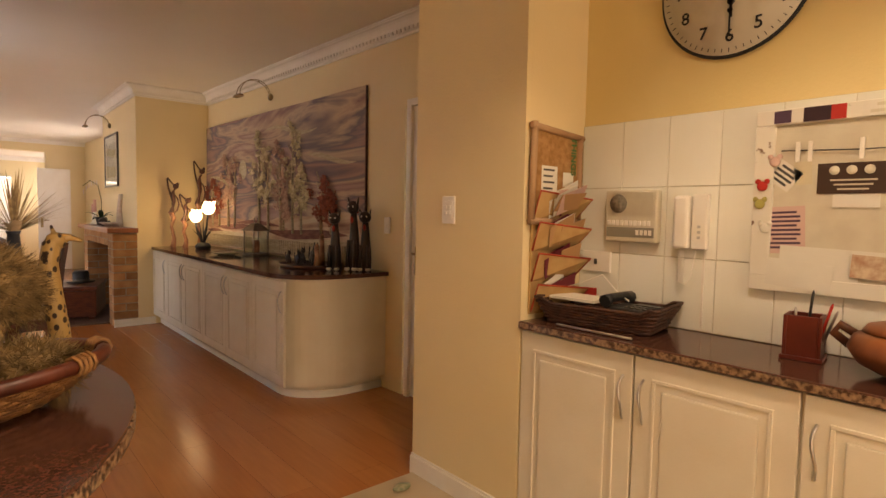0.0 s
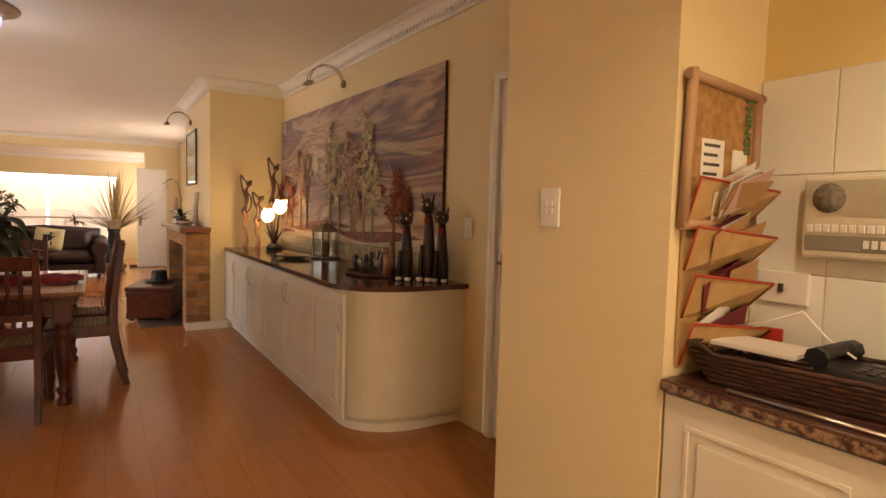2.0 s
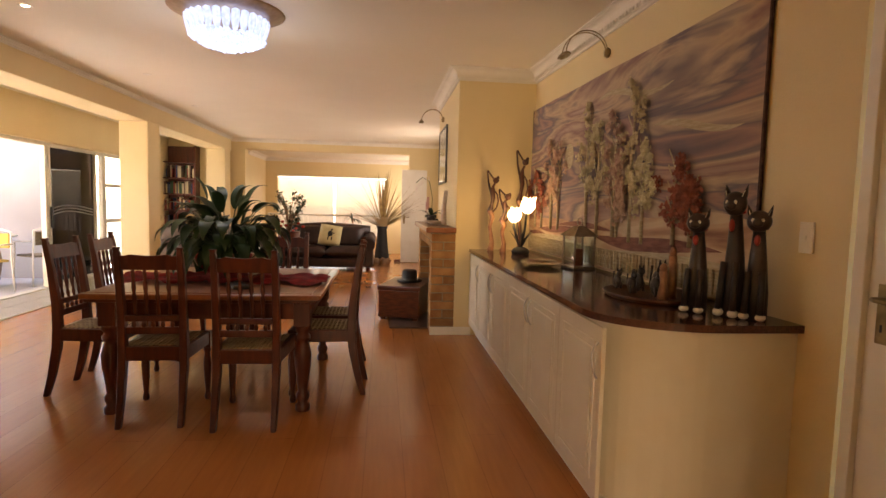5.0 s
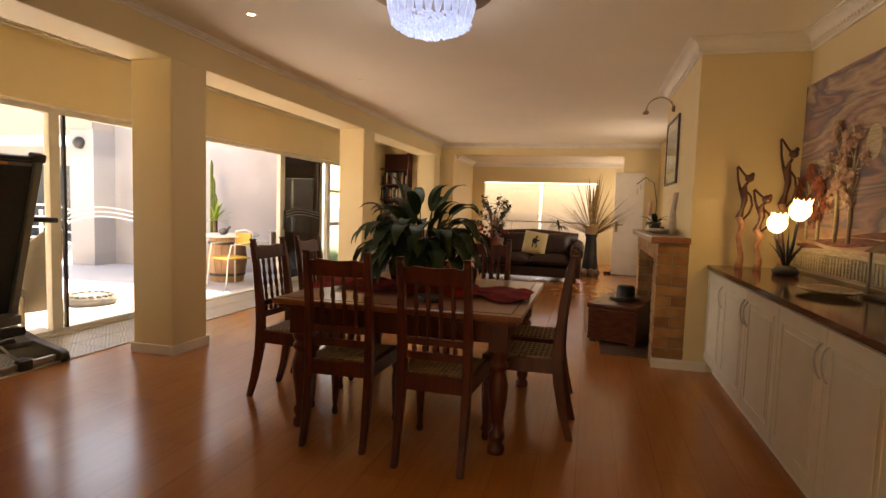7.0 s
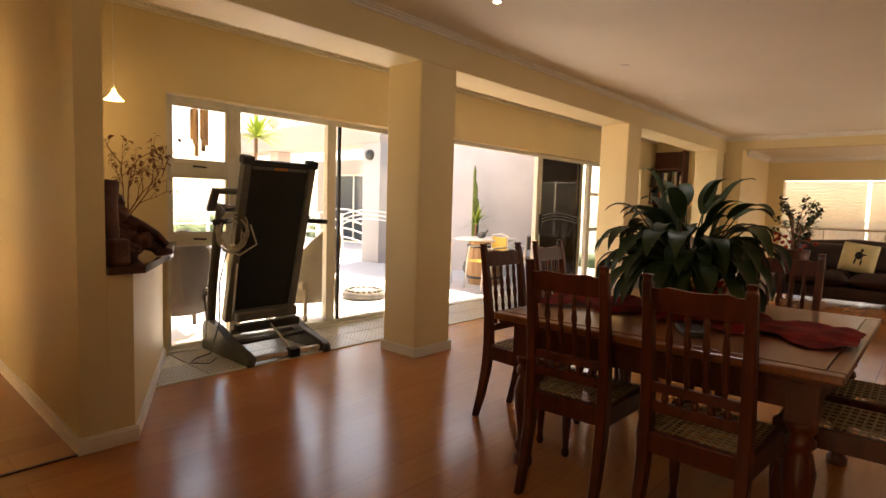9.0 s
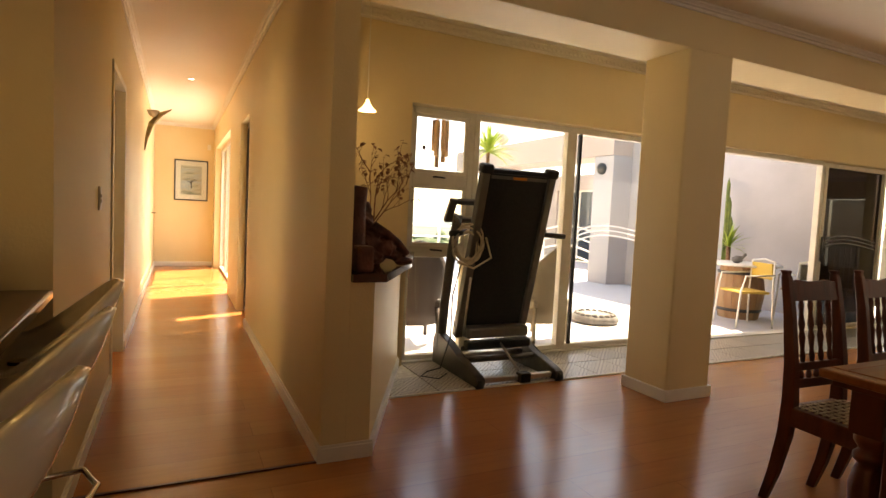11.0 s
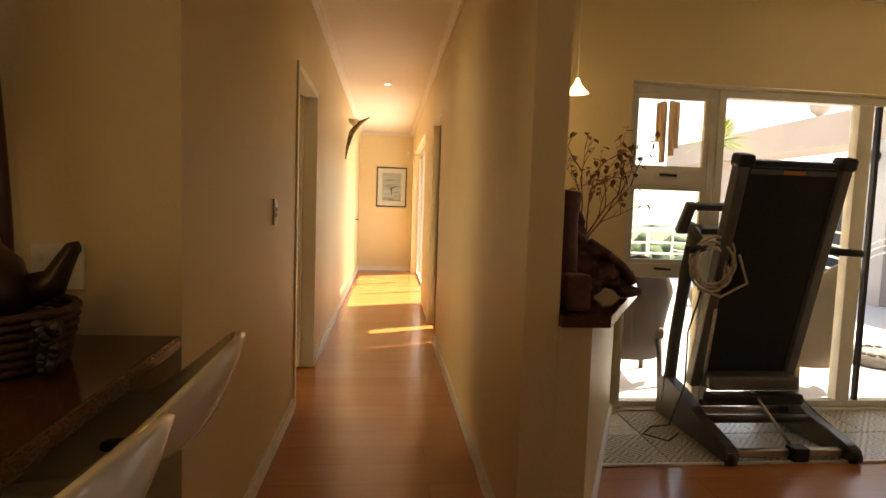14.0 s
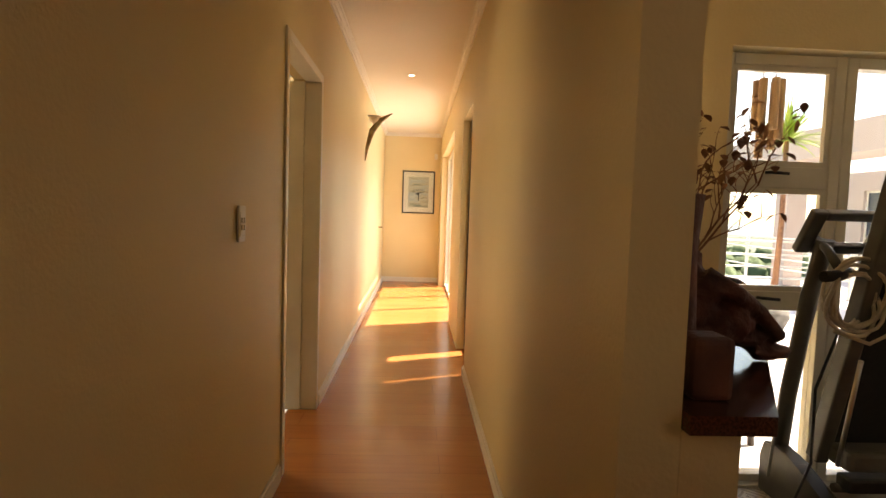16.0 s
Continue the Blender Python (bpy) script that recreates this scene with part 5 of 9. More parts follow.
# tray with small figures
tray = thing("round_tray", T(2.98, 5.98, ZS), "round dark wooden tray holding small carved animals", "tray")
bm = bm_new()
add_lathe(bm, [(0.0, 0.0), (0.22, 0.0), (0.235, 0.02), (0.225, 0.022), (0.21, 0.012), (0, 0.01)], 36, sy=1.2)
part("tray_dish", bm, carved, tray)
CATM = mat("black_painted_wood", (0.025, 0.02, 0.02), 0.3, second=(0.05, 0.03, 0.025), scale=12)
CATR = mat("red_paint", (0.35, 0.03, 0.02), 0.4)
def small_animal(m, h, dark, label):
    bm = bm_new()
    add_blob(bm, (0, 0, h * 0.3), h * 0.16, h * 0.28, h * 0.3)
    add_blob(bm, (0, -h * 0.2, h * 0.68), h * 0.12, h * 0.14, h * 0.14)
    add_tube(bm, [(0, -h * 0.05, h * 0.4), (0, -h * 0.18, h * 0.65)], h * 0.09, 8)
    for s in (-1, 1):
        add_tube(bm, [(s * h * 0.06, -h * 0.2, h * 0.76), (s * h * 0.08, -h * 0.2, h * 0.92)], h * 0.04, 6, [h * 0.05, h * 0.008])
        add_tube(bm, [(s * h * 0.1, -h * 0.16, h * 0.3), (s * h * 0.1, -h * 0.2, 0.0)], h * 0.05, 6)
    add_tube(bm, [(0, h * 0.22, h * 0.15), (0, h * 0.4, h * 0.3), (0, h * 0.35, h * 0.7)], h * 0.035, 6)
    return single("small_carving", bm, CATM if dark else carved_l, label, "figurine", m)


for x, y, h, dk in ((-0.1, 0.2, 0.12, 1), (-0.02, 0.12, 0.15, 1), (-0.09, 0.05, 0.13, 1), (0.04, 0.03, 0.19, 1), (-0.02, -0.07, 0.16, 1)):
    small_animal(T(2.98 + x, 5.98 + y, ZS + 0.013), h, dk, "small black carved animal on the tray")
for x, y, h in ((0.03, -0.12, 0.24), (-0.04, -0.17, 0.16)):
    bm = bm_new()
    add_tube(bm, [(0, 0, 0), (0.004, 0, h * 0.5), (0, 0, h * 0.85)], 0.02, 8, [0.026, 0.018, 0.02])
    add_blob(bm, (0, 0, h * 0.92), 0.018, 0.02, 0.026)
    single("small_carving", bm, carved_l, "small upright pale carved figure on the tray", "figurine", T(2.98 + x, 5.98 + y, ZS + 0.013))


def tall_cat(m, h):
    c = thing("wooden_cat", m, "tall black painted wooden cat with red collar", "figurine", "wooden cats on the sideboard")
    bm = bm_new()
    add_tube(bm, [(0, 0, 0), (0, 0.005, h * 0.25), (0, 0.0, h * 0.55), (0, -0.01, h * 0.8)], 0.05, 12, [0.046, 0.044, 0.032, 0.022])
    part("body", bm, CATM, c)
    bm = bm_new()
    add_blob(bm, (0, -0.024, h * 0.865), 0.046, 0.04, 0.042, 14, 10)
    add_blob(bm, (0, -0.058, h * 0.85), 0.022, 0.014, 0.016, 10, 7)
    for s in (-1, 1):
        add_tube(bm, [(s * 0.026, -0.02, h * 0.89), (s * 0.036, -0.018, h * 0.94), (s * 0.044, -0.016, h * 1.01)], 0.015, 6, [0.022, 0.018, 0.002], flat=0.5)
    part("head", bm, CATM, c)
    bm = bm_new()
    add_lathe(bm, [(0.028, h * 0.79), (0.032, h * 0.8), (0.03, h * 0.815)], 14)
    part("collar", bm, CATR, c)
    for s in (-1, 1):
        bm = bm_new()
        add_blob(bm, (s * 0.017, -0.058, h * 0.875), 0.007, 0.005, 0.008, 8, 6)
        part("eye", bm, M["white"], c, "small white painted eye")
        bm = bm_new()
        add_tube(bm, [(s * 0.028, -0.032, h * 0.90), (s * 0.039, -0.030, h * 0.965)], 0.009, 6, [0.012, 0.002], flat=0.3)
        part("ear_lining", bm, M["white"], c, "white painted ear lining")
    bm = bm_new()
    add_blob(bm, (0, -0.040, h * 0.70), 0.012, 0.010, h * 0.05, 10, 8)
    part("bib", bm, CATR, c, "red painted bib")
    for s in (-1, 1):
        bm = bm_new()
        add_blob(bm, (s * 0.03, -0.05, 0.014), 0.02, 0.028, 0.014)
        part("paw", bm, M["white"], c, "white painted paw")
        bm = bm_new()
        add_tube(bm, [(s * 0.025, -0.035, h * 0.42), (s * 0.03, -0.055, 0.02)], 0.013, 7)
        part("front_leg", bm, CATM, c)
    return c


cat0 = tall_cat(Matrix.Translation((2.98, 5.60, ZS)) @ Matrix.Rotation(radians(-50), 4, "Z"), 0.44)
for x, y, sc, dg in ((3.08, 5.50, 1.22, -60), (3.14, 5.44, 1.04, -45)):
    ob = copy_thing(cat0, Matrix.Translation((x, y, ZS)) @ Matrix.Rotation(radians(dg), 4, "Z") @ Matrix.Scale(sc, 4, (0, 0, 1)))

# ---- mantel things ----
ZM = 1.087
orchid = thing("orchid", T(2.22, 10.12, ZM), "white orchid arching from a dark pot on the mantel", "plant")
bm = bm_new()
add_lathe(bm, [(0, 0), (0.045, 0), (0.065, 0.09), (0.06, 0.1), (0.05, 0.09), (0, 0.085)], 14)
part("pot", bm, M["black"], orchid)
bm = bm_new()
add_tube(bm, [(0, 0, 0.08), (0.01, 0.02, 0.3), (-0.03, 0.0, 0.5), (-0.12, -0.05, 0.55), (-0.2, -0.08, 0.48)], 0.004, 6)
part("stem", bm, mat("stem_green", (0.07, 0.1, 0.03), 0.5, second=(0.05, 0.07, 0.02), scale=10), orchid)
petal = mat("white_petal", (0.8, 0.74, 0.68), 0.6, second=(0.75, 0.6, 0.6), scale=30)
for k in range(6):
    bm = bm_new()
    c = Vector((-0.04 - 0.03 * k, -0.01 * k, 0.53 - 0.012 * k * k * 0.4))
    for j in range(5):
        a = 2 * math.pi * j / 5
        add_blob(bm, c + Vector((0.0, 0.02 * math.cos(a), 0.02 * math.sin(a))), 0.004, 0.017, 0.017, 8, 5)
    part("flower", bm, petal, orchid)
leaf_dark = mat("dark_green_leaf", (0.014, 0.036, 0.012), 0.42, second=(0.026, 0.062, 0.02), scale=5, contrast=(0.35, 0.7))


def add_leaf(bm, base, d, length, width, droop=0.5, seg=7, up=Vector((0, 0, 1)), fold=0.25):
    """A pointed leaf that arches from base along d."""
    d = Vector(d).normalized()
    side = d.cross(up).normalized() if abs(d.dot(up)) < 0.98 else Vector((1, 0, 0))
    pts = []
    p = Vector(base)
    cur = d.copy()
    rows = []
    for i in range(seg + 1):
        u = i / seg
        w = width * math.sin(math.pi * (0.06 + 0.94 * u) ** 0.8) * 0.5 if i < seg else 0.0005
        nrm = side.cross(cur).normalized()
        rows.append([bm.verts.new(p - side * w + nrm * fold * w), bm.verts.new(p), bm.verts.new(p + side * w + nrm * fold * w)])
        p = p + cur * length / seg
        cur = (cur + Vector((0, 0, -1)) * droop / seg * (0.4 + 1.6 * u)).normalized()
    for a, b in zip(rows, rows[1:]):
        for k in (0, 1):
            f = bm.faces.new((a[k], a[k + 1], b[k + 1], b[k]))
            f.smooth = True


def leaves_part(parent, n, seed, rmin, rmax, lmin, lmax, w, material, z0=0.0, elev=(20, 80), droop=1.2, spread=0.03, name="leaf", stalk=0.0, single_parts=False, stalk_m=None):
    rg = random.Random(seed)
    bm = bm_new()
    for k in range(n):
        a = rg.random() * 2 * math.pi
        e = radians(rg.uniform(*elev))
        d = Vector((math.cos(a) * math.cos(e), math.sin(a) * math.cos(e), math.sin(e)))
        base = Vector((math.cos(a) * rg.uniform(0, spread), math.sin(a) * rg.uniform(0, spread), z0))
        st = stalk * rg.uniform(0.6, 1.2)
        tip = base + d * st
        L = rg.uniform(lmin, lmax)
        if single_parts:
            b2 = bm_new()
            if st:
                add_tube(b2, [base, base + d * st * 0.5 + Vector((0, 0, 0.02)), tip], 0.003, 5)
            add_leaf(b2, tip, d * 1.0 + Vector((0, 0, -0.25)), L, L * w, droop)
            part(name, b2, material, parent)
        else:
            if st:
                add_tube(bm, [base, tip], 0.003, 4)
            add_leaf(bm, tip, d, L, L * w, droop)
    if single_parts:
        bm.free()
        return None
    return part(name, bm, material, parent)


leaves_part(orchid, 6, 3, 0, 0, 0.14, 0.2, 0.3, leaf_dark, 0.09, (20, 60), 1.0, single_parts=True)
bm = bm_new()
add_blob(bm, (0, 0, 0.05), 0.055, 0.05, 0.05, 12, 8, rough=0.3)
add_blob(bm, (0.06, 0.03, 0.03), 0.035, 0.03, 0.03, 10, 6, rough=0.3)
single("dark_ornament", bm, CATM, "small dark carved ornament on the mantel shelf", "ornament", T(2.2, 9.86, ZM))
bm = bm_new()
add_lathe(bm, [(0, 0), (0.05, 0.0), (0.1, 0.03), (0.12, 0.045), (0.1, 0.04), (0.05, 0.012), (0, 0.01)], 20)
single("shell_dish", bm, mat("cream_ceramic", (0.6, 0.5, 0.38), 0.3, second=(0.5, 0.38, 0.28), scale=14), "small cream ceramic dish on the mantel", "dish", T(2.22, 9.55, ZM))
for y, h, lab in ((10.42, 0.32, "slim pale pink candlestick on the mantel"), (10.56, 0.26, "slim white candlestick on the mantel")):
    cs = thing("candlestick", T(2.2, y, ZM), lab, "candlestick")
    bm = bm_new()
    add_lathe(bm, [(0, 0), (0.04, 0.0), (0.03, 0.02), (0.012, 0.04), (0.018, h * 0.3), (0.01, h * 0.4), (0.025, h * 0.5), (0, h * 0.5)], 14)
    part("holder", bm, M["white"], cs)
    bm = bm_new()
    add_lathe(bm, [(0, h * 0.5), (0.018, h * 0.5), (0.018, h), (0, h)], 10)
    part("candle", bm, mat("pink_wax", (0.62, 0.35, 0.3), 0.5, second=(0.6, 0.3, 0.28), scale=5), cs)
for y in (9.42, 9.50):
    bm = bm_new()
    add_tube(bm, [(0, 0, 0), (0.0, 0.0, 0.2), (0.02, 0.01, 0.38)], 0.022, 8, [0.03, 0.02, 0.015])
    single("dried_stem_ornament", bm, mat("pale_dried", (0.6, 0.5, 0.4), 0.8, second=(0.5, 0.38, 0.3), scale=20), "slim pale dried flower ornament on the mantel", "ornament", T(2.3, y, ZM))

# ---- on the dining table ----
red_cloth = mat("red_chiffon", (0.30, 0.008, 0.008), 0.85, second=(0.13, 0.004, 0.006), scale=12, bump=0.4, bump_scale=30)
bm = bm_new()
NX, NY = 60, 16
rows = []
for j in range(NY + 1):
    row = []
    for i in range(NX + 1):
        x = -0.08 + 1.34 * i / NX
        v = -1 + 2 * j / NY
        wdt = 0.22 + 0.06 * math.sin(i * 0.5)
        y = 7.33 + v * wdt + 0.05 * math.sin(x * 3)
        z = 0.752 + 0.035 * abs(noise.noise(Vector((x * 7, y * 9, 0)))) + 0.05 * (1 - v * v) * (0.5 + 0.5 * noise.noise(Vector((x * 5, y * 5, 3))))
        row.append(bm.verts.new((x, y, z)))
    rows.append(row)
for j in range(NY):
    for i in range(NX):
        f = bm.faces.new((rows[j][i], rows[j][i + 1], rows[j + 1][i + 1], rows[j + 1][i]))
        f.smooth = True
single("table_runner", bm, red_cloth, "crumpled dark red sheer runner across the dining table", "table runner")
pot = thing("planter_bowl", T(0.52, 7.46, 0.76), "round silver bowl planter with a big peace lily", "plant")
bm = bm_new()
add_lathe(bm, [(0, 0), (0.09, 0), (0.10, 0.02), (0.19, 0.08), (0.235, 0.17), (0.24, 0.22), (0.225, 0.225), (0.215, 0.2), (0, 0.19)], 32)
part("bowl", bm, M["chrome"], pot, "mirror-polished silver bowl")
bm = bm_new()
add_lathe(bm, [(0, 0.17), (0.12, 0.205), (0.2, 0.2), (0.215, 0.195)], 20)
part("soil", bm, mat("potting_soil", (0.03, 0.02, 0.012), 0.95, second=(0.05, 0.03, 0.02), scale=60, bump=0.6, bump_scale=90), pot)
rg = random.Random(11)
for k in range(190):
    a = rg.random() * 2 * math.pi
    e = radians(rg.choice((rg.uniform(-20, 30), rg.uniform(0, 45), rg.uniform(30, 80))))
    d = Vector((math.cos(a) * math.cos(e), math.sin(a) * math.cos(e), math.sin(e)))
    st = rg.uniform(0.08, 0.28) * (1.15 if e > 0.9 else 1)
    base = Vector((math.cos(a) * 0.1 * rg.random(), math.sin(a) * 0.1 * rg.random(), 0.2))
    b2 = bm_new()
    tip = base + d * st + Vector((0, 0, 0.03))
    add_tube(b2, [base, base + d * st * 0.5 + Vector((0, 0, 0.03)), tip], 0.0035, 5)
    L = rg.uniform(0.16, 0.27)
    add_leaf(b2, tip, d + Vector((0, 0, -0.35)), L, L * 0.37, 3.0 if e < 0.9 else 1.9, 8)
    part("leaf", b2, leaf_dark, pot)
bm = bm_new()
add_bbox(bm, -0.05, 0.05, -0.09, 0.09, 0, 0.025, 0.008)
single("small_box", bm, M["grey"], "small dark flat box on the runner", "box", Matrix.Translation((0.72, 6.98, 0.749)) @ Matrix.Rotation(radians(30), 4, "Z"))

# ---- chandelier and downlights ----
crys = mat("crystal_lit", (0.8, 0.85, 1.0), 0.05, trans=0.3, emit=(0.42, 0.60, 1.0), emit_strength=0.09, second=(0.5, 0.6, 0.8), scale=30)
cd = thing("ceiling_light", T(0.50, 7.60, CEIL), "round crystal ceiling light with glowing faceted glass", "ceiling light")
bm = bm_new()
add_lathe(bm, [(0.0, -0.035), (0.24, -0.035), (0.33, -0.03), (0.375, -0.012), (0.40, -0.002), (0.0, 0.0)], 40)
part("ceiling_rose", bm, mat("gilt_plaster", (0.45, 0.30, 0.18), 0.4, second=(0.35, 0.22, 0.12), scale=20), cd)
rg = random.Random(5)
for k in range(28):
    a = 2 * math.pi * k / 28
    bm = bm_new()
    m_ = Matrix.Translation((0.27 * math.cos(a), 0.27 * math.sin(a), -0.12)) @ Matrix.Rotation(a, 4, "Z") @ Matrix.Rotation(radians(14), 4, "Y")
    add_lathe(bm, [(0.0, -0.09), (0.02, -0.065), (0.034, 0.0), (0.028, 0.06), (0.0, 0.07)], 6, m_, sx=0.35)
    part("crystal_leaf", bm, crys, cd)
bm = bm_new()
for k in range(420):
    rr = 0.26 * math.sqrt((k + 0.5) / 420)
    a = k * 2.39996
    dz = -0.185 - 0.075 * (1 - (rr / 0.26) ** 2)
    add_lathe(bm, [(0, -0.017), (0.014, 0), (0, 0.017)], 5, T(rr * math.cos(a), rr * math.sin(a), dz + rg.uniform(-0.01, 0.01)))
tagged(part("crystal_drops", bm, crys, cd), "cluster of small hanging crystal drops", kind="stuff")
lamp("chandelier_light", "POINT", 1.2, T(0.50, 7.60, 2.12), (0.78, 0.87, 1.0), soft=0.18)
DL = [(-0.93, 7.74), (-0.95, 9.85), (-1.1, 11.85), (-3.29, 4.87), (-6.3, 4.87)]
glow = mat("lamp_glow", (1, 0.95, 0.85), 0.4, emit=(1, 0.9, 0.7), emit_strength=4)
for x, y in DL:
    dl = thing("downlight", T(x, y, CEIL), "small round recessed ceiling downlight", "downlight", "recessed downlights")
    bm = bm_new()
    add_lathe(bm, [(0.028, -0.001), (0.03, -0.004), (0.042, -0.004), (0.045, -0.0005)], 20)
    part("trim_ring", bm, M["white"], dl)
    bm = bm_new()
    add_lathe(bm, [(0, -0.002), (0.027, -0.002), (0.027, -0.0005), (0, -0.0005)], 16)
    part("lens", bm, glow if y < 8 else M["white"], dl)

# ---- floor strip of tiles, ledge, bar ----
def patterned_tile():
    """Beige tile with a lattice of short parallel grooves that changes its direction from patch to patch."""
    m = mat("patterned_floor_tile", (0.42, 0.37, 0.28), 0.3)
    n, l = m.node_tree.nodes, m.node_tree.links
    tc, ck_, rp, mx, wa, wb, sel, hs, oi = (n.new("ShaderNode" + k) for k in ("TexCoord", "TexChecker", "MapRange", "Mix", "TexWave", "TexWave", "Mix", "HueSaturation", "ObjectInfo"))
    ck_.inputs["Scale"].default_value = 11.7
    ck_.inputs["Color1"].default_value, ck_.inputs["Color2"].default_value = (0, 0, 0, 1), (1, 1, 1, 1)
    for w, ang in ((wa, 45), (wb, -45)):
        mp = n.new("ShaderNodeMapping")
        mp.inputs["Rotation"].default_value = (0, 0, radians(ang))
        l.new(tc.outputs["Object"], mp.inputs[0])
        l.new(mp.outputs[0], w.inputs["Vector"])
        w.inputs["Scale"].default_value, w.inputs["Distortion"].default_value = 11.0, 0.6
    l.new(tc.outputs["Object"], ck_.inputs["Vector"])
    sel.data_type = "FLOAT"
    l.new(ck_.outputs["Fac"], sel.inputs[0])
    l.new(wa.outputs["Fac"], sel.inputs[2])
    l.new(wb.outputs["Fac"], sel.inputs[3])
    rp.inputs["From Min"].default_value, rp.inputs["From Max"].default_value = 0.2, 0.45
    l.new(sel.outputs[0], rp.inputs["Value"])
    mx.data_type = "RGBA"
    mx.inputs[6].default_value, mx.inputs[7].default_value = (0.20, 0.165, 0.115, 1), (0.44, 0.39, 0.30, 1)
    l.new(rp.outputs[0], mx.inputs[0])
    rv = n.new("ShaderNodeMapRange")
    rv.inputs["To Min"].default_value, rv.inputs["To Max"].default_value = 0.9, 1.08
    l.new(oi.outputs["Random"], rv.inputs["Value"])
    l.new(rv.outputs[0], hs.inputs["Value"])
    l.new(mx.outputs[2], hs.inputs["Color"])
    l.new(hs.outputs[0], n["Principled BSDF"].inputs["Base Color"])
    return m


tile_pat = patterned_tile()
strip = thing("tile_strip", T(0, 0, 0), "band of beige patterned floor tiles along the glazing", "floor tiles")
strip["kind"] = "structure"
bm = bm_new()
add_box(bm, -2.99, -2.29, 5.99, 15.3, 0.0005, 0.003)
part("grout_bed", bm, M["grout"], strip)
tb_ = bm_new()
add_bbox(tb_, 0, 0.342, 0, 0.342, 0.0, 0.0075, 0.0015)
tile_me = mesh_of("tile", tb_, tile_pat)
for i in range(2):
    for j in range(26):
        ob = new("tile", tile_me)
        ob.parent = strip
        ob.matrix_basis = T(-2.985 + i * 0.35, 6.36 + j * 0.345 - (0.0 if j else 0.0), 0.003)
ob = new("tile", tile_me)
ob.parent = strip
ob.matrix_basis = T(-2.635, 6.012, 0.003)
bm = bm_new()
add_box(bm, -2.29, -2.275, 5.99, 15.3, 0.0005, 0.011)
structure("floor_trim", bm, M["alu"], "pale trim strip between tiles and laminate", "trim")
bm = bm_new()
add_box(bm, -1.54, -1.525, 4.37, 5.36, 0.0005, 0.007)
structure("floor_trim", bm, M["chair"], "dark joint strip across the passage floor", "trim")
bm = bm_new()
add_box(bm, 0.95, 2.60, -1.6, 4.13, 0.0005, 0.006)
structure("kitchen_floor", bm, mat("kitchen_tile", (0.50, 0.40, 0.27), 0.3, second=(0.44, 0.34, 0.22), scale=3, space="World"), "beige kitchen floor tiles", "floor")
bm = bm_new()
add_prism(bm, [(-1.50, 5.492), (-1.50, 5.66), (-2.2, 6.08), (-2.98, 6.42), (-2.94, 5.492)], 0.862, 0.90)
single("ledge_slab", bm, M["granite"], "dark polished granite slab on the low angled wall", "ledge")

# seated carved sculpture on the ledge: plain shape
bm = bm_new()
for c, s in (((0, 0, 0.09), (0.13, 0.12, 0.09)), ((0.0, -0.04, 0.2), (0.1, 0.1, 0.1)), ((-0.03, -0.06, 0.34), (0.08, 0.08, 0.12)), ((-0.05, -0.06, 0.47), (0.065, 0.065, 0.07)),
             ((0.06, 0.09, 0.16), (0.09, 0.1, 0.08)), ((0.05, 0.2, 0.1), (0.06, 0.1, 0.05)), ((0.02, 0.0, 0.28), (0.1, 0.09, 0.06)), ((0.08, 0.27, 0.04), (0.06, 0.09, 0.035))):
    add_blob(bm, c, *s, 14, 10, rough=0.35, seed=c[2] * 9)
add_tube(bm, [(0.05, -0.02, 0.34), (0.12, 0.08, 0.27), (0.1, 0.2, 0.2), (0.12, 0.28, 0.1)], 0.03, 8, [0.04, 0.035, 0.03, 0.03])
sculpt_m = mat("terracotta_carving", (0.17, 0.06, 0.04), 0.6, second=(0.06, 0.025, 0.02), scale=7, bump=0.6, bump_scale=40)
scu = single("carved_sculpture", bm, sculpt_m, "dark reddish carved seated sculpture on the ledge", "sculpture", Matrix.Translation((-1.93, 5.72, 0.90)) @ Matrix.Rotation(radians(10), 4, "Z") @ Matrix.Scale(0.66, 4))
rm = scu.modifiers.new("fuse", "REMESH")
rm.mode, rm.voxel_size, rm.use_smooth_shade = "VOXEL", 0.01, True
bm = bm_new()
add_bbox(bm, -0.045, 0.045, -0.045, 0.045, 0, 0.13, 0.015)
single("clay_block", bm, sculpt_m, "small reddish clay block at the ledge corner", "ornament", T(-1.62, 5.575, 0.90))
bm = bm_new()
add_lathe(bm, [(0, 0), (0.05, 0), (0.058, 0.1), (0.05, 0.3), (0.06, 0.42), (0, 0.43)], 14)
single("clay_vase", bm, sculpt_m, "tall dark clay vase beside the sculpture", "vase", T(-1.78, 5.575, 0.901))
tw = thing("dried_branches", T(-2.2, 5.80, 0.90), "bare twisting twigs with dry leaves in a pot", "plant")
bm = bm_new()
add_lathe(bm, [(0, 0), (0.06, 0), (0.08, 0.12), (0.05, 0.2), (0.045, 0.2), (0, 0.18)], 14)
part("pot", bm, sculpt_m, tw)
twig_m = mat("twig_bark", (0.34, 0.17, 0.09), 0.8, second=(0.2, 0.09, 0.05), scale=30)
rg = random.Random(21)
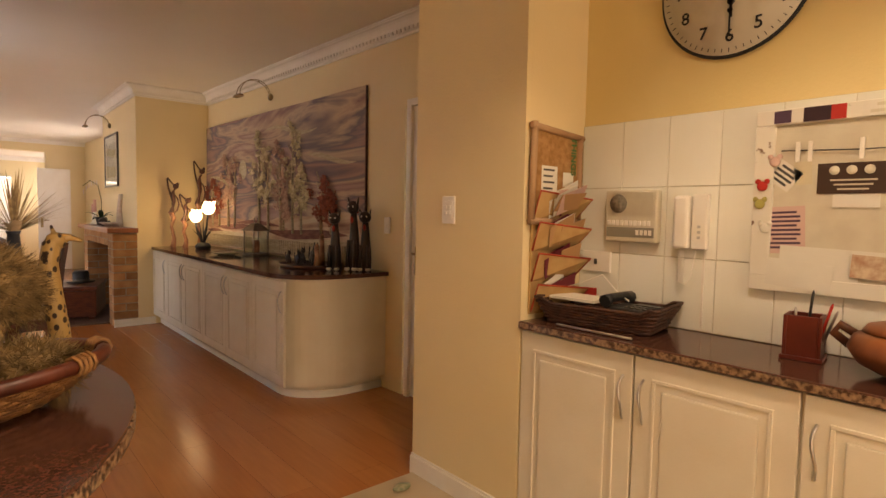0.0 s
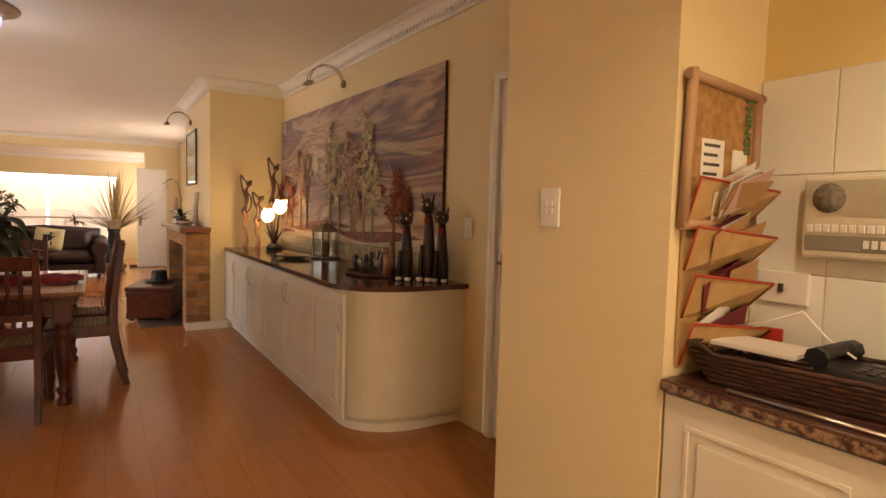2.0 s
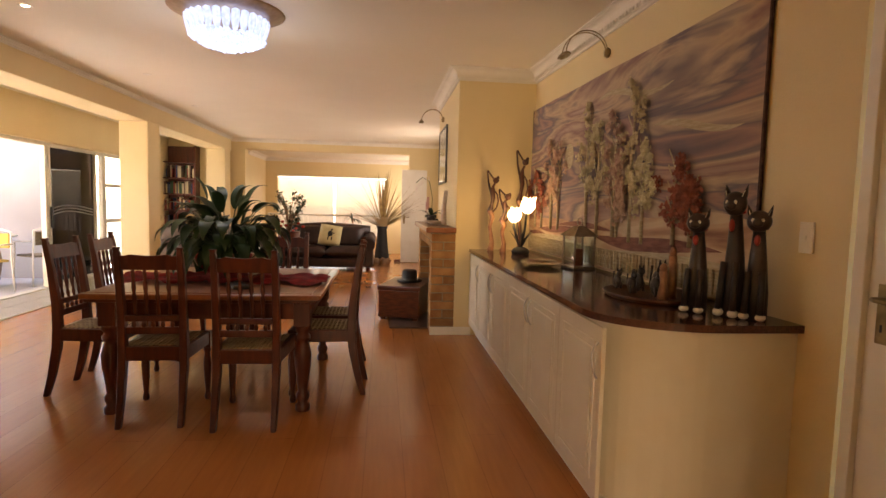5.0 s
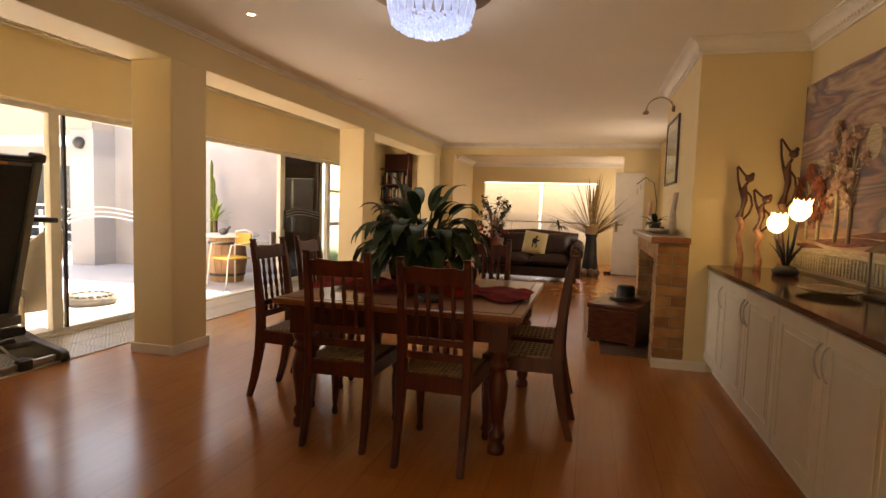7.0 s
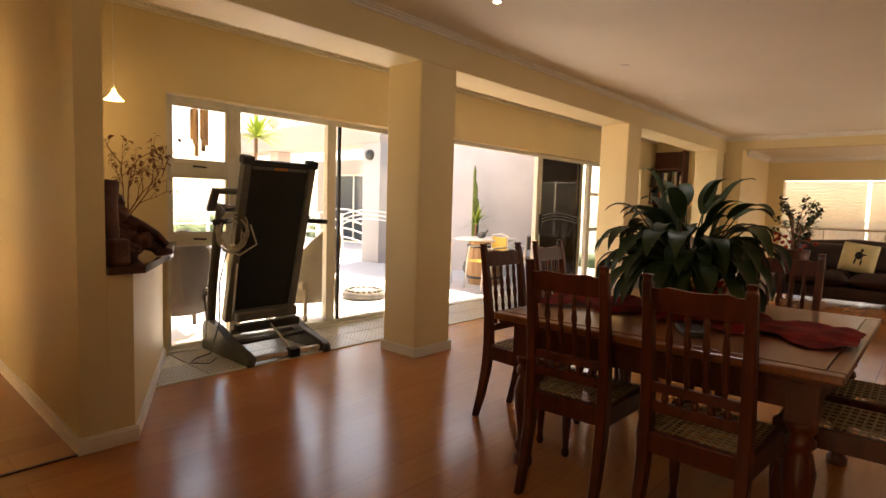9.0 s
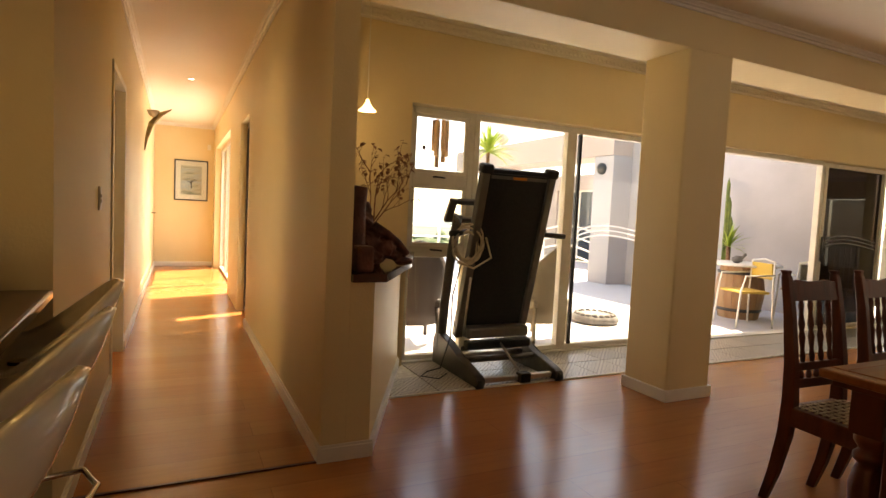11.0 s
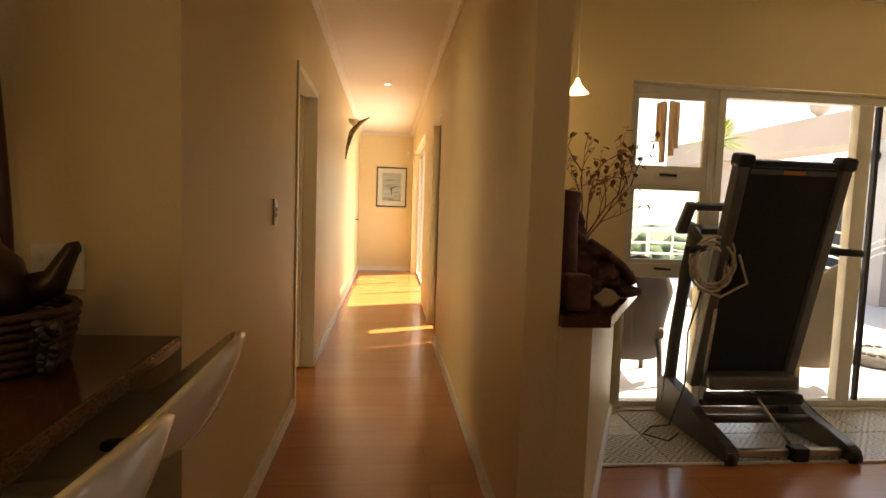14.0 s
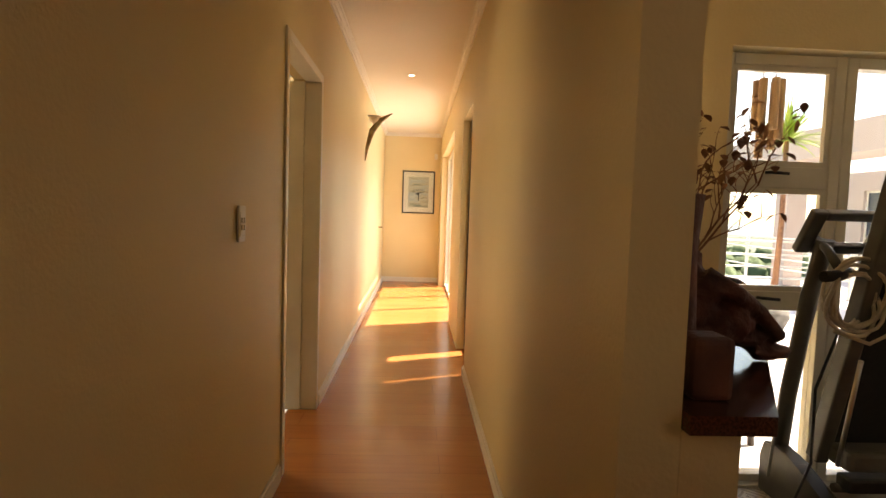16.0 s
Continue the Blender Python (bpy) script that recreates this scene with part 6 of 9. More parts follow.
def twig(p, d, L, r, depth):
    pts = [Vector(p)]
    d = Vector(d).normalized()
    for i in range(5):
        d = (d + Vector((rg.uniform(-1, 1), rg.uniform(-1, 1), rg.uniform(-0.5, 0.8))) * 0.32).normalized()
        pts.append(pts[-1] + d * L / 5)
    bm = bm_new()
    add_tube(bm, pts, r, 5, [r * (1 - 0.15 * i) for i in range(6)])
    br = part("twig", bm, twig_m, tw)
    if depth:
        for k in (2, 3, 4, 5):
            twig(pts[k], d + Vector((rg.uniform(-1, 1), rg.uniform(-1, 1), rg.uniform(-0.3, 0.6))), L * 0.5, r * 0.55, depth - 1)
    else:
        for k in range(2):
            b2 = bm_new()
            add_leaf(b2, pts[-1 - k], (rg.uniform(-1, 1), rg.uniform(-1, 1), rg.uniform(-1, 0.2)), 0.035, 0.024, 0.6, 3)
            part("dry_leaf", b2, twig_m, tw)


for k in range(4):
    twig((0, 0, 0.18), (rg.uniform(-0.3, 0.6), rg.uniform(0.1, 0.7), 1), 0.36, 0.006, 2)
pn = thing("pendant_lamp", T(-2.52, 5.85, CEIL), "small cream glass pendant lamp on a thin cord", "pendant lamp")
bm = bm_new()
add_tube(bm, [(0, 0, -0.001), (0, 0, -0.735)], 0.003, 6)
part("cord", bm, M["white"], pn)
bm = bm_new()
add_lathe(bm, [(0.009, -0.725), (0.014, -0.745), (0.034, -0.775), (0.06, -0.80), (0.056, -0.80), (0.03, -0.78)], 20)
part("shade", bm, mat("pendant_glass", (0.8, 0.7, 0.45), 0.3, emit=(1, 0.75, 0.35), emit_strength=1.2), pn, "glowing cream glass shade")
lamp("pendant_light", "POINT", 0.4, T(-2.52, 5.85, CEIL - 0.86), (1, 0.75, 0.42), soft=0.03)

# wooden wind chime outside the window
ch_ = thing("wind_chime", T(-3.35, 6.77, 2.10), "bamboo wind chime hanging outside the window", "wind chime")
bam = mat("bamboo", (0.45, 0.28, 0.15), 0.6, second=(0.34, 0.19, 0.1), scale=8, stretch=(1, 1, 0.2))
bm = bm_new()
add_lathe(bm, [(0, 0), (0.02, 0), (0.075, -0.03), (0.08, -0.045), (0, -0.05)], 18)
part("cap", bm, bam, ch_)
for k in range(6):
    a = k * math.pi / 3
    bm = bm_new()
    L = 0.26 + 0.045 * (k % 4)
    add_tube(bm, [(0.055 * math.cos(a), 0.055 * math.sin(a), -0.1), (0.055 * math.cos(a), 0.055 * math.sin(a), -0.1 - L)], 0.021, 8)
    add_tube(bm, [(0.055 * math.cos(a), 0.055 * math.sin(a), -0.04), (0.055 * math.cos(a), 0.055 * math.sin(a), -0.1)], 0.002, 4)
    part("bamboo_tube", bm, bam, ch_)
bm = bm_new()
add_tube(bm, [(0, 0, 0), (0, 0, 0.3)], 0.003, 5)
part("hanging_cord", bm, M["black"], ch_)
bm = bm_new()
add_tube(bm, [(0.0, 0, 0.295), (0.1, 0, 0.3), (0.205, 0, 0.3)], 0.006, 6)
part("bracket", bm, M["black"], ch_)

# bar
bar = thing("breakfast_bar", T(0, 0, 0), "breakfast bar base under the rounded granite top", "bar")
bm = bm_new()
arc = [(0.25 + 0.55 * math.cos(a), 3.5 + 0.55 * math.sin(a)) for a in np.linspace(-math.pi / 2, math.pi / 2, 20)]
add_prism(bm, arc + [(-1.245, 4.05), (-1.245, 2.95)], 0.0, 0.842)
part("base", bm, M["wall"], bar)
bm = bm_new()
add_bbox(bm, -1.243, -0.35, 4.051, 4.075, 0.0, 0.842, 0.003)
part("front_panel", bm, M["chair"], bar, "dark red-brown wooden front panel")
for x in (-1.2, -0.92, -0.64):
    bm = bm_new()
    add_bbox(bm, x, x + 0.25, 4.076, 4.086, 0.06, 0.80, 0.003)
    part("panel_frame", bm, M["chair"], bar)
    bm = bm_new()
    add_prism(bm, [(0.04, 0.05), (0.21, 0.05), (0.21, 0.6)] + [(0.125 + 0.085 * math.cos(t), 0.6 + 0.07 * math.sin(t)) for t in np.linspace(0.2, 2.94, 9)] + [(0.04, 0.6)], 0.0, 0.009, Matrix.Translation((x, 4.086, 0.06)) @ Matrix.Rotation(radians(90), 4, "X") @ Matrix.Scale(-1, 4, (0, 0, 1)))
    part("raised_panel", bm, M["chair"], bar)
bm = bm_new()
arc = [(0.25 + 0.95 * math.cos(a), 3.5 + 0.93 * math.sin(a)) for a in np.linspace(-math.pi / 2, math.pi / 2, 40)]
tmp = bmesh.new()
add_prism(tmp, arc + [(-1.247, 4.365), (-1.247, 2.57)], 0.845, 0.885)
bmesh.ops.bevel(tmp, geom=[e for e in tmp.edges if abs(e.verts[0].co.z - e.verts[1].co.z) < 1e-6], offset=0.012, segments=3, affect="EDGES", profile=0.5)
merge(bm, tmp)
bt_ = thing("bar_worktop", T(0, 0, 0), "polished brown granite bar top with a rounded end", "worktop")
part("slab", bm, M["granite"], bt_)
bm = bm_new()
n_ = 40
ring = [(0.25 + r * math.cos(a), 3.5 + (r - 0.02) * math.sin(a)) for r in (0.953, 0.94) for a in np.linspace(-math.pi / 2, math.pi / 2, n_)]
vs = [[bm.verts.new((x, y, z)) for x, y in ring] for z in (0.849, 0.876)]
for k in range(n_ - 1):
    bm.faces.new((vs[0][k], vs[0][k + 1], vs[1][k + 1], vs[1][k]))
    bm.faces.new((vs[0][n_ + k], vs[1][n_ + k], vs[1][n_ + k + 1], vs[0][n_ + k + 1]))
    bm.faces.new((vs[1][k], vs[1][k + 1], vs[1][n_ + k + 1], vs[1][n_ + k]))
    bm.faces.new((vs[0][k + 1], vs[0][k], vs[0][n_ + k], vs[0][n_ + k + 1]))
for k in (0, n_ - 1):
    bm.faces.new((vs[0][k], vs[1][k], vs[1][n_ + k], vs[0][n_ + k]))
part("chiselled_edge", bm, M["granite_l"], bt_, "rough speckled edge of the slab")


def bar_stool(m):
    st = thing("bar_stool", m, "white moulded bar stool on a chrome column pushed under the bar", "bar stool", "stools at the breakfast bar")
    bm = bm_new()
    add_lathe(bm, [(0, 0), (0.2, 0.0), (0.2, 0.008), (0.06, 0.025), (0.03, 0.05), (0, 0.05)], 32)
    part("base_plate", bm, M["chrome"], st)
    bm = bm_new()
    add_tube(bm, [(0, 0, 0.04), (0, 0, 0.72)], 0.025, 16)
    part("column", bm, M["chrome"], st)
    bm = bm_new()
    add_tube(bm, [(0.02, 0.0, 0.3), (0.12, 0.05, 0.3), (0.14, 0.16, 0.3), (0.0, 0.2, 0.3), (-0.14, 0.16, 0.3), (-0.12, 0.05, 0.3), (-0.02, 0.0, 0.3)], 0.010, 8)
    part("footrest", bm, M["chrome"], st)
    bm = bm_new()
    add_tube(bm, [(0, 0, 0.62), (0.1, 0, 0.61), (0.19, 0.03, 0.6)], 0.006, 6)
    part("lever", bm, M["chrome"], st)
    bm = bm_new()
    rings = []
    n, mm = 40, 9
    for j in range(mm):
        u = j / (mm - 1)
        ring = []
        for i in range(n):
            a = 2 * math.pi * i / n
            r = 0.03 + 0.20 * u ** 0.7
            back = max(0.0, math.sin(a)) ** 1.3
            z = 0.665 + (0.02 + 0.22 * back) * u ** 2.6 + 0.025 * u ** 3 * abs(math.cos(a))
            ring.append(bm.verts.new((r * 1.08 * math.cos(a), r * math.sin(a) + 0.02 * back * u, z + 0.045)))
        rings.append(ring)
    for a_, b_ in zip(rings, rings[1:]):
        for i in range(n):
            f = bm.faces.new((a_[i], a_[(i + 1) % n], b_[(i + 1) % n], b_[i]))
            f.smooth = True
    bm.faces.new(rings[0][::-1])
    se = part("seat_shell", bm, mat("white_gloss_shell", (0.78, 0.72, 0.58), 0.15, second=(0.74, 0.68, 0.54), scale=3, coat=0.6), st)
    md = se.modifiers.new("thick", "SOLIDIFY")
    md.thickness, md.offset = 0.018, -1
    return st


s0 = bar_stool(Matrix.Translation((0.05, 4.36, 0)) @ Matrix.Rotation(radians(-8), 4, "Z"))
for x, y, dg in ((-0.95, 4.33, 6), (-0.47, 4.35, -4), (0.48, 4.20, -35)):
    copy_thing(s0, Matrix.Translation((x, y, 0)) @ Matrix.Rotation(radians(dg), 4, "Z"))

# teapot in a grape basket, tall carved animal behind it
pot_m = mat("teapot_wood", (0.035, 0.013, 0.009), 0.35, second=(0.02, 0.009, 0.007), scale=6)
tp = thing("teapot", T(-0.95, 4.02, 0.955) @ Matrix.Diagonal((0.9, 0.9, 1.0, 1)), "big dark carved wooden teapot in the grape basket", "teapot")
bm = bm_new()
add_lathe(bm, [(0, 0), (0.09, 0), (0.135, 0.04), (0.15, 0.09), (0.13, 0.15), (0.09, 0.185), (0, 0.185)], 26)
part("body", bm, pot_m, tp)
bm = bm_new()
add_lathe(bm, [(0.0, 0.187), (0.092, 0.187), (0.088, 0.2), (0.05, 0.215), (0.018, 0.225), (0.02, 0.245), (0, 0.25)], 22)
part("lid", bm, pot_m, tp)
bm = bm_new()
add_tube(bm, [(-0.05, 0.12, 0.08), (-0.07, 0.18, 0.1), (-0.08, 0.195, 0.14), (-0.085, 0.215, 0.175), (-0.085, 0.228, 0.178)], 0.03, 10, [0.04, 0.034, 0.024, 0.018, 0.014])
part("spout", bm, pot_m, tp)
bm = bm_new()
add_tube(bm, [(0.02, -0.12, 0.05), (0.02, -0.2, 0.06), (0.02, -0.235, 0.12), (0.02, -0.2, 0.175), (0.02, -0.11, 0.16)], 0.017, 10)
part("handle", bm, pot_m, tp)
wick = mat("dark_wicker", (0.09, 0.035, 0.02), 0.6, second=(0.04, 0.018, 0.012), scale=30, bump=0.5, bump_scale=120)
wick_l = mat("natural_wicker", (0.34, 0.17, 0.06), 0.6, second=(0.18, 0.08, 0.03), scale=30, bump=0.5, bump_scale=120)


def wicker_bowl(name, m, a, b, h, material, label, rows=9, flare=1.25, strands=40):
    w = thing(name, m, label, "basket")
    bm = bm_new()
    add_lathe(bm, [(0, 0.003), (a * 0.97, 0.003), (a * 0.97, 0.01), (0, 0.01)], 30, sy=b / a)
    part("bottom", bm, material, w)
    for j in range(rows):
        u = j / (rows - 1)
        k = 1 + (flare - 1) * u ** 0.8
        bm = bm_new()
        pts = [(a * k * (1 + 0.012 * (1 if (i + j) % 2 else -1)) * math.cos(2 * math.pi * i / (2 * strands)), b * k * (1 + 0.012 * (1 if (i + j) % 2 else -1)) * math.sin(2 * math.pi * i / (2 * strands)), 0.012 + h * u) for i in range(2 * strands + 1)]
        add_tube(bm, pts, h / rows * 0.6, 5)
        part("woven_row", bm, material, w)
    return w


gb = wicker_bowl("grape_basket", T(-0.95, 4.0, 0.886), 0.17, 0.22, 0.11, wick, "dark wicker basket with glass grapes hanging on its side", 7, 1.1, 36)
gr_g = mat("green_grape_glass", (0.05, 0.22, 0.09), 0.15, coat=0.5, second=(0.08, 0.3, 0.14), scale=20)
gr_b = mat("black_grape_glass", (0.015, 0.012, 0.02), 0.15, coat=0.5)
rg = random.Random(3)
for (x, y), mt in (((0.185, 0.09), gr_g), ((0.20, -0.13), gr_b), ((0.08, 0.25), gr_b)):
    bn = new("grape_bunch")
    bn.parent = gb
    bn.matrix_basis = T(x, y, 0.0)
    for k in range(26):
        u = k / 26
        bm = bm_new()
        a = rg.random() * 6.28
        rr = 0.03 * (1 - u) * rg.random() + 0.006
        add_blob(bm, (0.012 + rr * math.cos(a) * 0.6, rr * math.sin(a) * 1.2, 0.11 - 0.095 * u), 0.011, 0.011, 0.012, 8, 6)
        part("grape", bm, mt, bn)
gir_m = mat("red_carved_wood", (0.08, 0.02, 0.014), 0.35, second=(0.03, 0.01, 0.008), scale=4, stretch=(6, 6, 1))
bm = bm_new()
add_tube(bm, [(0.0, 0.075, 0.0), (0.0, 0.072, 0.27), (0.0, 0.06, 0.45), (0.0, 0.04, 0.62), (0.0, 0.03, 0.78), (0.0, 0.02, 0.9)], 0.02, 12, [0.022, 0.021, 0.024, 0.031, 0.026, 0.036])
add_tube(bm, [(0.0, -0.125, 0.0), (0.0, -0.125, 0.14), (0.0, -0.11, 0.36), (0.0, -0.075, 0.56), (0.0, -0.05, 0.66), (0.0, 0.0, 0.84), (0.0, 0.015, 0.92)], 0.02, 12, [0.02, 0.021, 0.023, 0.03, 0.026, 0.03, 0.036])
add_tube(bm, [(0.0, 0.02, 0.86), (0.0, 0.01, 1.0), (0, -0.01, 1.25), (0.0, -0.02, 1.5), (0.05, -0.02, 1.58)], 0.05, 12, [0.05, 0.06, 0.045, 0.028, 0.018])
single("carved_giraffe", bm, gir_m, "tall red-brown carved long-legged animal behind the teapot", "sculpture", T(-1.18, 3.90, 0.886))
# plug socket above the bar
so = thing("wall_socket", Matrix.Translation((-1.249, 4.063, 1.062)) @ Matrix.Rotation(radians(90), 4, "Z"), "white three-pin wall socket above the bar", "socket")
bm = bm_new()
add_bbox(bm, -0.064, 0.064, -0.012, -0.001, -0.06, 0.06, 0.004)
part("plate", bm, M["white"], so)
for dx, dz, r in ((0, 0.018, 0.006), (-0.015, -0.008, 0.005), (0.015, -0.008, 0.005)):
    bm = bm_new()
    add_lathe(bm, [(0, -0.001), (r, -0.001), (r, 0.001), (0, 0.001)], 12, Matrix.Translation((dx, -0.0125, dz)) @ Matrix.Rotation(radians(90), 4, "X"))
    part("pin_hole", bm, M["black"], so)
bm = bm_new()
add_bbox(bm, -0.05, -0.035, -0.018, -0.012, 0.015, 0.035, 0.002)
part("rocker", bm, M["white"], so)
# pendants over the bar
cube_m = mat("bubble_glass_lit", (0.9, 0.8, 0.5), 0.2, emit=(1.0, 0.55, 0.13), emit_strength=0.3, second=(0.5, 0.3, 0.1), scale=90, bump=0.6, bump_scale=120)
for (x, y) in ((-0.50, 4.145),):
    bp_ = thing("bar_pendant", T(x, y, 1.40), "lit bubble-glass pendant with chrome cap over the bar", "pendant lamp")
    bm = bm_new()
    add_bbox(bm, -0.045, 0.045, -0.045, 0.045, 0.0, 0.155, 0.004)
    part("bubble_glass", bm, cube_m, bp_, "glowing bubbled glass block")
    bm = bm_new()
    add_bbox(bm, -0.048, 0.048, -0.048, 0.048, 0.156, 0.23, 0.003)
    part("cap", bm, M["chrome"], bp_)
    for a in range(4):
        bm = bm_new()
        add_box(bm, -0.067, 0.067, -0.070, -0.067, -0.01, 0.2, Matrix.Rotation(radians(90 * a), 4, "Z"))
        part("outer_glass", bm, M["glass"], bp_)
    bm = bm_new()
    add_tube(bm, [(0, 0, 0.23), (0, 0, CEIL - 1.40)], 0.003, 6)
    part("cord", bm, M["steel"], bp_)
    lamp("bar_pendant_light", "POINT", 0.2, T(x + 0.12, y + 0.05, 1.36), (1, 0.7, 0.3), soft=0.05)

BBX, BBY = 0.71, 3.44
# boat basket with straw animals on the bar end
bb = thing("boat_basket", Matrix.Translation((BBX, BBY, 0.886)) @ Matrix.Rotation(radians(-6), 4, "Z"), "shallow oval wicker basket with wooden rim on the bar", "basket")
for j in range(9):
    u = j / 8
    k = 0.72 + 0.28 * u ** 0.7
    bm = bm_new()
    pts = []
    for i in range(81):
        a = 2 * math.pi * i / 80
        w = 1 + 0.012 * (1 if (i + j) % 2 else -1)
        pts.append((0.42 * k * w * math.cos(a), 0.22 * k * w * math.sin(a), 0.012 + 0.058 * u + 0.022 * u * math.cos(a) ** 2))
    add_tube(bm, pts, 0.0085, 5)
    part("woven_row", bm, wick_l, bb)
bm = bm_new()
add_lathe(bm, [(0, 0.004), (0.3, 0.004), (0.3, 0.014), (0, 0.014)], 34, sy=0.52)
part("bottom", bm, wick_l, bb)
bm = bm_new()
pts = [(0.43 * math.cos(2 * math.pi * i / 60), 0.225 * math.sin(2 * math.pi * i / 60), 0.084 + 0.022 * math.cos(2 * math.pi * i / 60) ** 2) for i in range(61)]
add_tube(bm, pts, 0.016, 8)
part("rim", bm, M["chair"], bb, "dark wooden rim")
for i in (1, 7, 13, 19, 25, 31, 37, 43, 49, 55):
    p = Vector(pts[i])
    q = Vector(pts[i + 1])
    d = (q - p).normalized()
    bm = bm_new()
    for k in range(4):
        c = p + d * 0.012 * k
        nrm = Vector((-d.y, d.x, 0))
        add_tube(bm, [c + 0.02 * (math.cos(t) * nrm + math.sin(t) * Vector((0, 0, 1))) for t in np.linspace(0, 2 * math.pi, 9)], 0.004, 5)
    part("cane_binding", bm, wick_l, bb)


straw = mat("dry_straw", (0.34, 0.23, 0.10), 0.9, second=(0.10, 0.065, 0.03), scale=40)


def straw_animal(m, sx, sy, sz, zc, n, label, legs=True, neck=False):
    bm = bm_new()
    rg = random.Random(n)
    add_blob(bm, (0, 0, zc), sx, sy, sz, 14, 10)
    if legs:
        for x in (-sx * 0.6, sx * 0.6):
            for y in (-sy * 0.45, sy * 0.45):
                add_tube(bm, [(x, y, zc), (x * 1.05, y, 0.0)], 0.016, 7, [0.028, 0.014])
    for k in range(n):
        u, v = rg.random() * 2 * math.pi, math.acos(rg.uniform(-0.5, 1))
        c = Vector((sx * math.sin(v) * math.cos(u), sy * math.sin(v) * math.sin(u), zc + sz * math.cos(v)))
        d = (Vector((c.x / sx, c.y / sy, (c.z - zc) / sz)) + Vector((rg.uniform(-1, 1), rg.uniform(-1, 1), rg.uniform(-1, 0.6)))).normalized() * rg.uniform(0.02, 0.05)
        s = d.cross(Vector((0.3, 0.7, 0.2))).normalized() * 0.0016
        vs = [bm.verts.new(p) for p in (c - s, c + s, c + d)]
        bm.faces.new(vs)
    return single("straw_animal", bm, straw, label, "figurine", m)


straw_animal(T(BBX + 0.10, BBY + 0.04, 0.898), 0.22, 0.12, 0.115, 0.225, 6500, "shaggy straw animal figure standing in the basket")
straw_animal(Matrix.Translation((BBX + 0.28, BBY - 0.02, 0.905)), 0.10, 0.06, 0.06, 0.05, 2200, "small dark straw hedgehog in the basket", legs=False)
spot_m = mat("spotted_yellow_wood", (0.42, 0.27, 0.10), 0.4, second=(0.03, 0.015, 0.01), kind="voronoi", scale=42, contrast=(0.42, 0.34))
bm = bm_new()
add_tube(bm, [(0.03, 0, 0.0), (0.02, 0, 0.08), (0.0, 0, 0.18), (-0.01, 0, 0.27), (0.0, 0, 0.32), (0.02, 0, 0.345)], 0.04, 14, [0.034, 0.036, 0.036, 0.033, 0.032, 0.022])
add_blob(bm, (0.015, 0, 0.335), 0.036, 0.028, 0.026)
add_tube(bm, [(0.03, 0, 0.34), (0.06, 0, 0.345), (0.10, 0, 0.335)], 0.012, 8, [0.018, 0.010, 0.005])
add_tube(bm, [(0.01, 0, 0.355), (0.0, 0, 0.38)], 0.007, 6, [0.010, 0.004])
single("spotted_bird", bm, spot_m, "spotted yellow carved wooden bird on the bar", "figurine", Matrix.Translation((1.09, 3.84, 0.886)) @ Matrix.Diagonal((0.72, 0.72, 0.97, 1)))
bm = bm_new()
add_blob(bm, (0, 0, 0.012), 0.05, 0.03, 0.013, 14, 8, rough=0.15)
single("painted_stone", bm, mat("painted_pebble", (0.4, 0.38, 0.26), 0.5, second=(0.15, 0.18, 0.1), scale=40), "small painted pebble door stop on the floor", "ornament", T(2.44, 4.02, 0.007))

# ---- kitchen wall ----
kc = thing("kitchen_cupboards", T(0, 0, 0), "cream kitchen base cupboards with panelled doors", "kitchen cupboard")
bm = bm_new()
add_box(bm, 2.62, 2.992, -1.0, 3.452, 0.09, 0.848)
part("body", bm, M["cream"], kc)
bm = bm_new()
add_box(bm, 2.68, 2.992, -1.0, 3.452, 0.0, 0.09)
part("plinth", bm, M["cream"], kc)
for i, (a, b, sd) in enumerate(((3.45, 2.955, 1), (2.95, 2.46, -1), (2.455, 1.97, -1), (1.965, 1.48, 1), (1.475, 0.99, -1), (0.985, 0.5, 1))):
    cab_door(kc, Matrix.Translation((2.62, a, 0.095)) @ RX, a - b, 0.75, M["cream"], sd, 0.60)
bm = bm_new()
add_bbox(bm, 2.585, 2.994, -1.0, 3.454, 0.852, 0.884, 0.006)
kw_ = thing("kitchen_worktop", T(0, 0, 0), "polished brown granite kitchen worktop", "worktop")
part("slab", bm, M["granite"], kw_)
bm = bm_new()
add_box(bm, 2.5815, 2.586, -0.99, 3.45, 0.857, 0.879)
part("chiselled_edge", bm, M["granite_l"], kw_, "rough speckled front edge of the slab")
ZK = 0.885
wt_ = thing("wall_tiling", T(0, 0, 0), "large white glazed wall tiles over the worktop", "wall tiles")
wt_["kind"] = "structure"
bm = bm_new()
add_box(bm, 2.988, 2.9945, -0.5, 3.456, ZK, 1.70)
part("grout_bed", bm, M["grout"], wt_)
tb_ = bm_new()
add_bbox(tb_, 0, 0.007, 0, 0.194, 0, 0.268, 0.0015)
tm_ = mesh_of("wall_tile", tb_, M["tile"])
for j in range(3):
    for i in range(19):
        ob = new("wall_tile", tm_)
        ob.parent = wt_
        ob.matrix_basis = T(2.983, 3.455 - 0.197 * (i + 1) + (0.0), ZK + 0.002 + 0.2715 * j)

plast = mat("aged_white_plastic", (0.62, 0.57, 0.44), 0.35, second=(0.57, 0.51, 0.39), scale=14)
XK = 2.982


def KW(y, z):
    """On the kitchen wall, x across to the south and z up, facing into the room."""
    return Matrix.Translation((XK, y, z)) @ RX


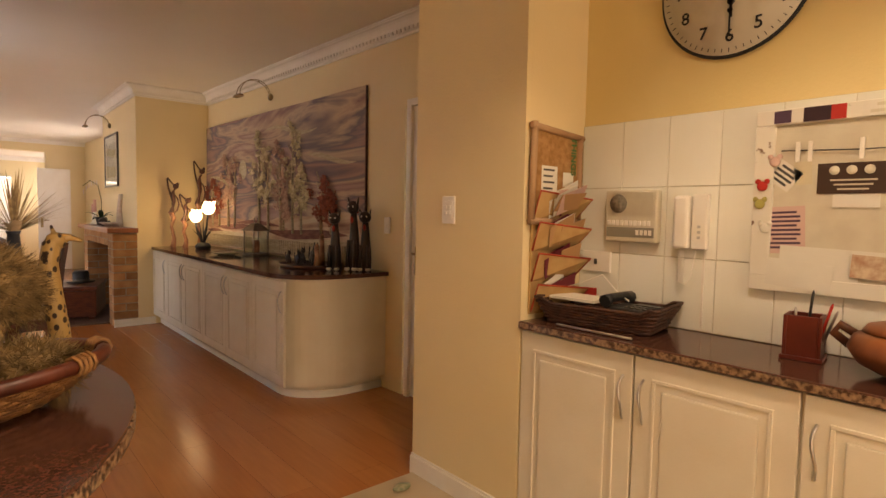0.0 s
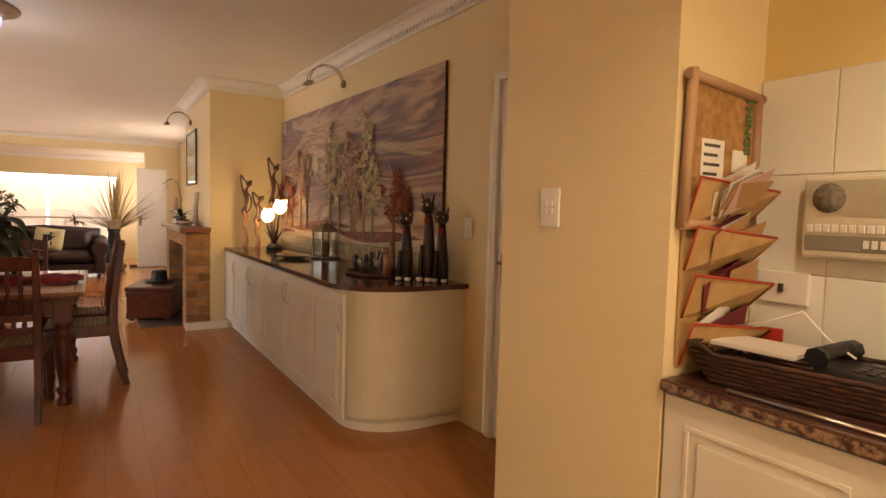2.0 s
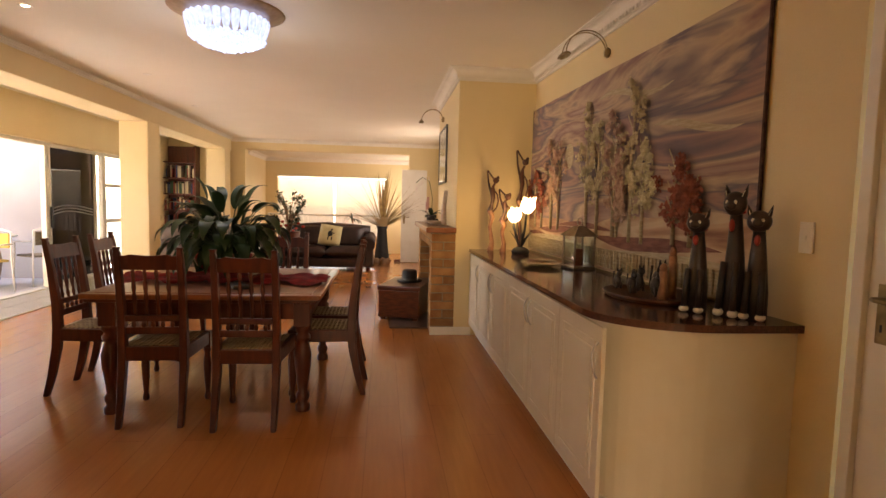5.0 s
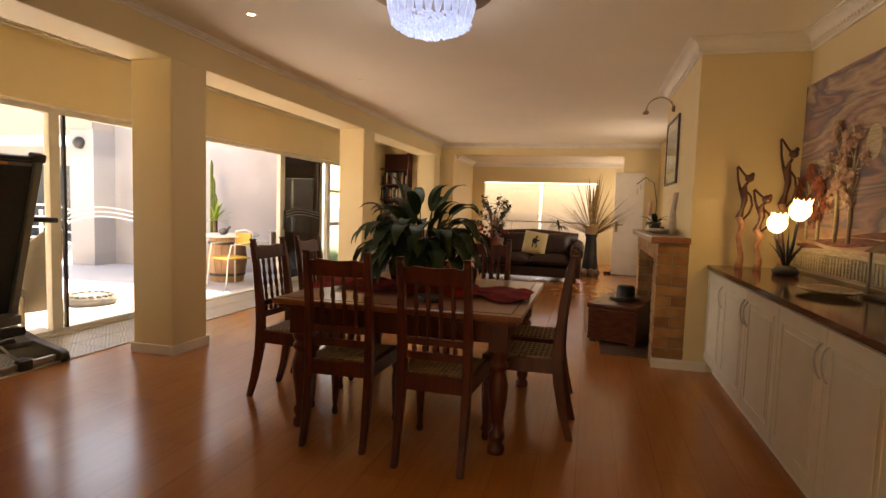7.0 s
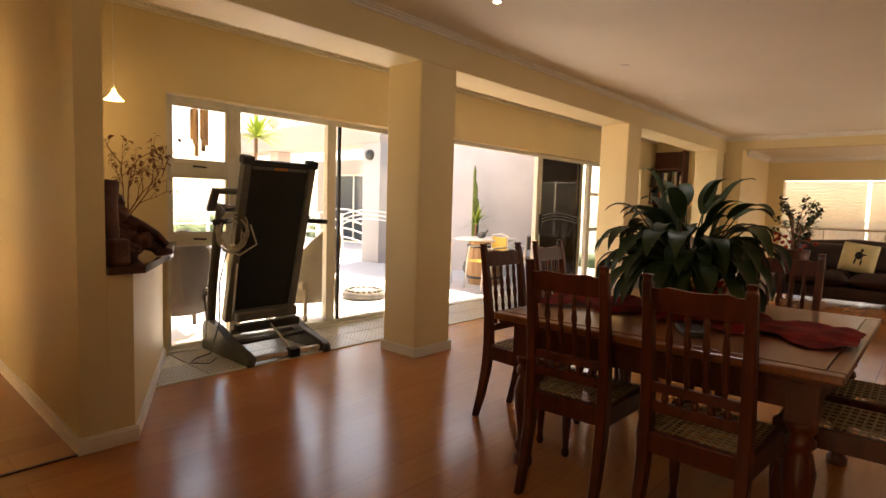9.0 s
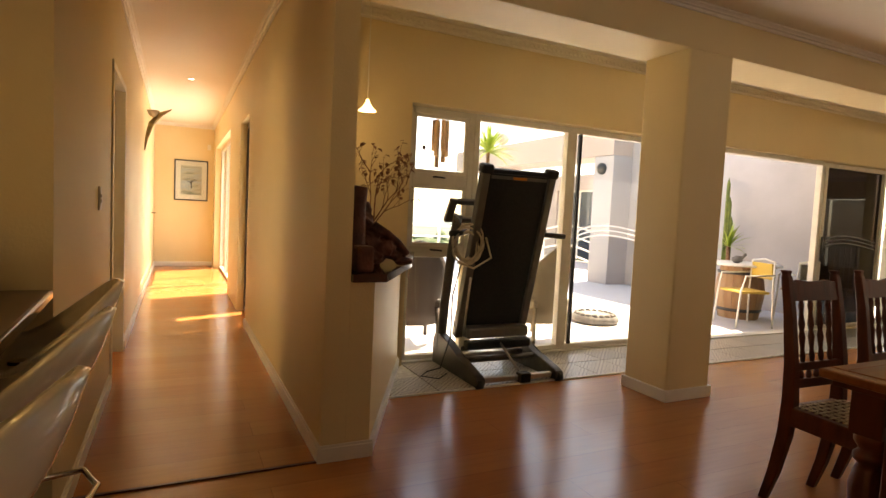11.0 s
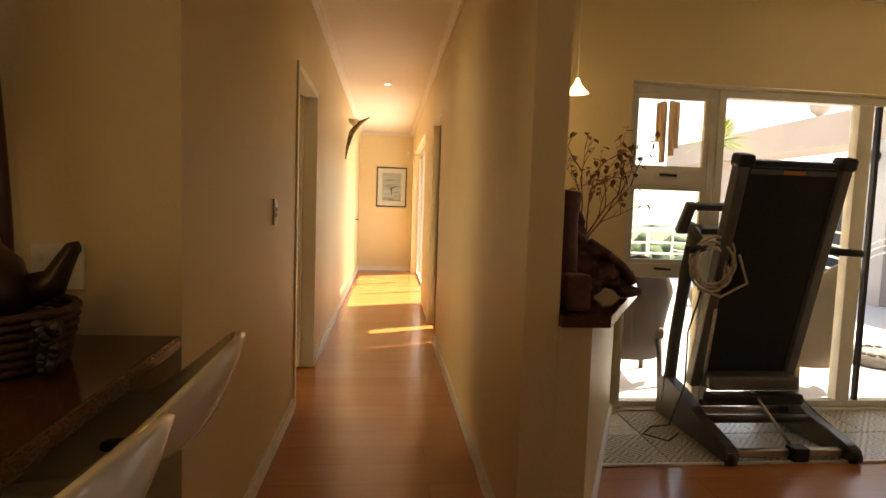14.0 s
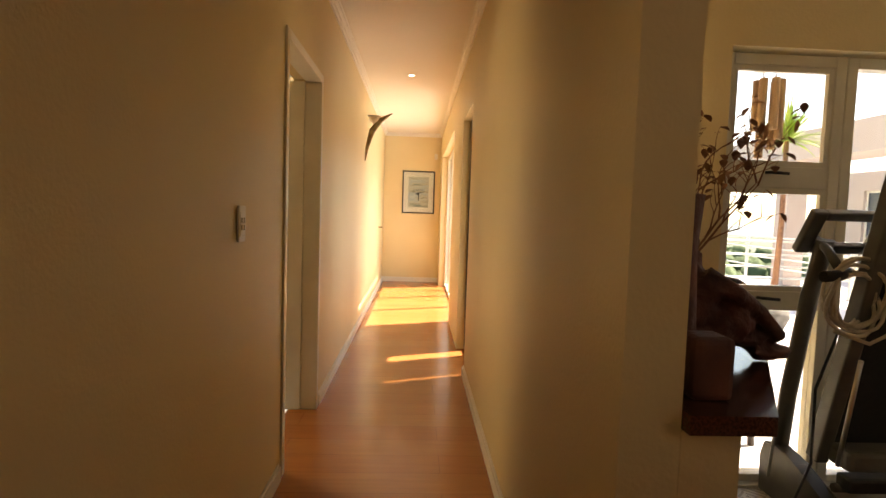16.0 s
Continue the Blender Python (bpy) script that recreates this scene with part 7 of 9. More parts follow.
ic = thing("intercom_radio", KW(3.19, 1.312), "aged white wall intercom with round speaker grille", "intercom")
bm = bm_new()
add_bbox(bm, -0.115, 0.115, -0.04, -0.0005, -0.105, 0.105, 0.008)
part("housing", bm, plast, ic)
for k in range(13):
    bm = bm_new()
    add_box(bm, -0.1, 0.1, -0.043, -0.0395, 0.005 + k * 0.0072, 0.0085 + k * 0.0072)
    part("grille_slat", bm, plast, ic)
bm = bm_new()
add_lathe(bm, [(0, -0.002), (0.038, -0.002), (0.038, 0.002), (0, 0.002)], 24, Matrix.Translation((-0.052, -0.0435, 0.05)) @ Matrix.Rotation(radians(90), 4, "X"))
part("speaker", bm, mat("speaker_grey", (0.22, 0.19, 0.14), 0.7, second=(0.12, 0.1, 0.07), scale=90), ic)
bm = bm_new()
add_bbox(bm, -0.105, 0.105, -0.043, -0.0395, -0.085, -0.045, 0.002)
part("control_strip", bm, mat("strip_grey", (0.24, 0.22, 0.17), 0.5), ic)
for k in range(10):
    bm = bm_new()
    add_bbox(bm, -0.1 + k * 0.0195, -0.086 + k * 0.0195, -0.046, -0.0395, -0.038, -0.018, 0.002)
    part("button", bm, M["white"], ic)
for k in range(4):
    bm = bm_new()
    add_bbox(bm, 0.03 + k * 0.018, 0.042 + k * 0.018, -0.047, -0.043, -0.075, -0.055, 0.001)
    part("switch_key", bm, M["white"], ic)
ph = thing("door_phone", KW(2.95, 1.292), "white wall door phone with a coiled cord", "telephone")
bm = bm_new()
add_bbox(bm, 0.005, 0.062, -0.03, -0.0005, -0.1, 0.105, 0.006)
part("base", bm, M["white"], ph)
bm = bm_new()
add_bbox(bm, -0.058, 0.0, -0.05, -0.004, -0.1, 0.1, 0.012)
part("handset", bm, M["white"], ph)
for k in range(3):
    bm = bm_new()
    add_bbox(bm, 0.028, 0.04, -0.032, -0.0295, -0.02 - 0.02 * k, -0.01 - 0.02 * k, 0.001)
    part("button", bm, M["steel"], ph)
bm = bm_new()
pts = [(-0.03 + 0.009 * math.cos(t), -0.025 + 0.009 * math.sin(t), -0.105 - 0.0012 * t) for t in np.linspace(0, 100, 300)]
pts += [(-0.01, -0.02, -0.235), (0.008, -0.02, -0.2), (0.02, -0.015, -0.1)]
add_tube(bm, pts, 0.0022, 5)
part("coiled_cord", bm, M["white"], ph)
bm = bm_new()
add_box(bm, -0.004, 0.004, -0.006, -0.0005, -0.39, -0.1, T(0.045, 0, 0))
part("cable_duct", bm, M["white"], ph)
ks = thing("wall_socket", KW(3.36, 1.115), "white wall socket with a charger cable", "socket")
bm = bm_new()
add_bbox(bm, -0.07, 0.07, -0.012, -0.0005, -0.045, 0.045, 0.004)
part("plate", bm, M["white"], ks)
bm = bm_new()
add_bbox(bm, -0.006, 0.006, -0.02, -0.011, -0.012, 0.012, 0.002)
part("rocker", bm, M["grey"], ks)

# clock
ck = thing("wall_clock", KW(2.85, 2.14), "round white wall clock with black numerals and dark rim", "clock")
ck.matrix_basis = Matrix.Translation((2.994, 2.85, 2.14)) @ RX @ Matrix.Scale(0.96, 4)
face_m = mat("clock_face", (0.66, 0.62, 0.5), 0.5, second=(0.55, 0.5, 0.38), scale=9, contrast=(0.45, 0.8))
RY = Matrix.Rotation(radians(90), 4, "X")
bm = bm_new()
add_lathe(bm, [(0, 0.0), (0.262, 0.0), (0.262, 0.022), (0, 0.022)], 60, RY)
part("face", bm, face_m, ck)
bm = bm_new()
pts = [(0.266 * math.cos(a), -0.012, 0.266 * math.sin(a)) for a in np.linspace(0, 2 * math.pi, 61)]
add_tube(bm, pts, 0.008, 8)
part("rim", bm, M["black"], ck, "dark metal rim")


def text(parent, s, size, x, z, material, y=-0.0235, rot=0.0, name="lettering", bold=0.0):
    cu = bpy.data.curves.new(name, "FONT")
    cu.body, cu.size, cu.align_x, cu.align_y = s, size, "CENTER", "CENTER"
    cu.extrude, cu.offset = 0.0004, bold
    cu.materials.append(material)
    ob = new(name, cu)
    ob.parent = parent
    ob.matrix_basis = Matrix.Translation((x, y, z)) @ Matrix.Rotation(radians(90), 4, "X") @ Matrix.Rotation(rot, 4, "Z")
    return ob


for h in range(1, 13):
    a = math.pi / 2 - h * math.pi / 6
    text(ck, str(h), 0.064, 0.195 * math.cos(a), 0.195 * math.sin(a), M["black"], name="numeral", bold=0.0008)
for k in range(60):
    a = 2 * math.pi * k / 60
    bm = bm_new()
    add_box(bm, -0.0012, 0.0012, -0.0235, -0.0218, 0.238, 0.25 if k % 5 else 0.253, Matrix.Rotation(a, 4, "Y"))
    part("minute_mark", bm, M["black"], ck)
for L, w, a in ((0.19, 0.006, 180), (0.13, 0.009, 178)):
    bm = bm_new()
    m_ = Matrix.Rotation(radians(a), 4, "Y")
    add_box(bm, -w / 2, w / 2, -0.031, -0.029, -0.03, L, m_)
    add_lathe(bm, [(0, -0.001), (w * 1.6, -0.001), (w * 1.6, 0.001), (0, 0.001)], 14, m_ @ Matrix.Translation((0, -0.03, L * 0.55)) @ RY)
    part("clock_pointer", bm, M["black"], ck)


# pin board
pb = thing("pin_board", KW(2.34, 1.37), "white framed pin board with cards, papers and pegs", "notice board")
bm = bm_new()
add_box(bm, -0.36, 0.36, -0.012, -0.001, -0.27, 0.27)
part("board", bm, plast, pb)
bm = bm_new()
chip = mat("chipped_white_paint", (0.72, 0.68, 0.58), 0.45, second=(0.25, 0.16, 0.1), scale=22, contrast=(0.66, 0.7), detail=6)
for a, b, c, d in ((-0.40, 0.40, -0.30, -0.25), (-0.40, 0.40, 0.25, 0.30), (-0.40, -0.34, -0.25, 0.25), (0.34, 0.40, -0.25, 0.25)):
    add_bbox(bm, a, b, -0.024, -0.001, c, d, 0.003)
part("frame", bm, chip, pb, "white frame with chipped paint")
paper = mat("paper", (0.72, 0.69, 0.6), 0.8, second=(0.68, 0.64, 0.55), scale=8)
inkp = mat("purple_ink", (0.08, 0.04, 0.07), 0.7)
pinkp = mat("pale_pink_card", (0.62, 0.42, 0.36), 0.8)
redc = mat("red_cloth_scrap", (0.45, 0.03, 0.02), 0.8)


def card(x, z, w, h, material, y=-0.015, rot=0.0, lines=0, ink=None, name="paper_sheet"):
    bm = bm_new()
    add_box(bm, -w / 2, w / 2, -0.0006, 0.0006, -h / 2, h / 2)
    c = part(name, bm, material, pb, "", Matrix.Translation((x, y, z)) @ Matrix.Rotation(rot, 4, "Y"))
    for k in range(lines):
        bm = bm_new()
        lw = w * (0.78 if k % 3 else 0.6)
        add_box(bm, -lw / 2, lw / 2, -0.0012, -0.0007, h * 0.42 - (k + 0.75) * h * 0.84 / lines, h * 0.42 - (k + 0.25) * h * 0.84 / lines)
        part("print_line", bm, ink or inkp, c)
    return c


card(-0.30, -0.095, 0.12, 0.155, pinkp, rot=radians(-3), lines=9)
card(-0.31, 0.085, 0.085, 0.075, paper, rot=radians(38), lines=4, ink=M["grey"])
card(-0.255, 0.09, 0.05, 0.075, mat("cream_card", (0.62, 0.55, 0.38), 0.8), rot=radians(-4))
card(-0.20, -0.21, 0.22, 0.08, paper, y=-0.018, rot=radians(4))
card(-0.16, -0.175, 0.30, 0.05, paper, y=-0.016, rot=radians(2))
card(-0.25, -0.24, 0.19, 0.09, paper, y=-0.026, rot=radians(5))
card(-0.32, 0.275, 0.05, 0.04, inkp, y=-0.026)
card(-0.22, 0.275, 0.08, 0.045, mat("black_red_card", (0.03, 0.01, 0.015), 0.6), y=-0.026)
card(-0.165, 0.275, 0.04, 0.045, redc, y=-0.0268)
card(-0.02, 0.275, 0.17, 0.045, paper, y=-0.026, lines=2, ink=plast)
bcard = card(-0.12, 0.07, 0.19, 0.095, mat("dark_brown_card", (0.05, 0.025, 0.015), 0.5), lines=0)
for k in range(3):
    bm = bm_new()
    add_lathe(bm, [(0, -0.0008), (0.014, -0.0008), (0.014, 0.0008), (0, 0.0008)], 14, Matrix.Translation((-0.05 + 0.045 * k, -0.0015, 0.025)) @ RY)
    part("printed_dot", bm, plast, bcard)
for k in range(3):
    bm = bm_new()
    add_box(bm, -0.06 + 0.01 * k, 0.06 - 0.01 * k, -0.0012, -0.0007, -0.008 - 0.014 * k, -0.003 - 0.014 * k)
    part("print_line", bm, plast, bcard)
card(-0.11, 0.0, 0.12, 0.04, paper, y=-0.017)
card(-0.06, -0.2, 0.1, 0.07, mat("photo_print", (0.4, 0.22, 0.14), 0.4, second=(0.65, 0.55, 0.4), scale=30), y=-0.027, rot=radians(3), name="photograph")
for i, (x, z, c) in enumerate(((-0.335, 0.13, pinkp), (-0.37, 0.05, redc), (-0.375, -0.01, mat("olive_yellow", (0.4, 0.36, 0.1), 0.5)), (-0.355, -0.09, paper))):
    bm = bm_new()
    add_blob(bm, (0, 0, 0), 0.017, 0.006, 0.017, 10, 8)
    add_blob(bm, (-0.014, 0, 0.016), 0.009, 0.005, 0.009, 8, 6)
    add_blob(bm, (0.014, 0, 0.016), 0.009, 0.005, 0.009, 8, 6)
    part("fridge_magnet", bm, c, pb, "", T(x, -0.029, z))
bm = bm_new()
add_tube(bm, [(-0.32, -0.02, 0.165), (-0.1, -0.022, 0.155), (0.2, -0.022, 0.158), (0.32, -0.02, 0.165)], 0.002, 5)
part("wire", bm, M["grey"], pb)
for x in (-0.27, -0.235, -0.1, 0.05):
    bm = bm_new()
    add_bbox(bm, x - 0.006, x + 0.006, -0.032, -0.024, 0.125, 0.19, 0.002)
    part("peg", bm, M["white"], pb, "small white clothes peg")

# hanging pockets and bamboo board on the pier's side
def PW(x, z):
    return Matrix.Translation((x, 3.456, z))


bbd = thing("bamboo_board", PW(2.78, 1.47), "small bamboo-framed cork board with notes", "notice board")
bm = bm_new()
add_box(bm, -0.14, 0.14, -0.02, -0.001, -0.18, 0.18)
part("cork", bm, mat("cork", (0.42, 0.23, 0.09), 0.9, second=(0.3, 0.15, 0.05), scale=40, bump=0.4, bump_scale=90), bbd)
for p, q in (((-0.16, -0.19), (-0.15, 0.21)), ((0.15, -0.19), (0.15, 0.18)), ((-0.17, 0.195), (0.17, 0.17)), ((-0.17, -0.185), (0.16, -0.185))):
    bm = bm_new()
    add_tube(bm, [(p[0], -0.022, p[1]), (q[0], -0.022, q[1])], 0.014, 8)
    part("bamboo_rail", bm, bam, bbd)
bm = bm_new()
add_box(bm, -0.10, 0.0, -0.0225, -0.0208, -0.09, 0.04)
nt = part("note", bm, paper, bbd)
bm = bm_new()
add_box(bm, 0.04, 0.11, -0.0225, -0.0208, -0.04, 0.02)
part("note", bm, paper, bbd)
for k in range(4):
    bm = bm_new()
    add_box(bm, -0.09, -0.02 - 0.01 * (k % 2), -0.0235, -0.0226, 0.02 - 0.025 * k, 0.028 - 0.025 * k)
    part("print_line", bm, M["grey"], nt)
tx = text(bbd, "THINGS", 0.045, 0.105, 0.09, mat("green_ink", (0.06, 0.14, 0.04), 0.6), y=-0.0235, rot=radians(-90), bold=0.0015)
hp = thing("letter_pockets", PW(2.79, 0.886), "hanging fabric letter pockets with red edging full of envelopes", "letter holder")
fab = mat("yellow_fabric", (0.50, 0.33, 0.14), 0.9, second=(0.42, 0.25, 0.1), scale=16)
redp = mat("red_piping", (0.38, 0.05, 0.02), 0.7)
bm = bm_new()
add_box(bm, -0.15, 0.13, -0.012, -0.003, 0.02, 0.50)
part("backing", bm, fab, hp)
maroon, kraft = mat("maroon_card", (0.16, 0.02, 0.03), 0.7), mat("brown_envelope", (0.45, 0.26, 0.12), 0.8)
rg = random.Random(8)
for k in range(4):
    z = 0.03 + 0.125 * k
    bm = bm_new()
    vs = [bm.verts.new(v) for v in ((-0.145, -0.014, z), (0.125, -0.014, z), (0.125, -0.10, z + 0.085), (-0.145, -0.05, z + 0.115), (0.125, -0.013, z + 0.02), (-0.145, -0.013, z + 0.02))]
    bm.faces.new((vs[0], vs[1], vs[2], vs[3]))
    bm.faces.new((vs[1], vs[4], vs[2]))
    bm.faces.new((vs[0], vs[3], vs[5]))
    pk = part("pocket", bm, fab, hp)
    sd = pk.modifiers.new("thick", "SOLIDIFY")
    sd.thickness = 0.003
    bm = bm_new()
    add_tube(bm, [(-0.148, -0.016, z), (-0.148, -0.052, z + 0.115), (0.128, -0.102, z + 0.087), (0.128, -0.016, z)], 0.004, 6)
    part("piping", bm, redp, pk)
    for j in range((2, 4, 5, 9)[k]):
        bm = bm_new()
        w, h = rg.uniform(0.13, 0.19), rg.uniform(0.08, 0.11)
        add_box(bm, -w / 2, w / 2, -0.0008, 0.0008, 0, h)
        cm = rg.choice([paper, paper, pinkp, maroon, kraft, M["grey"]])
        part("envelope", bm, cm, hp, "", Matrix.Translation((0.02 + rg.uniform(-0.03, 0.05), -0.02 - 0.006 * j, z + 0.04)) @ Matrix.Rotation(radians(rg.uniform(-24, -4)), 4, "Y") @ Matrix.Rotation(radians(8 + 3 * j + rg.uniform(0, 5)), 4, "X"))
# tray basket with phone
tr_ = thing("wicker_tray", Matrix.Translation((2.80, 3.19, ZK)) @ Matrix.Rotation(radians(-80), 4, "Z") @ Matrix.Scale(0.93, 4), "dark red-brown rectangular wicker tray with a telephone", "basket")
for j in range(7):
    u = j / 6
    hw, hd = 0.215 + 0.045 * u, 0.11 + 0.035 * u
    bm = bm_new()
    pts = []
    per = [(-hw, -hd), (hw, -hd), (hw, hd), (-hw, hd), (-hw, -hd)]
    c = 0
    for (xa, ya), (xb, yb) in zip(per, per[1:]):
        for i in range(16):
            t_ = i / 16
            c += 1
            off = 0.003 * (1 if (c + j) % 2 else -1)
            pts.append((xa + (xb - xa) * t_ + (off if xa == xb else 0), ya + (yb - ya) * t_ + (off if ya == yb else 0), 0.012 + 0.075 * u + (0.02 * u if abs(xa + (xb - xa) * t_) > hw * 0.8 else 0)))
    pts.append(pts[0])
    add_tube(bm, pts, 0.0075, 5)
    part("woven_row", bm, wick, tr_)
bm = bm_new()
add_box(bm, -0.215, 0.215, -0.11, 0.11, 0.002, 0.012)
part("bottom", bm, wick, tr_)
tl = thing("desk_telephone", Matrix.Translation((2.82, 3.08, ZK + 0.03)) @ Matrix.Rotation(radians(-90), 4, "Z"), "black desk telephone lying in the wicker tray", "telephone")
bm = bm_new()
add_bbox(bm, -0.09, 0.1, -0.08, 0.08, 0.0, 0.055, 0.01)
part("base", bm, M["black"], tl)
bm = bm_new()
add_tube(bm, [(-0.075, -0.09, 0.075), (-0.075, -0.05, 0.085), (-0.075, 0.05, 0.085), (-0.075, 0.09, 0.075)], 0.022, 8, [0.026, 0.017, 0.017, 0.026])
part("handset", bm, M["black"], tl)
bm = bm_new()
add_bbox(bm, -0.02, 0.08, 0.03, 0.065, 0.055, 0.059, 0.001)
part("display", bm, M["grey"], tl)
for i in range(3):
    for j in range(4):
        bm = bm_new()
        add_bbox(bm, -0.015 + j * 0.025, 0.002 + j * 0.025, -0.06 + i * 0.025, -0.045 + i * 0.025, 0.055, 0.06, 0.001)
        part("key", bm, M["grey"], tl)
bm = bm_new()
add_bbox(bm, -0.1, 0.1, -0.07, 0.07, 0, 0.012, 0.002)
single("notebook", bm, paper, "white paper pad lying across the wicker tray", "notebook", Matrix.Translation((2.78, 3.30, ZK + 0.09)) @ Matrix.Rotation(radians(-86), 4, "Z"))
bm = bm_new()
add_tube(bm, [(0, 0, 0), (0.02, 0.07, 0.03), (0.0, 0.12, 0.09), (-0.03, 0.2, 0.05), (0.0, 0.3, 0.02)], 0.003, 6)
single("charger_cable", bm, M["white"], "thin white charger cable over the tray", "cable", T(2.84, 3.12, ZK + 0.1))
bm = bm_new()
add_bbox(bm, -0.03, 0.03, -0.006, 0.006, 0, 0.12, 0.004)
single("red_phone_case", bm, redc, "small red and black case standing by the pockets", "phone case", Matrix.Translation((2.93, 3.36, ZK)) @ Matrix.Rotation(radians(-70), 4, "Z"))
bm = bm_new()
add_tube(bm, [(0, 0, 0.006), (0.0, -0.32, 0.006)], 0.005, 6)
single("silver_pen", bm, M["steel"], "long silver rod lying on the worktop edge", "pen", T(2.63, 3.3, ZK))
pbx = thing("pen_box", Matrix.Translation((2.86, 2.535, ZK)) @ Matrix.Rotation(radians(8), 4, "Z"), "square dark red wooden pen box with pencils", "pen holder")
bm = bm_new()
for a, b, c, d in ((-0.05, 0.05, -0.05, -0.04), (-0.05, 0.05, 0.04, 0.05), (-0.05, -0.04, -0.04, 0.04), (0.04, 0.05, -0.04, 0.04)):
    add_bbox(bm, a, b, c, d, 0.012, 0.135, 0.002)
add_bbox(bm, -0.056, 0.056, -0.056, 0.056, 0.0, 0.012, 0.002)
part("box", bm, mat("dark_red_lacquer", (0.13, 0.02, 0.012), 0.35, second=(0.09, 0.015, 0.01), scale=10), pbx)
for k, (dx, dy, c, L) in enumerate(((0.01, 0.0, M["black"], 0.21), (-0.02, -0.03, redc, 0.18), (-0.025, 0.02, M["steel"], 0.16), (0.02, 0.025, M["steel"], 0.15), (0.0, -0.035, M["steel"], 0.155))):
    bm = bm_new()
    add_tube(bm, [(dx, dy, 0.013), (dx * 1.6, dy * 1.8 - 0.015, L - 0.01), (dx * 1.65, dy * 1.85 - 0.016, L)], 0.004, 6, [0.004, 0.004, 0.001])
    part("pencil", bm, c, pbx)
cp = thing("clay_pot", T(2.82, 2.25, ZK), "rounded orange-brown clay casserole with lid and handle", "pot")
clay = mat("smoked_clay", (0.30, 0.10, 0.035), 0.4, second=(0.10, 0.035, 0.018), scale=5, contrast=(0.4, 0.65))
bm = bm_new()
add_lathe(bm, [(0, 0), (0.07, 0), (0.14, 0.035), (0.165, 0.075), (0.15, 0.11), (0.13, 0.12), (0, 0.12)], 30)
part("body", bm, clay, cp)
bm = bm_new()
add_lathe(bm, [(0, 0.122), (0.132, 0.122), (0.12, 0.14), (0.06, 0.158), (0.02, 0.162), (0.024, 0.185), (0, 0.19)], 26)
part("lid", bm, clay, cp)
for s in (-1, 1):
    bm = bm_new()
    add_tube(bm, [(0, s * 0.14, 0.1), (0, s * 0.185, 0.125), (0, s * 0.2, 0.1), (0, s * 0.16, 0.07)], 0.013, 8)
    part("handle", bm, clay, cp)

# ---- passage: glazing, wall lamp ----
dark_frame = mat("dark_bronze_frame", (0.05, 0.035, 0.025), 0.4, second=(0.07, 0.05, 0.035), scale=10)
def window_y(name, x0, x1, z0, z1, bars, material, label, y=5.5):
    w = thing(name, T(0, y, 0), label, "window")
    w["kind"] = "structure"
    for a, b, c, d in ((x0, x0 + 0.05, z0, z1), (x1 - 0.05, x1, z0, z1), (x0 + 0.05, x1 - 0.05, z1 - 0.06, z1), (x0 + 0.05, x1 - 0.05, z0, z0 + 0.04)):
        bm = bm_new()
        add_bbox(bm, a, b, -0.03, 0.03, c, d, 0.003)
        part("window_frame", bm, material, w)
    for xb in bars:
        bm = bm_new()
        add_bbox(bm, xb - 0.03, xb + 0.03, -0.028, 0.028, z0 + 0.04, z1 - 0.06, 0.003)
        part("mullion", bm, material, w)
    xs = [x0 + 0.05, *bars, x1 - 0.05]
    for a, b in zip(xs, xs[1:]):
        bm = bm_new()
        add_box(bm, a + 0.03, b - 0.03, -0.003, 0.003, z0 + 0.04, z1 - 0.06)
        part("pane", bm, M["glass"], w).visible_shadow = False
    return w


w5 = window_y("window_5", -5.6, -4.75, 0.01, 2.1, (), dark_frame, "dark-framed glass door in the passage", 5.47)
w6 = window_y("window_6", -10.0, -6.9, 0.01, 2.2, (-8.9, -7.9), M["alu"], "wide glazed door at the bright end of the passage")
bm = bm_new()
add_box(bm, -10.0, -6.9, 5.60, 5.66, 1.95, 2.15)
structure("blind_box", bm, M["alu"], "pale blind box over the passage door", "blind")
sc = thing("wall_sconce", T(-6.75, 4.366, 2.16), "twisted bronze wall lamp shaped like a horn", "wall lamp")
bm = bm_new()
add_tube(bm, [(0, 0.01, -0.35), (0, 0.03, -0.2), (0.0, 0.08, -0.02), (0.02, 0.18, 0.1), (0.03, 0.3, 0.17)], 0.03, 8, [0.006, 0.02, 0.035, 0.028, 0.006], flat=0.5)
part("horn", bm, M["brass"], sc)
bm = bm_new()
add_lathe(bm, [(0, 0.05), (0.05, 0.08), (0.075, 0.14), (0.07, 0.14), (0.04, 0.09), (0, 0.07)], 18, T(0, 0.1, 0))
part("bowl", bm, M["white"], sc, "small frosted glass bowl")
# faint warm fill added beside the sconce, whose bowl is unlit
lamp("sconce_light", "POINT", 0.12, T(-6.75, 4.5, 2.36), (1, 0.75, 0.4), soft=0.05)
bm = bm_new()
add_tube(bm, [(0, 0.0, 0), (0.0, 0.05, 0.0), (0.07, 0.06, 0.0)], 0.009, 8)
single("door_lever", bm, M["brass"], "small dark lever on a closed passage door", "door handle", T(-9.3, 4.366, 1.0))
bm = bm_new()
add_bbox(bm, 0, 0.03, -0.03, 0.03, -0.05, 0.05, 0.006)
single("alarm_sensor", bm, M["white"], "small white alarm sensor high on the end wall", "sensor", T(-10.499, 5.28, 2.25))

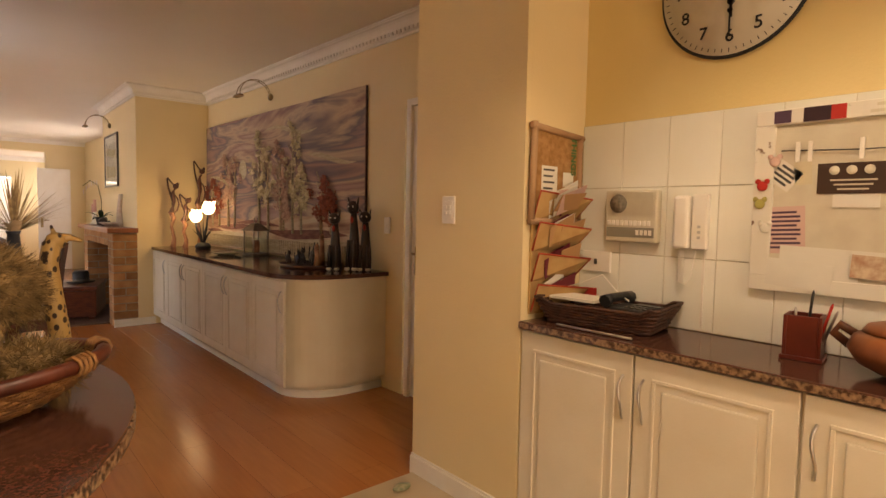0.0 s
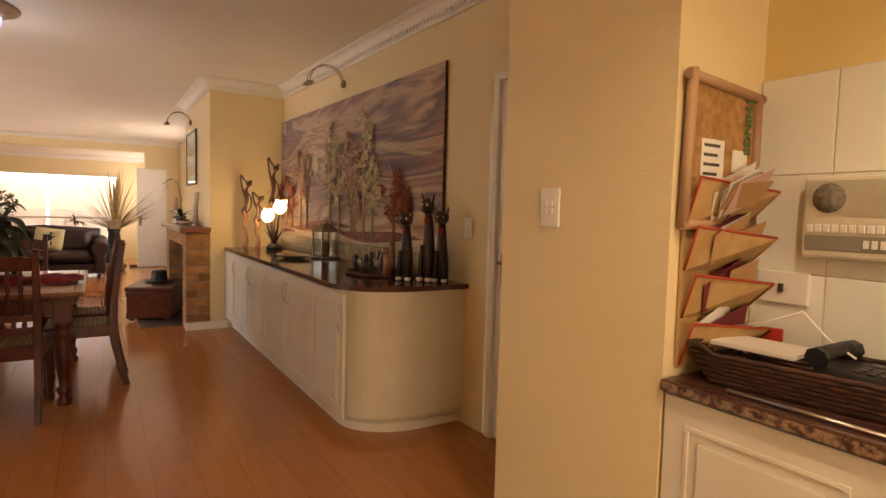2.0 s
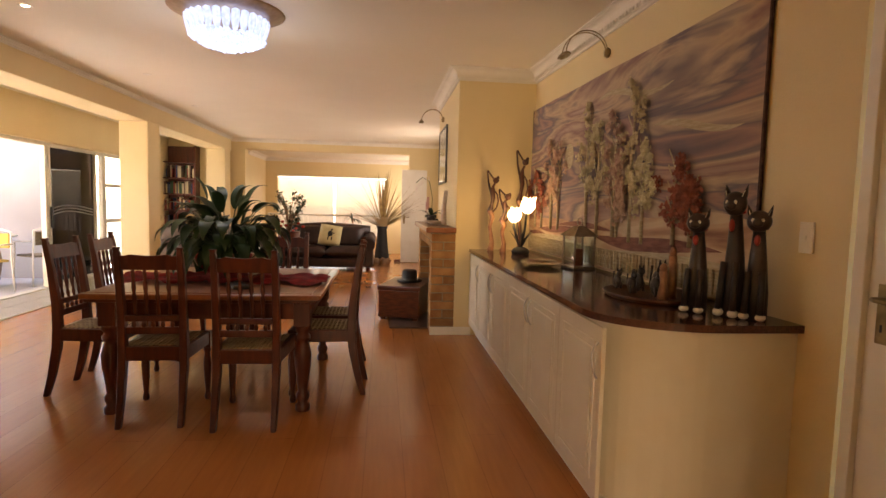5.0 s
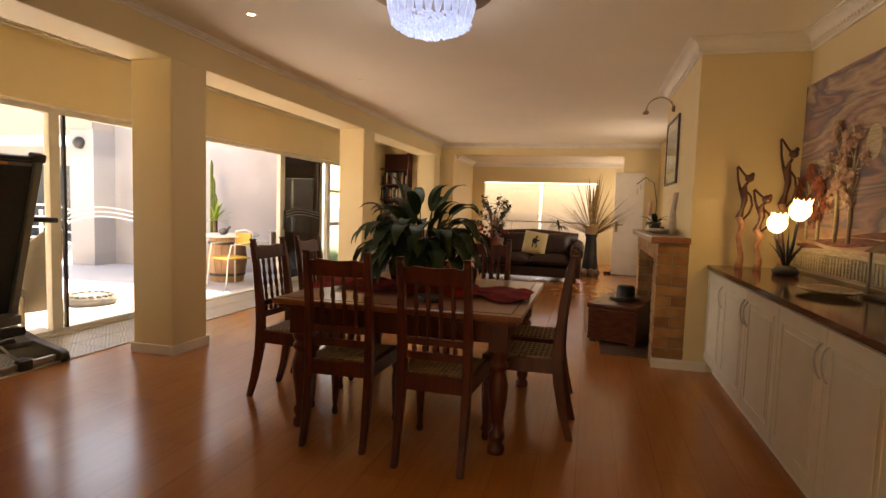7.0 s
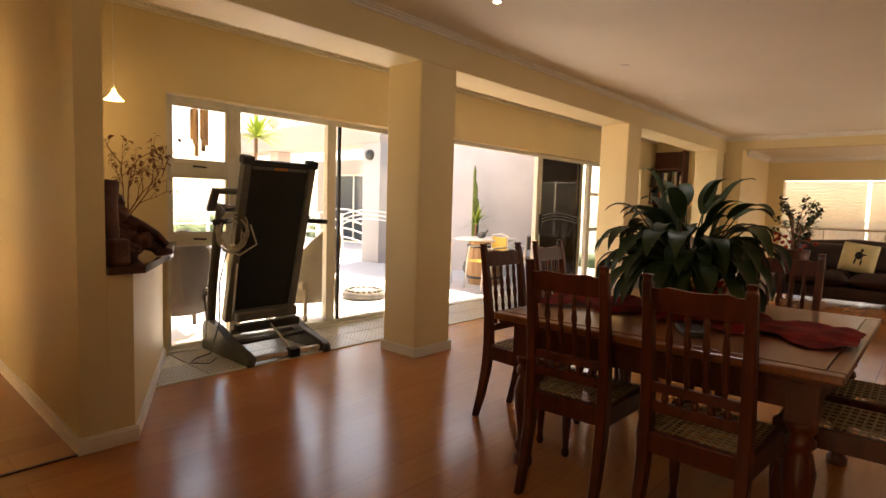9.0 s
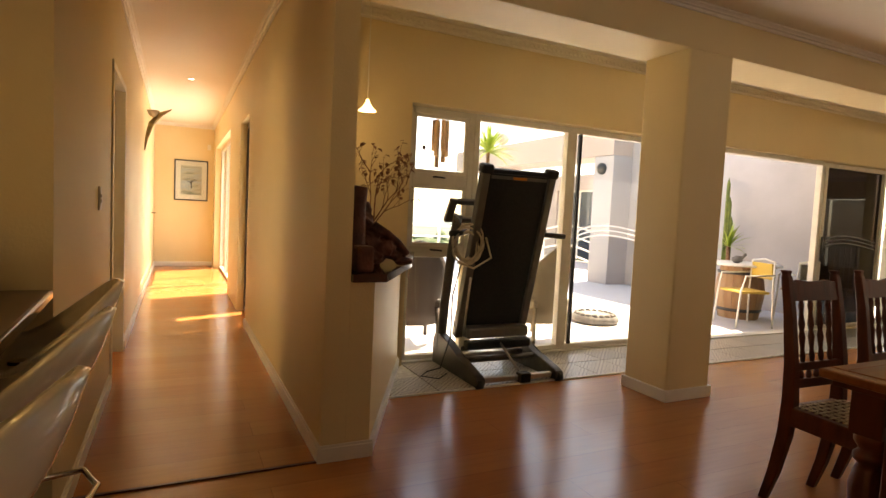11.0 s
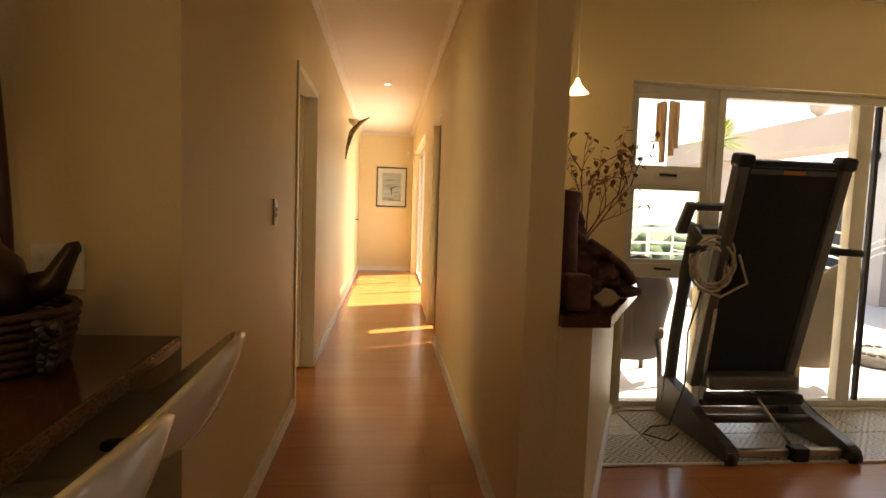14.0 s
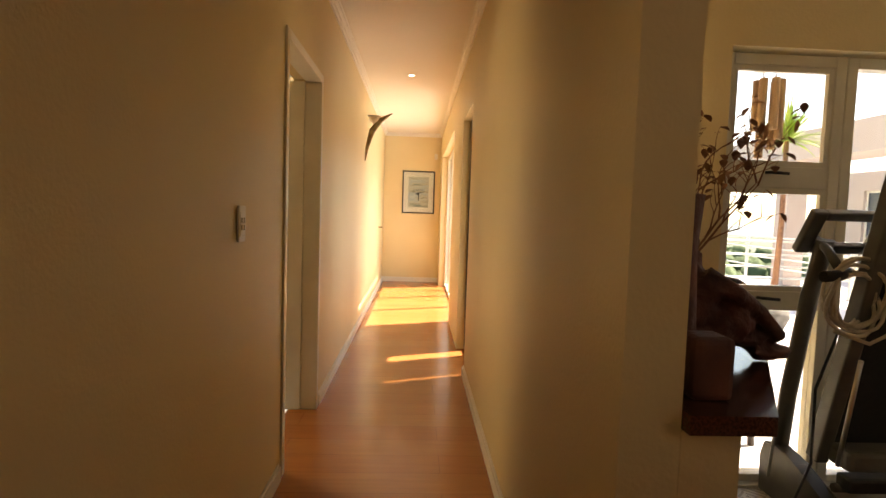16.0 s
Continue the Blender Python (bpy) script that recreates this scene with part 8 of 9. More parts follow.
# ---- lounge ----
def sofa(m, w, material, label, seats=2):
    s = thing("sofa", m, label, "sofa")
    bm = bm_new()
    add_bbox(bm, -w / 2 + 0.12, w / 2 - 0.12, -0.38, 0.38, 0.08, 0.26, 0.03)
    part("frame", bm, material, s)
    for k in range(seats):
        sw = (w - 0.42) / seats
        x = -w / 2 + 0.21 + sw * (k + 0.5)
        bm = bm_new()
        add_pillow(bm, sw, 0.66, 0.24, T(x, -0.08, 0.36), 6)
        part("seat_cushion", bm, material, s)
        bm = bm_new()
        add_pillow(bm, sw, 0.46, 0.26, Matrix.Translation((x, 0.26, 0.62)) @ Matrix.Rotation(radians(78), 4, "X"), 6)
        part("back_cushion", bm, material, s)
    bm = bm_new()
    add_tube(bm, [(-w / 2 + 0.1, 0.36, 0.74), (0, 0.38, 0.80), (w / 2 - 0.1, 0.36, 0.74)], 0.12, 14)
    add_bbox(bm, -w / 2 + 0.1, w / 2 - 0.1, 0.28, 0.46, 0.1, 0.72, 0.04)
    part("backrest", bm, material, s)
    for sx in (-1, 1):
        bm = bm_new()
        add_bbox(bm, *sorted((sx * (w / 2 - 0.19), sx * (w / 2 - 0.02))), -0.42, 0.4, 0.08, 0.5, 0.04)
        add_tube(bm, [(sx * (w / 2 - 0.1), -0.46, 0.52), (sx * (w / 2 - 0.1), 0.0, 0.56), (sx * (w / 2 - 0.1), 0.4, 0.62)], 0.12, 14)
        part("armrest", bm, material, s)
        for y in (-0.34, 0.34):
            bm = bm_new()
            add_lathe(bm, [(0, 0), (0.03, 0), (0.035, 0.08), (0, 0.08)], 10, T(sx * (w / 2 - 0.12), y, 0))
            part("foot", bm, M["chair"], s)
    return s


sofa(T(0.55, 14.4, 0), 1.85, M["leather"], "dark brown leather two-seater sofa with rolled arms")
lil = mat("lilac_grey_fabric", (0.33, 0.27, 0.25), 0.85, second=(0.27, 0.22, 0.2), scale=12, bump=0.3, bump_scale=120)
sofa(Matrix.Translation((-1.05, 12.75, 0)) @ Matrix.Rotation(radians(180), 4, "Z"), 1.75, lil, "pale lilac-grey sofa seen from behind")
cush = mat("cream_cushion", (0.60, 0.52, 0.30), 0.9, second=(0.55, 0.47, 0.26), scale=14)
cu_ = thing("cushion", Matrix.Translation((0.62, 14.30, 0.67)) @ Matrix.Rotation(radians(8), 4, "Y") @ Matrix.Rotation(radians(72), 4, "X"), "square cream cushion with a dark embroidered motif", "cushion")
bm = bm_new()
add_pillow(bm, 0.42, 0.42, 0.14, None, 6)
part("cover", bm, cush, cu_)
bm = bm_new()
for c, s_ in (((0, 0.02, 0.073), (0.05, 0.06, 0.004)), ((0.02, 0.1, 0.07), (0.02, 0.025, 0.004)), ((-0.03, -0.07, 0.068), (0.015, 0.05, 0.004)), ((0.04, -0.07, 0.068), (0.015, 0.05, 0.004)), ((0.06, 0.04, 0.07), (0.03, 0.012, 0.004))):
    add_blob(bm, c, *s_, 8, 6)
part("embroidery", bm, M["black"], cu_)
for x in (-1.85, -1.35):
    bm = bm_new()
    add_blob(bm, (0, 0, 0), 0.09, 0.09, 0.085, 16, 10)
    single("ball_cushion", bm, cush, "round cream ball cushion on the sofa back", "cushion", T(x, 12.33, 1.0))
# balustrade in front of the far window
bl = thing("stair_railing", T(0, 0, 0), "white metal balustrade before the far window", "railing")
for z in (1.02, 0.12):
    bm = bm_new()
    add_tube(bm, [(-1.0, 16.5, z), (1.55, 16.5, z)], 0.022, 8)
    part("rail", bm, M["white"], bl)
for k in range(27):
    bm = bm_new()
    add_tube(bm, [(-0.98 + k * 0.097, 16.5, 0.0), (-0.98 + k * 0.097, 16.5, 1.02)], 0.009 if k % 9 else 0.02, 6)
    part("baluster", bm, M["white"], bl)
# venetian blinds
slat_m = mat("blind_slat", (0.75, 0.72, 0.64), 0.4)
_n, _l = slat_m.node_tree.nodes, slat_m.node_tree.links
_tr, _mx = _n.new("ShaderNodeBsdfTranslucent"), _n.new("ShaderNodeMixShader")
_tr.inputs[0].default_value, _mx.inputs[0].default_value = (0.7, 0.66, 0.56, 1), 0.12
_l.new(_n["Principled BSDF"].outputs[0], _mx.inputs[1])
_l.new(_tr.outputs[0], _mx.inputs[2])
_l.new(_mx.outputs[0], _n["Material Output"].inputs[0])
for x0, x1 in ((-1.06, 0.36), (0.40, 1.74)):
    vb = thing("venetian_blind", T((x0 + x1) / 2, 17.965, 0), "white venetian blind half open over the far window", "blind", "blinds of the far window")
    b_ = bm_new()
    add_box(b_, -(x1 - x0) / 2 + 0.01, (x1 - x0) / 2 - 0.01, -0.0165, 0.0165, -0.0008, 0.0008, Matrix.Rotation(radians(52), 4, "X"))
    sm_ = mesh_of("slat", b_, slat_m)
    for k in range(50):
        ob = new("slat", sm_)
        ob.parent = vb
        ob.matrix_basis = T(0, 0, 0.47 + k * 0.0295)
    bm = bm_new()
    add_bbox(bm, -(x1 - x0) / 2, (x1 - x0) / 2, -0.02, 0.02, 1.945, 1.985, 0.003)
    part("head_rail", bm, M["white"], vb)
# white interior door standing open
d3 = thing("door_3", Matrix.Translation((2.60, 15.86, 0)) @ Matrix.Rotation(radians(183), 4, "Z"), "plain white interior door standing open", "door")
d3["kind"] = "structure"
bm = bm_new()
add_bbox(bm, 0, 0.56, -0.02, 0.02, 0.01, 2.08, 0.003)
part("door_leaf", bm, M["white"], d3)
lever(d3, T(0.5, 0.02, 0.98) @ Matrix.Rotation(radians(180), 4, "Z"), M["brass"])
bm = bm_new()
add_bbox(bm, -0.2, 0.12, -0.04, 0.04, 0.0, 0.05, 0.01)
single("door_snake", bm, M["chair"], "small brown door stop on the floor by the open door", "door stop", T(2.1, 15.95, 0))
# dried reed arrangement
rd = thing("dried_arrangement", T(1.62, 15.55, 0), "tall fan of dried reeds and leaves in a dark vase", "plant")
bm = bm_new()
add_lathe(bm, [(0, 0), (0.1, 0), (0.16, 0.15), (0.13, 0.4), (0.1, 0.75), (0.13, 0.82), (0.1, 0.8), (0, 0.7)], 20)
part("vase", bm, M["black"], rd)
reed_m = mat("dry_reed", (0.42, 0.28, 0.11), 0.8, second=(0.24, 0.15, 0.06), scale=12, rand=0.25)
rg = random.Random(17)
for k in range(90):
    a = rg.uniform(-1.2, 1.2)
    L = rg.uniform(0.7, 1.35) * (1 - 0.15 * abs(a))
    d = Vector((math.sin(a), rg.uniform(-0.25, 0.1), math.cos(a)))
    bm = bm_new()
    add_leaf(bm, (0.02 * rg.random(), 0, 0.78), d, L, rg.choice((0.016, 0.03, 0.07, 0.05)), 0.25, 6)
    part("reed", bm, reed_m, rd)
for k in range(5):
    bm = bm_new()
    add_leaf(bm, (0.0, -0.05, 0.75 + 0.02 * k), (rg.uniform(-0.4, 0.4), -0.5, 0.7), 0.34, 0.16, 0.8, 6)
    part("broad_leaf", bm, mat("pale_dry_leaf", (0.6, 0.44, 0.24), 0.7) if k == 0 else bpy.data.materials["pale_dry_leaf"], rd)
bm = bm_new()
for k in range(5):
    add_blob(bm, (0.14 * math.cos(k * 1.3), 0.12 * math.sin(k * 1.3), 0.07), 0.09, 0.08, 0.08, 10, 7, rough=0.4, seed=k)
single("driftwood", bm, mat("driftwood", (0.22, 0.13, 0.07), 0.9, second=(0.12, 0.07, 0.04), scale=9, bump=0.6, bump_scale=30), "gnarled brown driftwood round the vase foot", "driftwood", T(1.6, 15.3, 0))
# shrub with red flowers
fb = thing("flowering_plant", T(0.05, 13.0, 0), "leafy plant with dark red flowers on a slim stand", "plant")
bm = bm_new()
add_lathe(bm, [(0, 0), (0.16, 0), (0.05, 0.03), (0.03, 0.1), (0.03, 0.5), (0.15, 0.56), (0.19, 0.8), (0.17, 0.8), (0, 0.72)], 22)
part("stand", bm, M["chair"], fb)
rg = random.Random(31)
for k in range(20):
    a = rg.random() * 6.28
    tip = Vector((0.42 * math.cos(a) * rg.uniform(0.4, 1), 0.3 * math.sin(a), rg.uniform(0.95, 1.5)))
    bm = bm_new()
    pts = [Vector((0, 0, 0.74)), Vector((tip.x * 0.3, tip.y * 0.3, 0.74 + (tip.z - 0.74) * 0.6)), tip]
    add_tube(bm, pts, 0.005, 5)
    br = part("branch", bm, twig_m, fb)
    bm = bm_new()
    for j in range(26):
        u = 0.3 + 0.7 * rg.random()
        p = pts[1].lerp(tip, u) if u > 0.4 else pts[0].lerp(pts[1], 0.9)
        add_leaf(bm, p + Vector((rg.uniform(-0.03, 0.03),) * 1 + (rg.uniform(-0.03, 0.03), rg.uniform(-0.03, 0.03))), (rg.uniform(-1, 1), rg.uniform(-1, 1), rg.uniform(-0.4, 0.8)), 0.07, 0.035, 0.6, 3)
    part("leaves", bm, leaf_dark, br)
for k in range(16):
    bm = bm_new()
    add_blob(bm, (rg.uniform(-0.25, 0.3), rg.uniform(-0.3, -0.05), rg.uniform(0.78, 1.02)), 0.028, 0.028, 0.022, 8, 6, rough=0.5, seed=k)
    part("flower", bm, CATR, fb)
# small plant on the sofa back side
sp = thing("small_palm", T(0.95, 16.1, 0.0), "small green palm before the railing", "plant")
bm = bm_new()
add_lathe(bm, [(0, 0), (0.1, 0), (0.14, 0.3), (0.12, 0.3), (0, 0.26)], 16)
part("pot", bm, sculpt_m, sp)
bm = bm_new()
add_tube(bm, [(0, 0, 0.25), (0.01, 0, 0.95)], 0.012, 6)
part("trunk", bm, twig_m, sp)
leaves_part(sp, 16, 9, 0, 0, 0.2, 0.32, 0.16, leaf_dark, 0.95, (5, 70), 1.6, single_parts=True)
# bookcase
bk = thing("bookcase", T(-2.75, 15.74, 0), "tall red-brown bookcase filled with books", "bookcase")
for a, b, c, d in ((-0.45, -0.42, 0, 2.42), (0.42, 0.45, 0, 2.42)):
    bm = bm_new()
    add_bbox(bm, a, b, -0.15, 0.15, c, d, 0.003)
    part("side_panel", bm, M["chair"], bk)
bm = bm_new()
add_box(bm, -0.42, 0.42, 0.13, 0.148, 0, 2.42)
part("back_panel", bm, M["chair"], bk)
bks = [mat("book_%s" % n_, c, 0.7, rand=0.2) for n_, c in (("red", (0.2, 0.03, 0.02)), ("blue", (0.03, 0.05, 0.12)), ("cream", (0.4, 0.34, 0.22)), ("brown", (0.1, 0.05, 0.03)), ("green", (0.03, 0.08, 0.04)))]
rg = random.Random(12)
for k in range(7):
    z = 0.05 + k * 0.335
    bm = bm_new()
    add_bbox(bm, -0.42, 0.42, -0.14, 0.13, z, z + 0.025, 0.002)
    part("shelf", bm, M["chair"], bk)
    if k < 6 and z > 0.6:
        x = -0.40
        while x < 0.38:
            w = rg.uniform(0.02, 0.045)
            if rg.random() < 0.86:
                bm = bm_new()
                add_bbox(bm, x, x + w - 0.002, -0.1, 0.08, z + 0.026, z + 0.026 + rg.uniform(0.18, 0.27), 0.002)
                single("book", bm, rg.choice(bks), "upright hardback book on the shelf", "book", T(-2.75, 15.74, 0), "books in the bookcase")
            x += w

# ---- terrace ----
bm = bm_new()
add_bbox(bm, -14, -7.3, 12.3, 13.2, 2.5, 3.05, 0.01)
structure("terrace_parapet", bm, M["plaster_out2"], "pink-beige rendered roof edge of the far wing", "parapet")
bm = bm_new()
add_bbox(bm, -7.85, -7.3, 12.32, 12.87, -0.02, 2.5, 0.01)
structure("terrace_column", bm, M["plaster_out"], "thick lilac-grey rendered terrace column", "column")
bm = bm_new()
add_bbox(bm, -11.9, -11.5, 12.5, 12.9, -0.02, 2.5, 0.01)
structure("terrace_column", bm, M["plaster_out2"], "beige rendered terrace column further off", "column")
bm = bm_new()
wall_y(bm, -14, -7.3, 15.5, 15.7, -0.02, 2.55, [(-13.2, -11.2, 0.0, 2.1), (-10.2, -8.4, 0.0, 2.1)])
structure("wall_wing", bm, M["plaster_out2"], "beige wall of the far wing with dark doors", "wall")
for xa, xb in ((-13.2, -11.2), (-10.2, -8.4)):
    ww = thing("wing_door", T((xa + xb) / 2, 15.6, 0), "dark glazed door of the far wing", "door")
    ww["kind"] = "structure"
    h = (xb - xa) / 2
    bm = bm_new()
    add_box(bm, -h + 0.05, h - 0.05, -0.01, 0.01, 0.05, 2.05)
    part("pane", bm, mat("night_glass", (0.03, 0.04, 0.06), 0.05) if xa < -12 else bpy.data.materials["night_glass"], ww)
    for a, b, c, d in ((-h, -h + 0.05, 0, 2.1), (h - 0.05, h, 0, 2.1), (-h + 0.05, h - 0.05, 2.05, 2.1), (-0.03, 0.03, 0.05, 2.05)):
        bm = bm_new()
        add_box(bm, a, b, -0.03, 0.03, c, d)
        part("frame", bm, M["alu"], ww)
for x, y in ((-9.0, 12.5), (-11.7, 12.5)):
    bm = bm_new()
    add_lathe(bm, [(0, 0), (0.07, 0), (0.05, 0.04), (0.14, 0.12), (0.17, 0.22), (0.14, 0.32), (0, 0.38)], 20)
    single("parapet_ball", bm, M["plaster_out2"], "round rendered ball finial on the parapet", "finial", T(x, y, 3.051), "balls on the parapet")
for x, y in ((-7.25, 12.2),):
    bh = thing("floodlight", T(-7.6, 12.31, 2.25), "grey bulkhead lamp on the terrace column", "outdoor lamp")
    bm = bm_new()
    add_lathe(bm, [(0, -0.12), (0.09, -0.1), (0.12, 0.0), (0.08, 0.08), (0, 0.1)], 16, Matrix.Rotation(radians(60), 4, "X"))
    part("housing", bm, M["grey"], bh)
rl = thing("terrace_railing", T(0, 0, 0), "white metal terrace railing with arched rails", "railing")
def rail_run(p, q, n, arch=0.0):
    p, q = Vector(p), Vector(q)
    for h in (0.35, 0.55, 0.75, 0.98):
        bm = bm_new()
        add_tube(bm, [p.lerp(q, i / 12) + Vector((0, 0, h - 0.02 + arch * math.sin(math.pi * i / 12))) for i in range(13)], 0.018, 7)
        part("rail", bm, M["white"], rl)
    for k in range(n + 1):
        c = p.lerp(q, k / n)
        bm = bm_new()
        add_bbox(bm, c.x - 0.025, c.x + 0.025, c.y - 0.025, c.y + 0.025, -0.02, 0.98, 0.004)
        part("post", bm, M["white"], rl)


rail_run((-9.6, 5.8, 0), (-9.6, 12.4, 0), 5)
rail_run((-9.6, 12.45, 0), (-7.9, 12.5, 0), 2, 0.12)
rail_run((-13.8, 12.5, 0), (-9.7, 12.5, 0), 4)
bm = bm_new()
add_lathe(bm, [(0, 0), (0.26, 0.0), (0.29, 0.04), (0.27, 0.09), (0.2, 0.105), (0, 0.1)], 30)
for k in range(18):
    a = k * 0.349
    add_blob(bm, (0.22 * math.cos(a), 0.22 * math.sin(a), 0.105), 0.04, 0.03, 0.022, 8, 5, rough=0.3, seed=k)
stone_o = mat("grey_garden_stone", (0.22, 0.20, 0.18), 0.9, second=(0.12, 0.11, 0.1), scale=9, bump=0.6, bump_scale=50)
single("stone_bird_bath", bm, stone_o, "low round grey carved garden stone on the terrace", "ornament", T(-4.2, 9.35, -0.02))
pale_w = mat("pale_weave", (0.36, 0.29, 0.2), 0.8, second=(0.22, 0.17, 0.11), kind="wave", scale=40, bump=0.4, bump_scale=90)


def wicker_chair(m, material, label):
    c = thing("wicker_chair", m, label, "chair")
    bm = bm_new()
    add_bbox(bm, -0.26, 0.26, -0.25, 0.25, 0.34, 0.44, 0.03)
    part("seat", bm, material, c)
    bm = bm_new()
    n = 14
    rows = []
    for j in range(7):
        z = 0.2 + 0.78 * j / 6
        row = []
        for i in range(n + 1):
            a = math.pi * (0.05 + 0.9 * i / n)
            r = 0.29 + 0.05 * (j / 6) ** 2
            zz = z - (0.32 * abs(math.cos(a)) ** 2 * (j / 6))
            row.append(bm.verts.new((r * math.cos(a), 0.02 + r * 0.95 * math.sin(a) + 0.06 * j / 6, zz)))
        rows.append(row)
    for a, b in zip(rows, rows[1:]):
        for i in range(n):
            f = bm.faces.new((a[i], a[i + 1], b[i + 1], b[i]))
            f.smooth = True
    bk_ = part("curved_back", bm, material, c)
    md = bk_.modifiers.new("thick", "SOLIDIFY")
    md.thickness = 0.03
    for x in (-0.22, 0.22):
        for y in (-0.22, 0.24):
            bm = bm_new()
            add_tube(bm, [(x, y, 0.36), (x * 1.08, y * 1.08, 0.0)], 0.02, 8)
            part("leg", bm, material, c)
    return c


dk_w = mat("dark_brown_weave", (0.07, 0.045, 0.035), 0.7, second=(0.03, 0.02, 0.015), kind="wave", scale=40, bump=0.4, bump_scale=90)
wicker_chair(Matrix.Translation((-3.85, 6.75, -0.02)) @ Matrix.Rotation(radians(-100), 4, "Z"), dk_w, "dark brown woven armchair on the terrace")
wicker_chair(Matrix.Translation((-3.65, 8.05, -0.02)) @ Matrix.Rotation(radians(-80), 4, "Z"), pale_w, "pale woven tub chair close to the window")
# barrel table and white chairs
bt = thing("barrel_table", T(-4.05, 11.75, -0.02), "round white table on a wooden barrel", "table")
bm = bm_new()
add_lathe(bm, [(0, 0.72), (0.48, 0.72), (0.5, 0.735), (0.48, 0.75), (0, 0.75)], 36)
part("tabletop", bm, M["white"], bt)
for k in range(18):
    a = 2 * math.pi * k / 18
    bm = bm_new()
    prof = [(0.25, 0.0), (0.29, 0.2), (0.31, 0.36), (0.29, 0.52), (0.25, 0.72)]
    vs = []
    for r, z in prof:
        vs.append([bm.verts.new((rr * math.cos(t), rr * math.sin(t), z)) for rr, t in ((r, a - 0.165), (r, a + 0.165), (r - 0.02, a + 0.165), (r - 0.02, a - 0.165))])
    for p_, q_ in zip(vs, vs[1:]):
        for i in range(4):
            bm.faces.new((p_[i], p_[(i + 1) % 4], q_[(i + 1) % 4], q_[i]))
    bm.faces.new(vs[0][::-1])
    bm.faces.new(vs[-1])
    part("stave", bm, bam, bt)
for z, r in ((0.1, 0.275), (0.6, 0.28)):
    bm = bm_new()
    add_lathe(bm, [(r + 0.004, z), (r + 0.01, z + 0.02), (r + 0.004, z + 0.04)], 30)
    part("hoop", bm, M["grey"], bt)
bm = bm_new()
add_blob(bm, (0, 0, 0.05), 0.08, 0.05, 0.05, 12, 8, rough=0.4)
add_tube(bm, [(0.05, 0, 0.06), (0.1, 0.02, 0.13)], 0.018, 8)
single("table_ornament", bm, stone_o, "small grey stone animal on the terrace table", "ornament", T(-4.0, 11.6, 0.732))
for (x, y, dg, mt, lab) in ((-3.62, 11.25, 160, mat("yellow_cushion", (0.55, 0.36, 0.07), 0.8), "white metal chair with a yellow seat"), (-3.45, 12.2, 60, pale_w, "white metal chair with a woven seat"), (-4.5, 11.0, 200, pale_w, "white metal chair beyond the barrel table")):
    mc = thing("garden_chair", Matrix.Translation((x, y, -0.02)) @ Matrix.Rotation(radians(dg), 4, "Z"), lab, "chair")
    bm = bm_new()
    add_bbox(bm, -0.21, 0.21, -0.2, 0.2, 0.42, 0.45, 0.012)
    part("seat", bm, mt, mc)
    bm = bm_new()
    add_bbox(bm, -0.19, 0.19, -0.235, -0.21, 0.6, 0.8, 0.01)
    part("back_panel", bm, mt, mc)
    for s in (-1, 1):
        bm = bm_new()
        add_tube(bm, [(s * 0.24, -0.24, 0), (s * 0.22, -0.22, 0.45), (s * 0.21, -0.23, 0.82)], 0.012, 8)
        part("back_leg", bm, M["white"], mc)
        bm = bm_new()
        add_tube(bm, [(s * 0.24, 0.24, 0), (s * 0.23, 0.2, 0.45), (s * 0.25, 0.16, 0.64), (s * 0.25, -0.22, 0.66)], 0.012, 8)
        part("front_leg", bm, M["white"], mc)
    bm = bm_new()
    add_tube(bm, [(-0.21, -0.23, 0.82), (0, -0.25, 0.85), (0.21, -0.23, 0.82)], 0.012, 8)
    part("top_rail", bm, M["white"], mc)
# yucca plants
yl = mat("yucca_leaf", (0.24, 0.34, 0.04), 0.45, second=(0.36, 0.44, 0.08), scale=6)
def yucca(m, trunk_h, n, L, label, seed):
    y_ = thing("yucca", m, label, "plant")
    bm = bm_new()
    add_lathe(bm, [(0, 0), (0.14, 0), (0.2, 0.14), (0.17, 0.26), (0.15, 0.25), (0, 0.22)], 20)
    part("pot", bm, stone_o, y_)
    bm = bm_new()
    add_tube(bm, [(0, 0, 0.2), (0.03, 0.02, 0.2 + trunk_h * 0.5), (0.0, 0.03, 0.2 + trunk_h)], 0.035, 9, [0.04, 0.032, 0.028])
    part("trunk", bm, twig_m, y_)
    rg = random.Random(seed)
    for k in range(n):
        a = rg.random() * 6.28
        e = radians(rg.uniform(-10, 85))
        bm = bm_new()
        add_leaf(bm, (0, 0.03, 0.18 + trunk_h), (math.cos(a) * math.cos(e), math.sin(a) * math.cos(e), math.sin(e)), L * rg.uniform(0.7, 1.1), 0.035, 0.7, 5)
        part("blade", bm, yl, y_)


yucca(T(-7.1, 9.38, -0.02), 2.1, 120, 0.55, "tall yucca with a bright green crown in a stone pot", 3)
yucca(T(-4.75, 12.35, -0.02), 0.75, 26, 0.4, "slim yucca in a pot by the terrace wall", 5)
bm = bm_new()
for k in range(3):
    add_tube(bm, [(0.03 * k, 0.02 * k, 0.0), (0.03 * k, 0.02 * k, 1.9 - 0.3 * k), (0.03 * k, 0.02 * k, 2.0 - 0.3 * k)], 0.03, 6, [0.03, 0.028, 0.004])
single("column_cactus", bm, mat("cactus_green", (0.16, 0.2, 0.04), 0.6, second=(0.1, 0.14, 0.03), scale=9), "tall narrow green cactus against the terrace wall", "plant", T(-4.95, 12.55, -0.02))
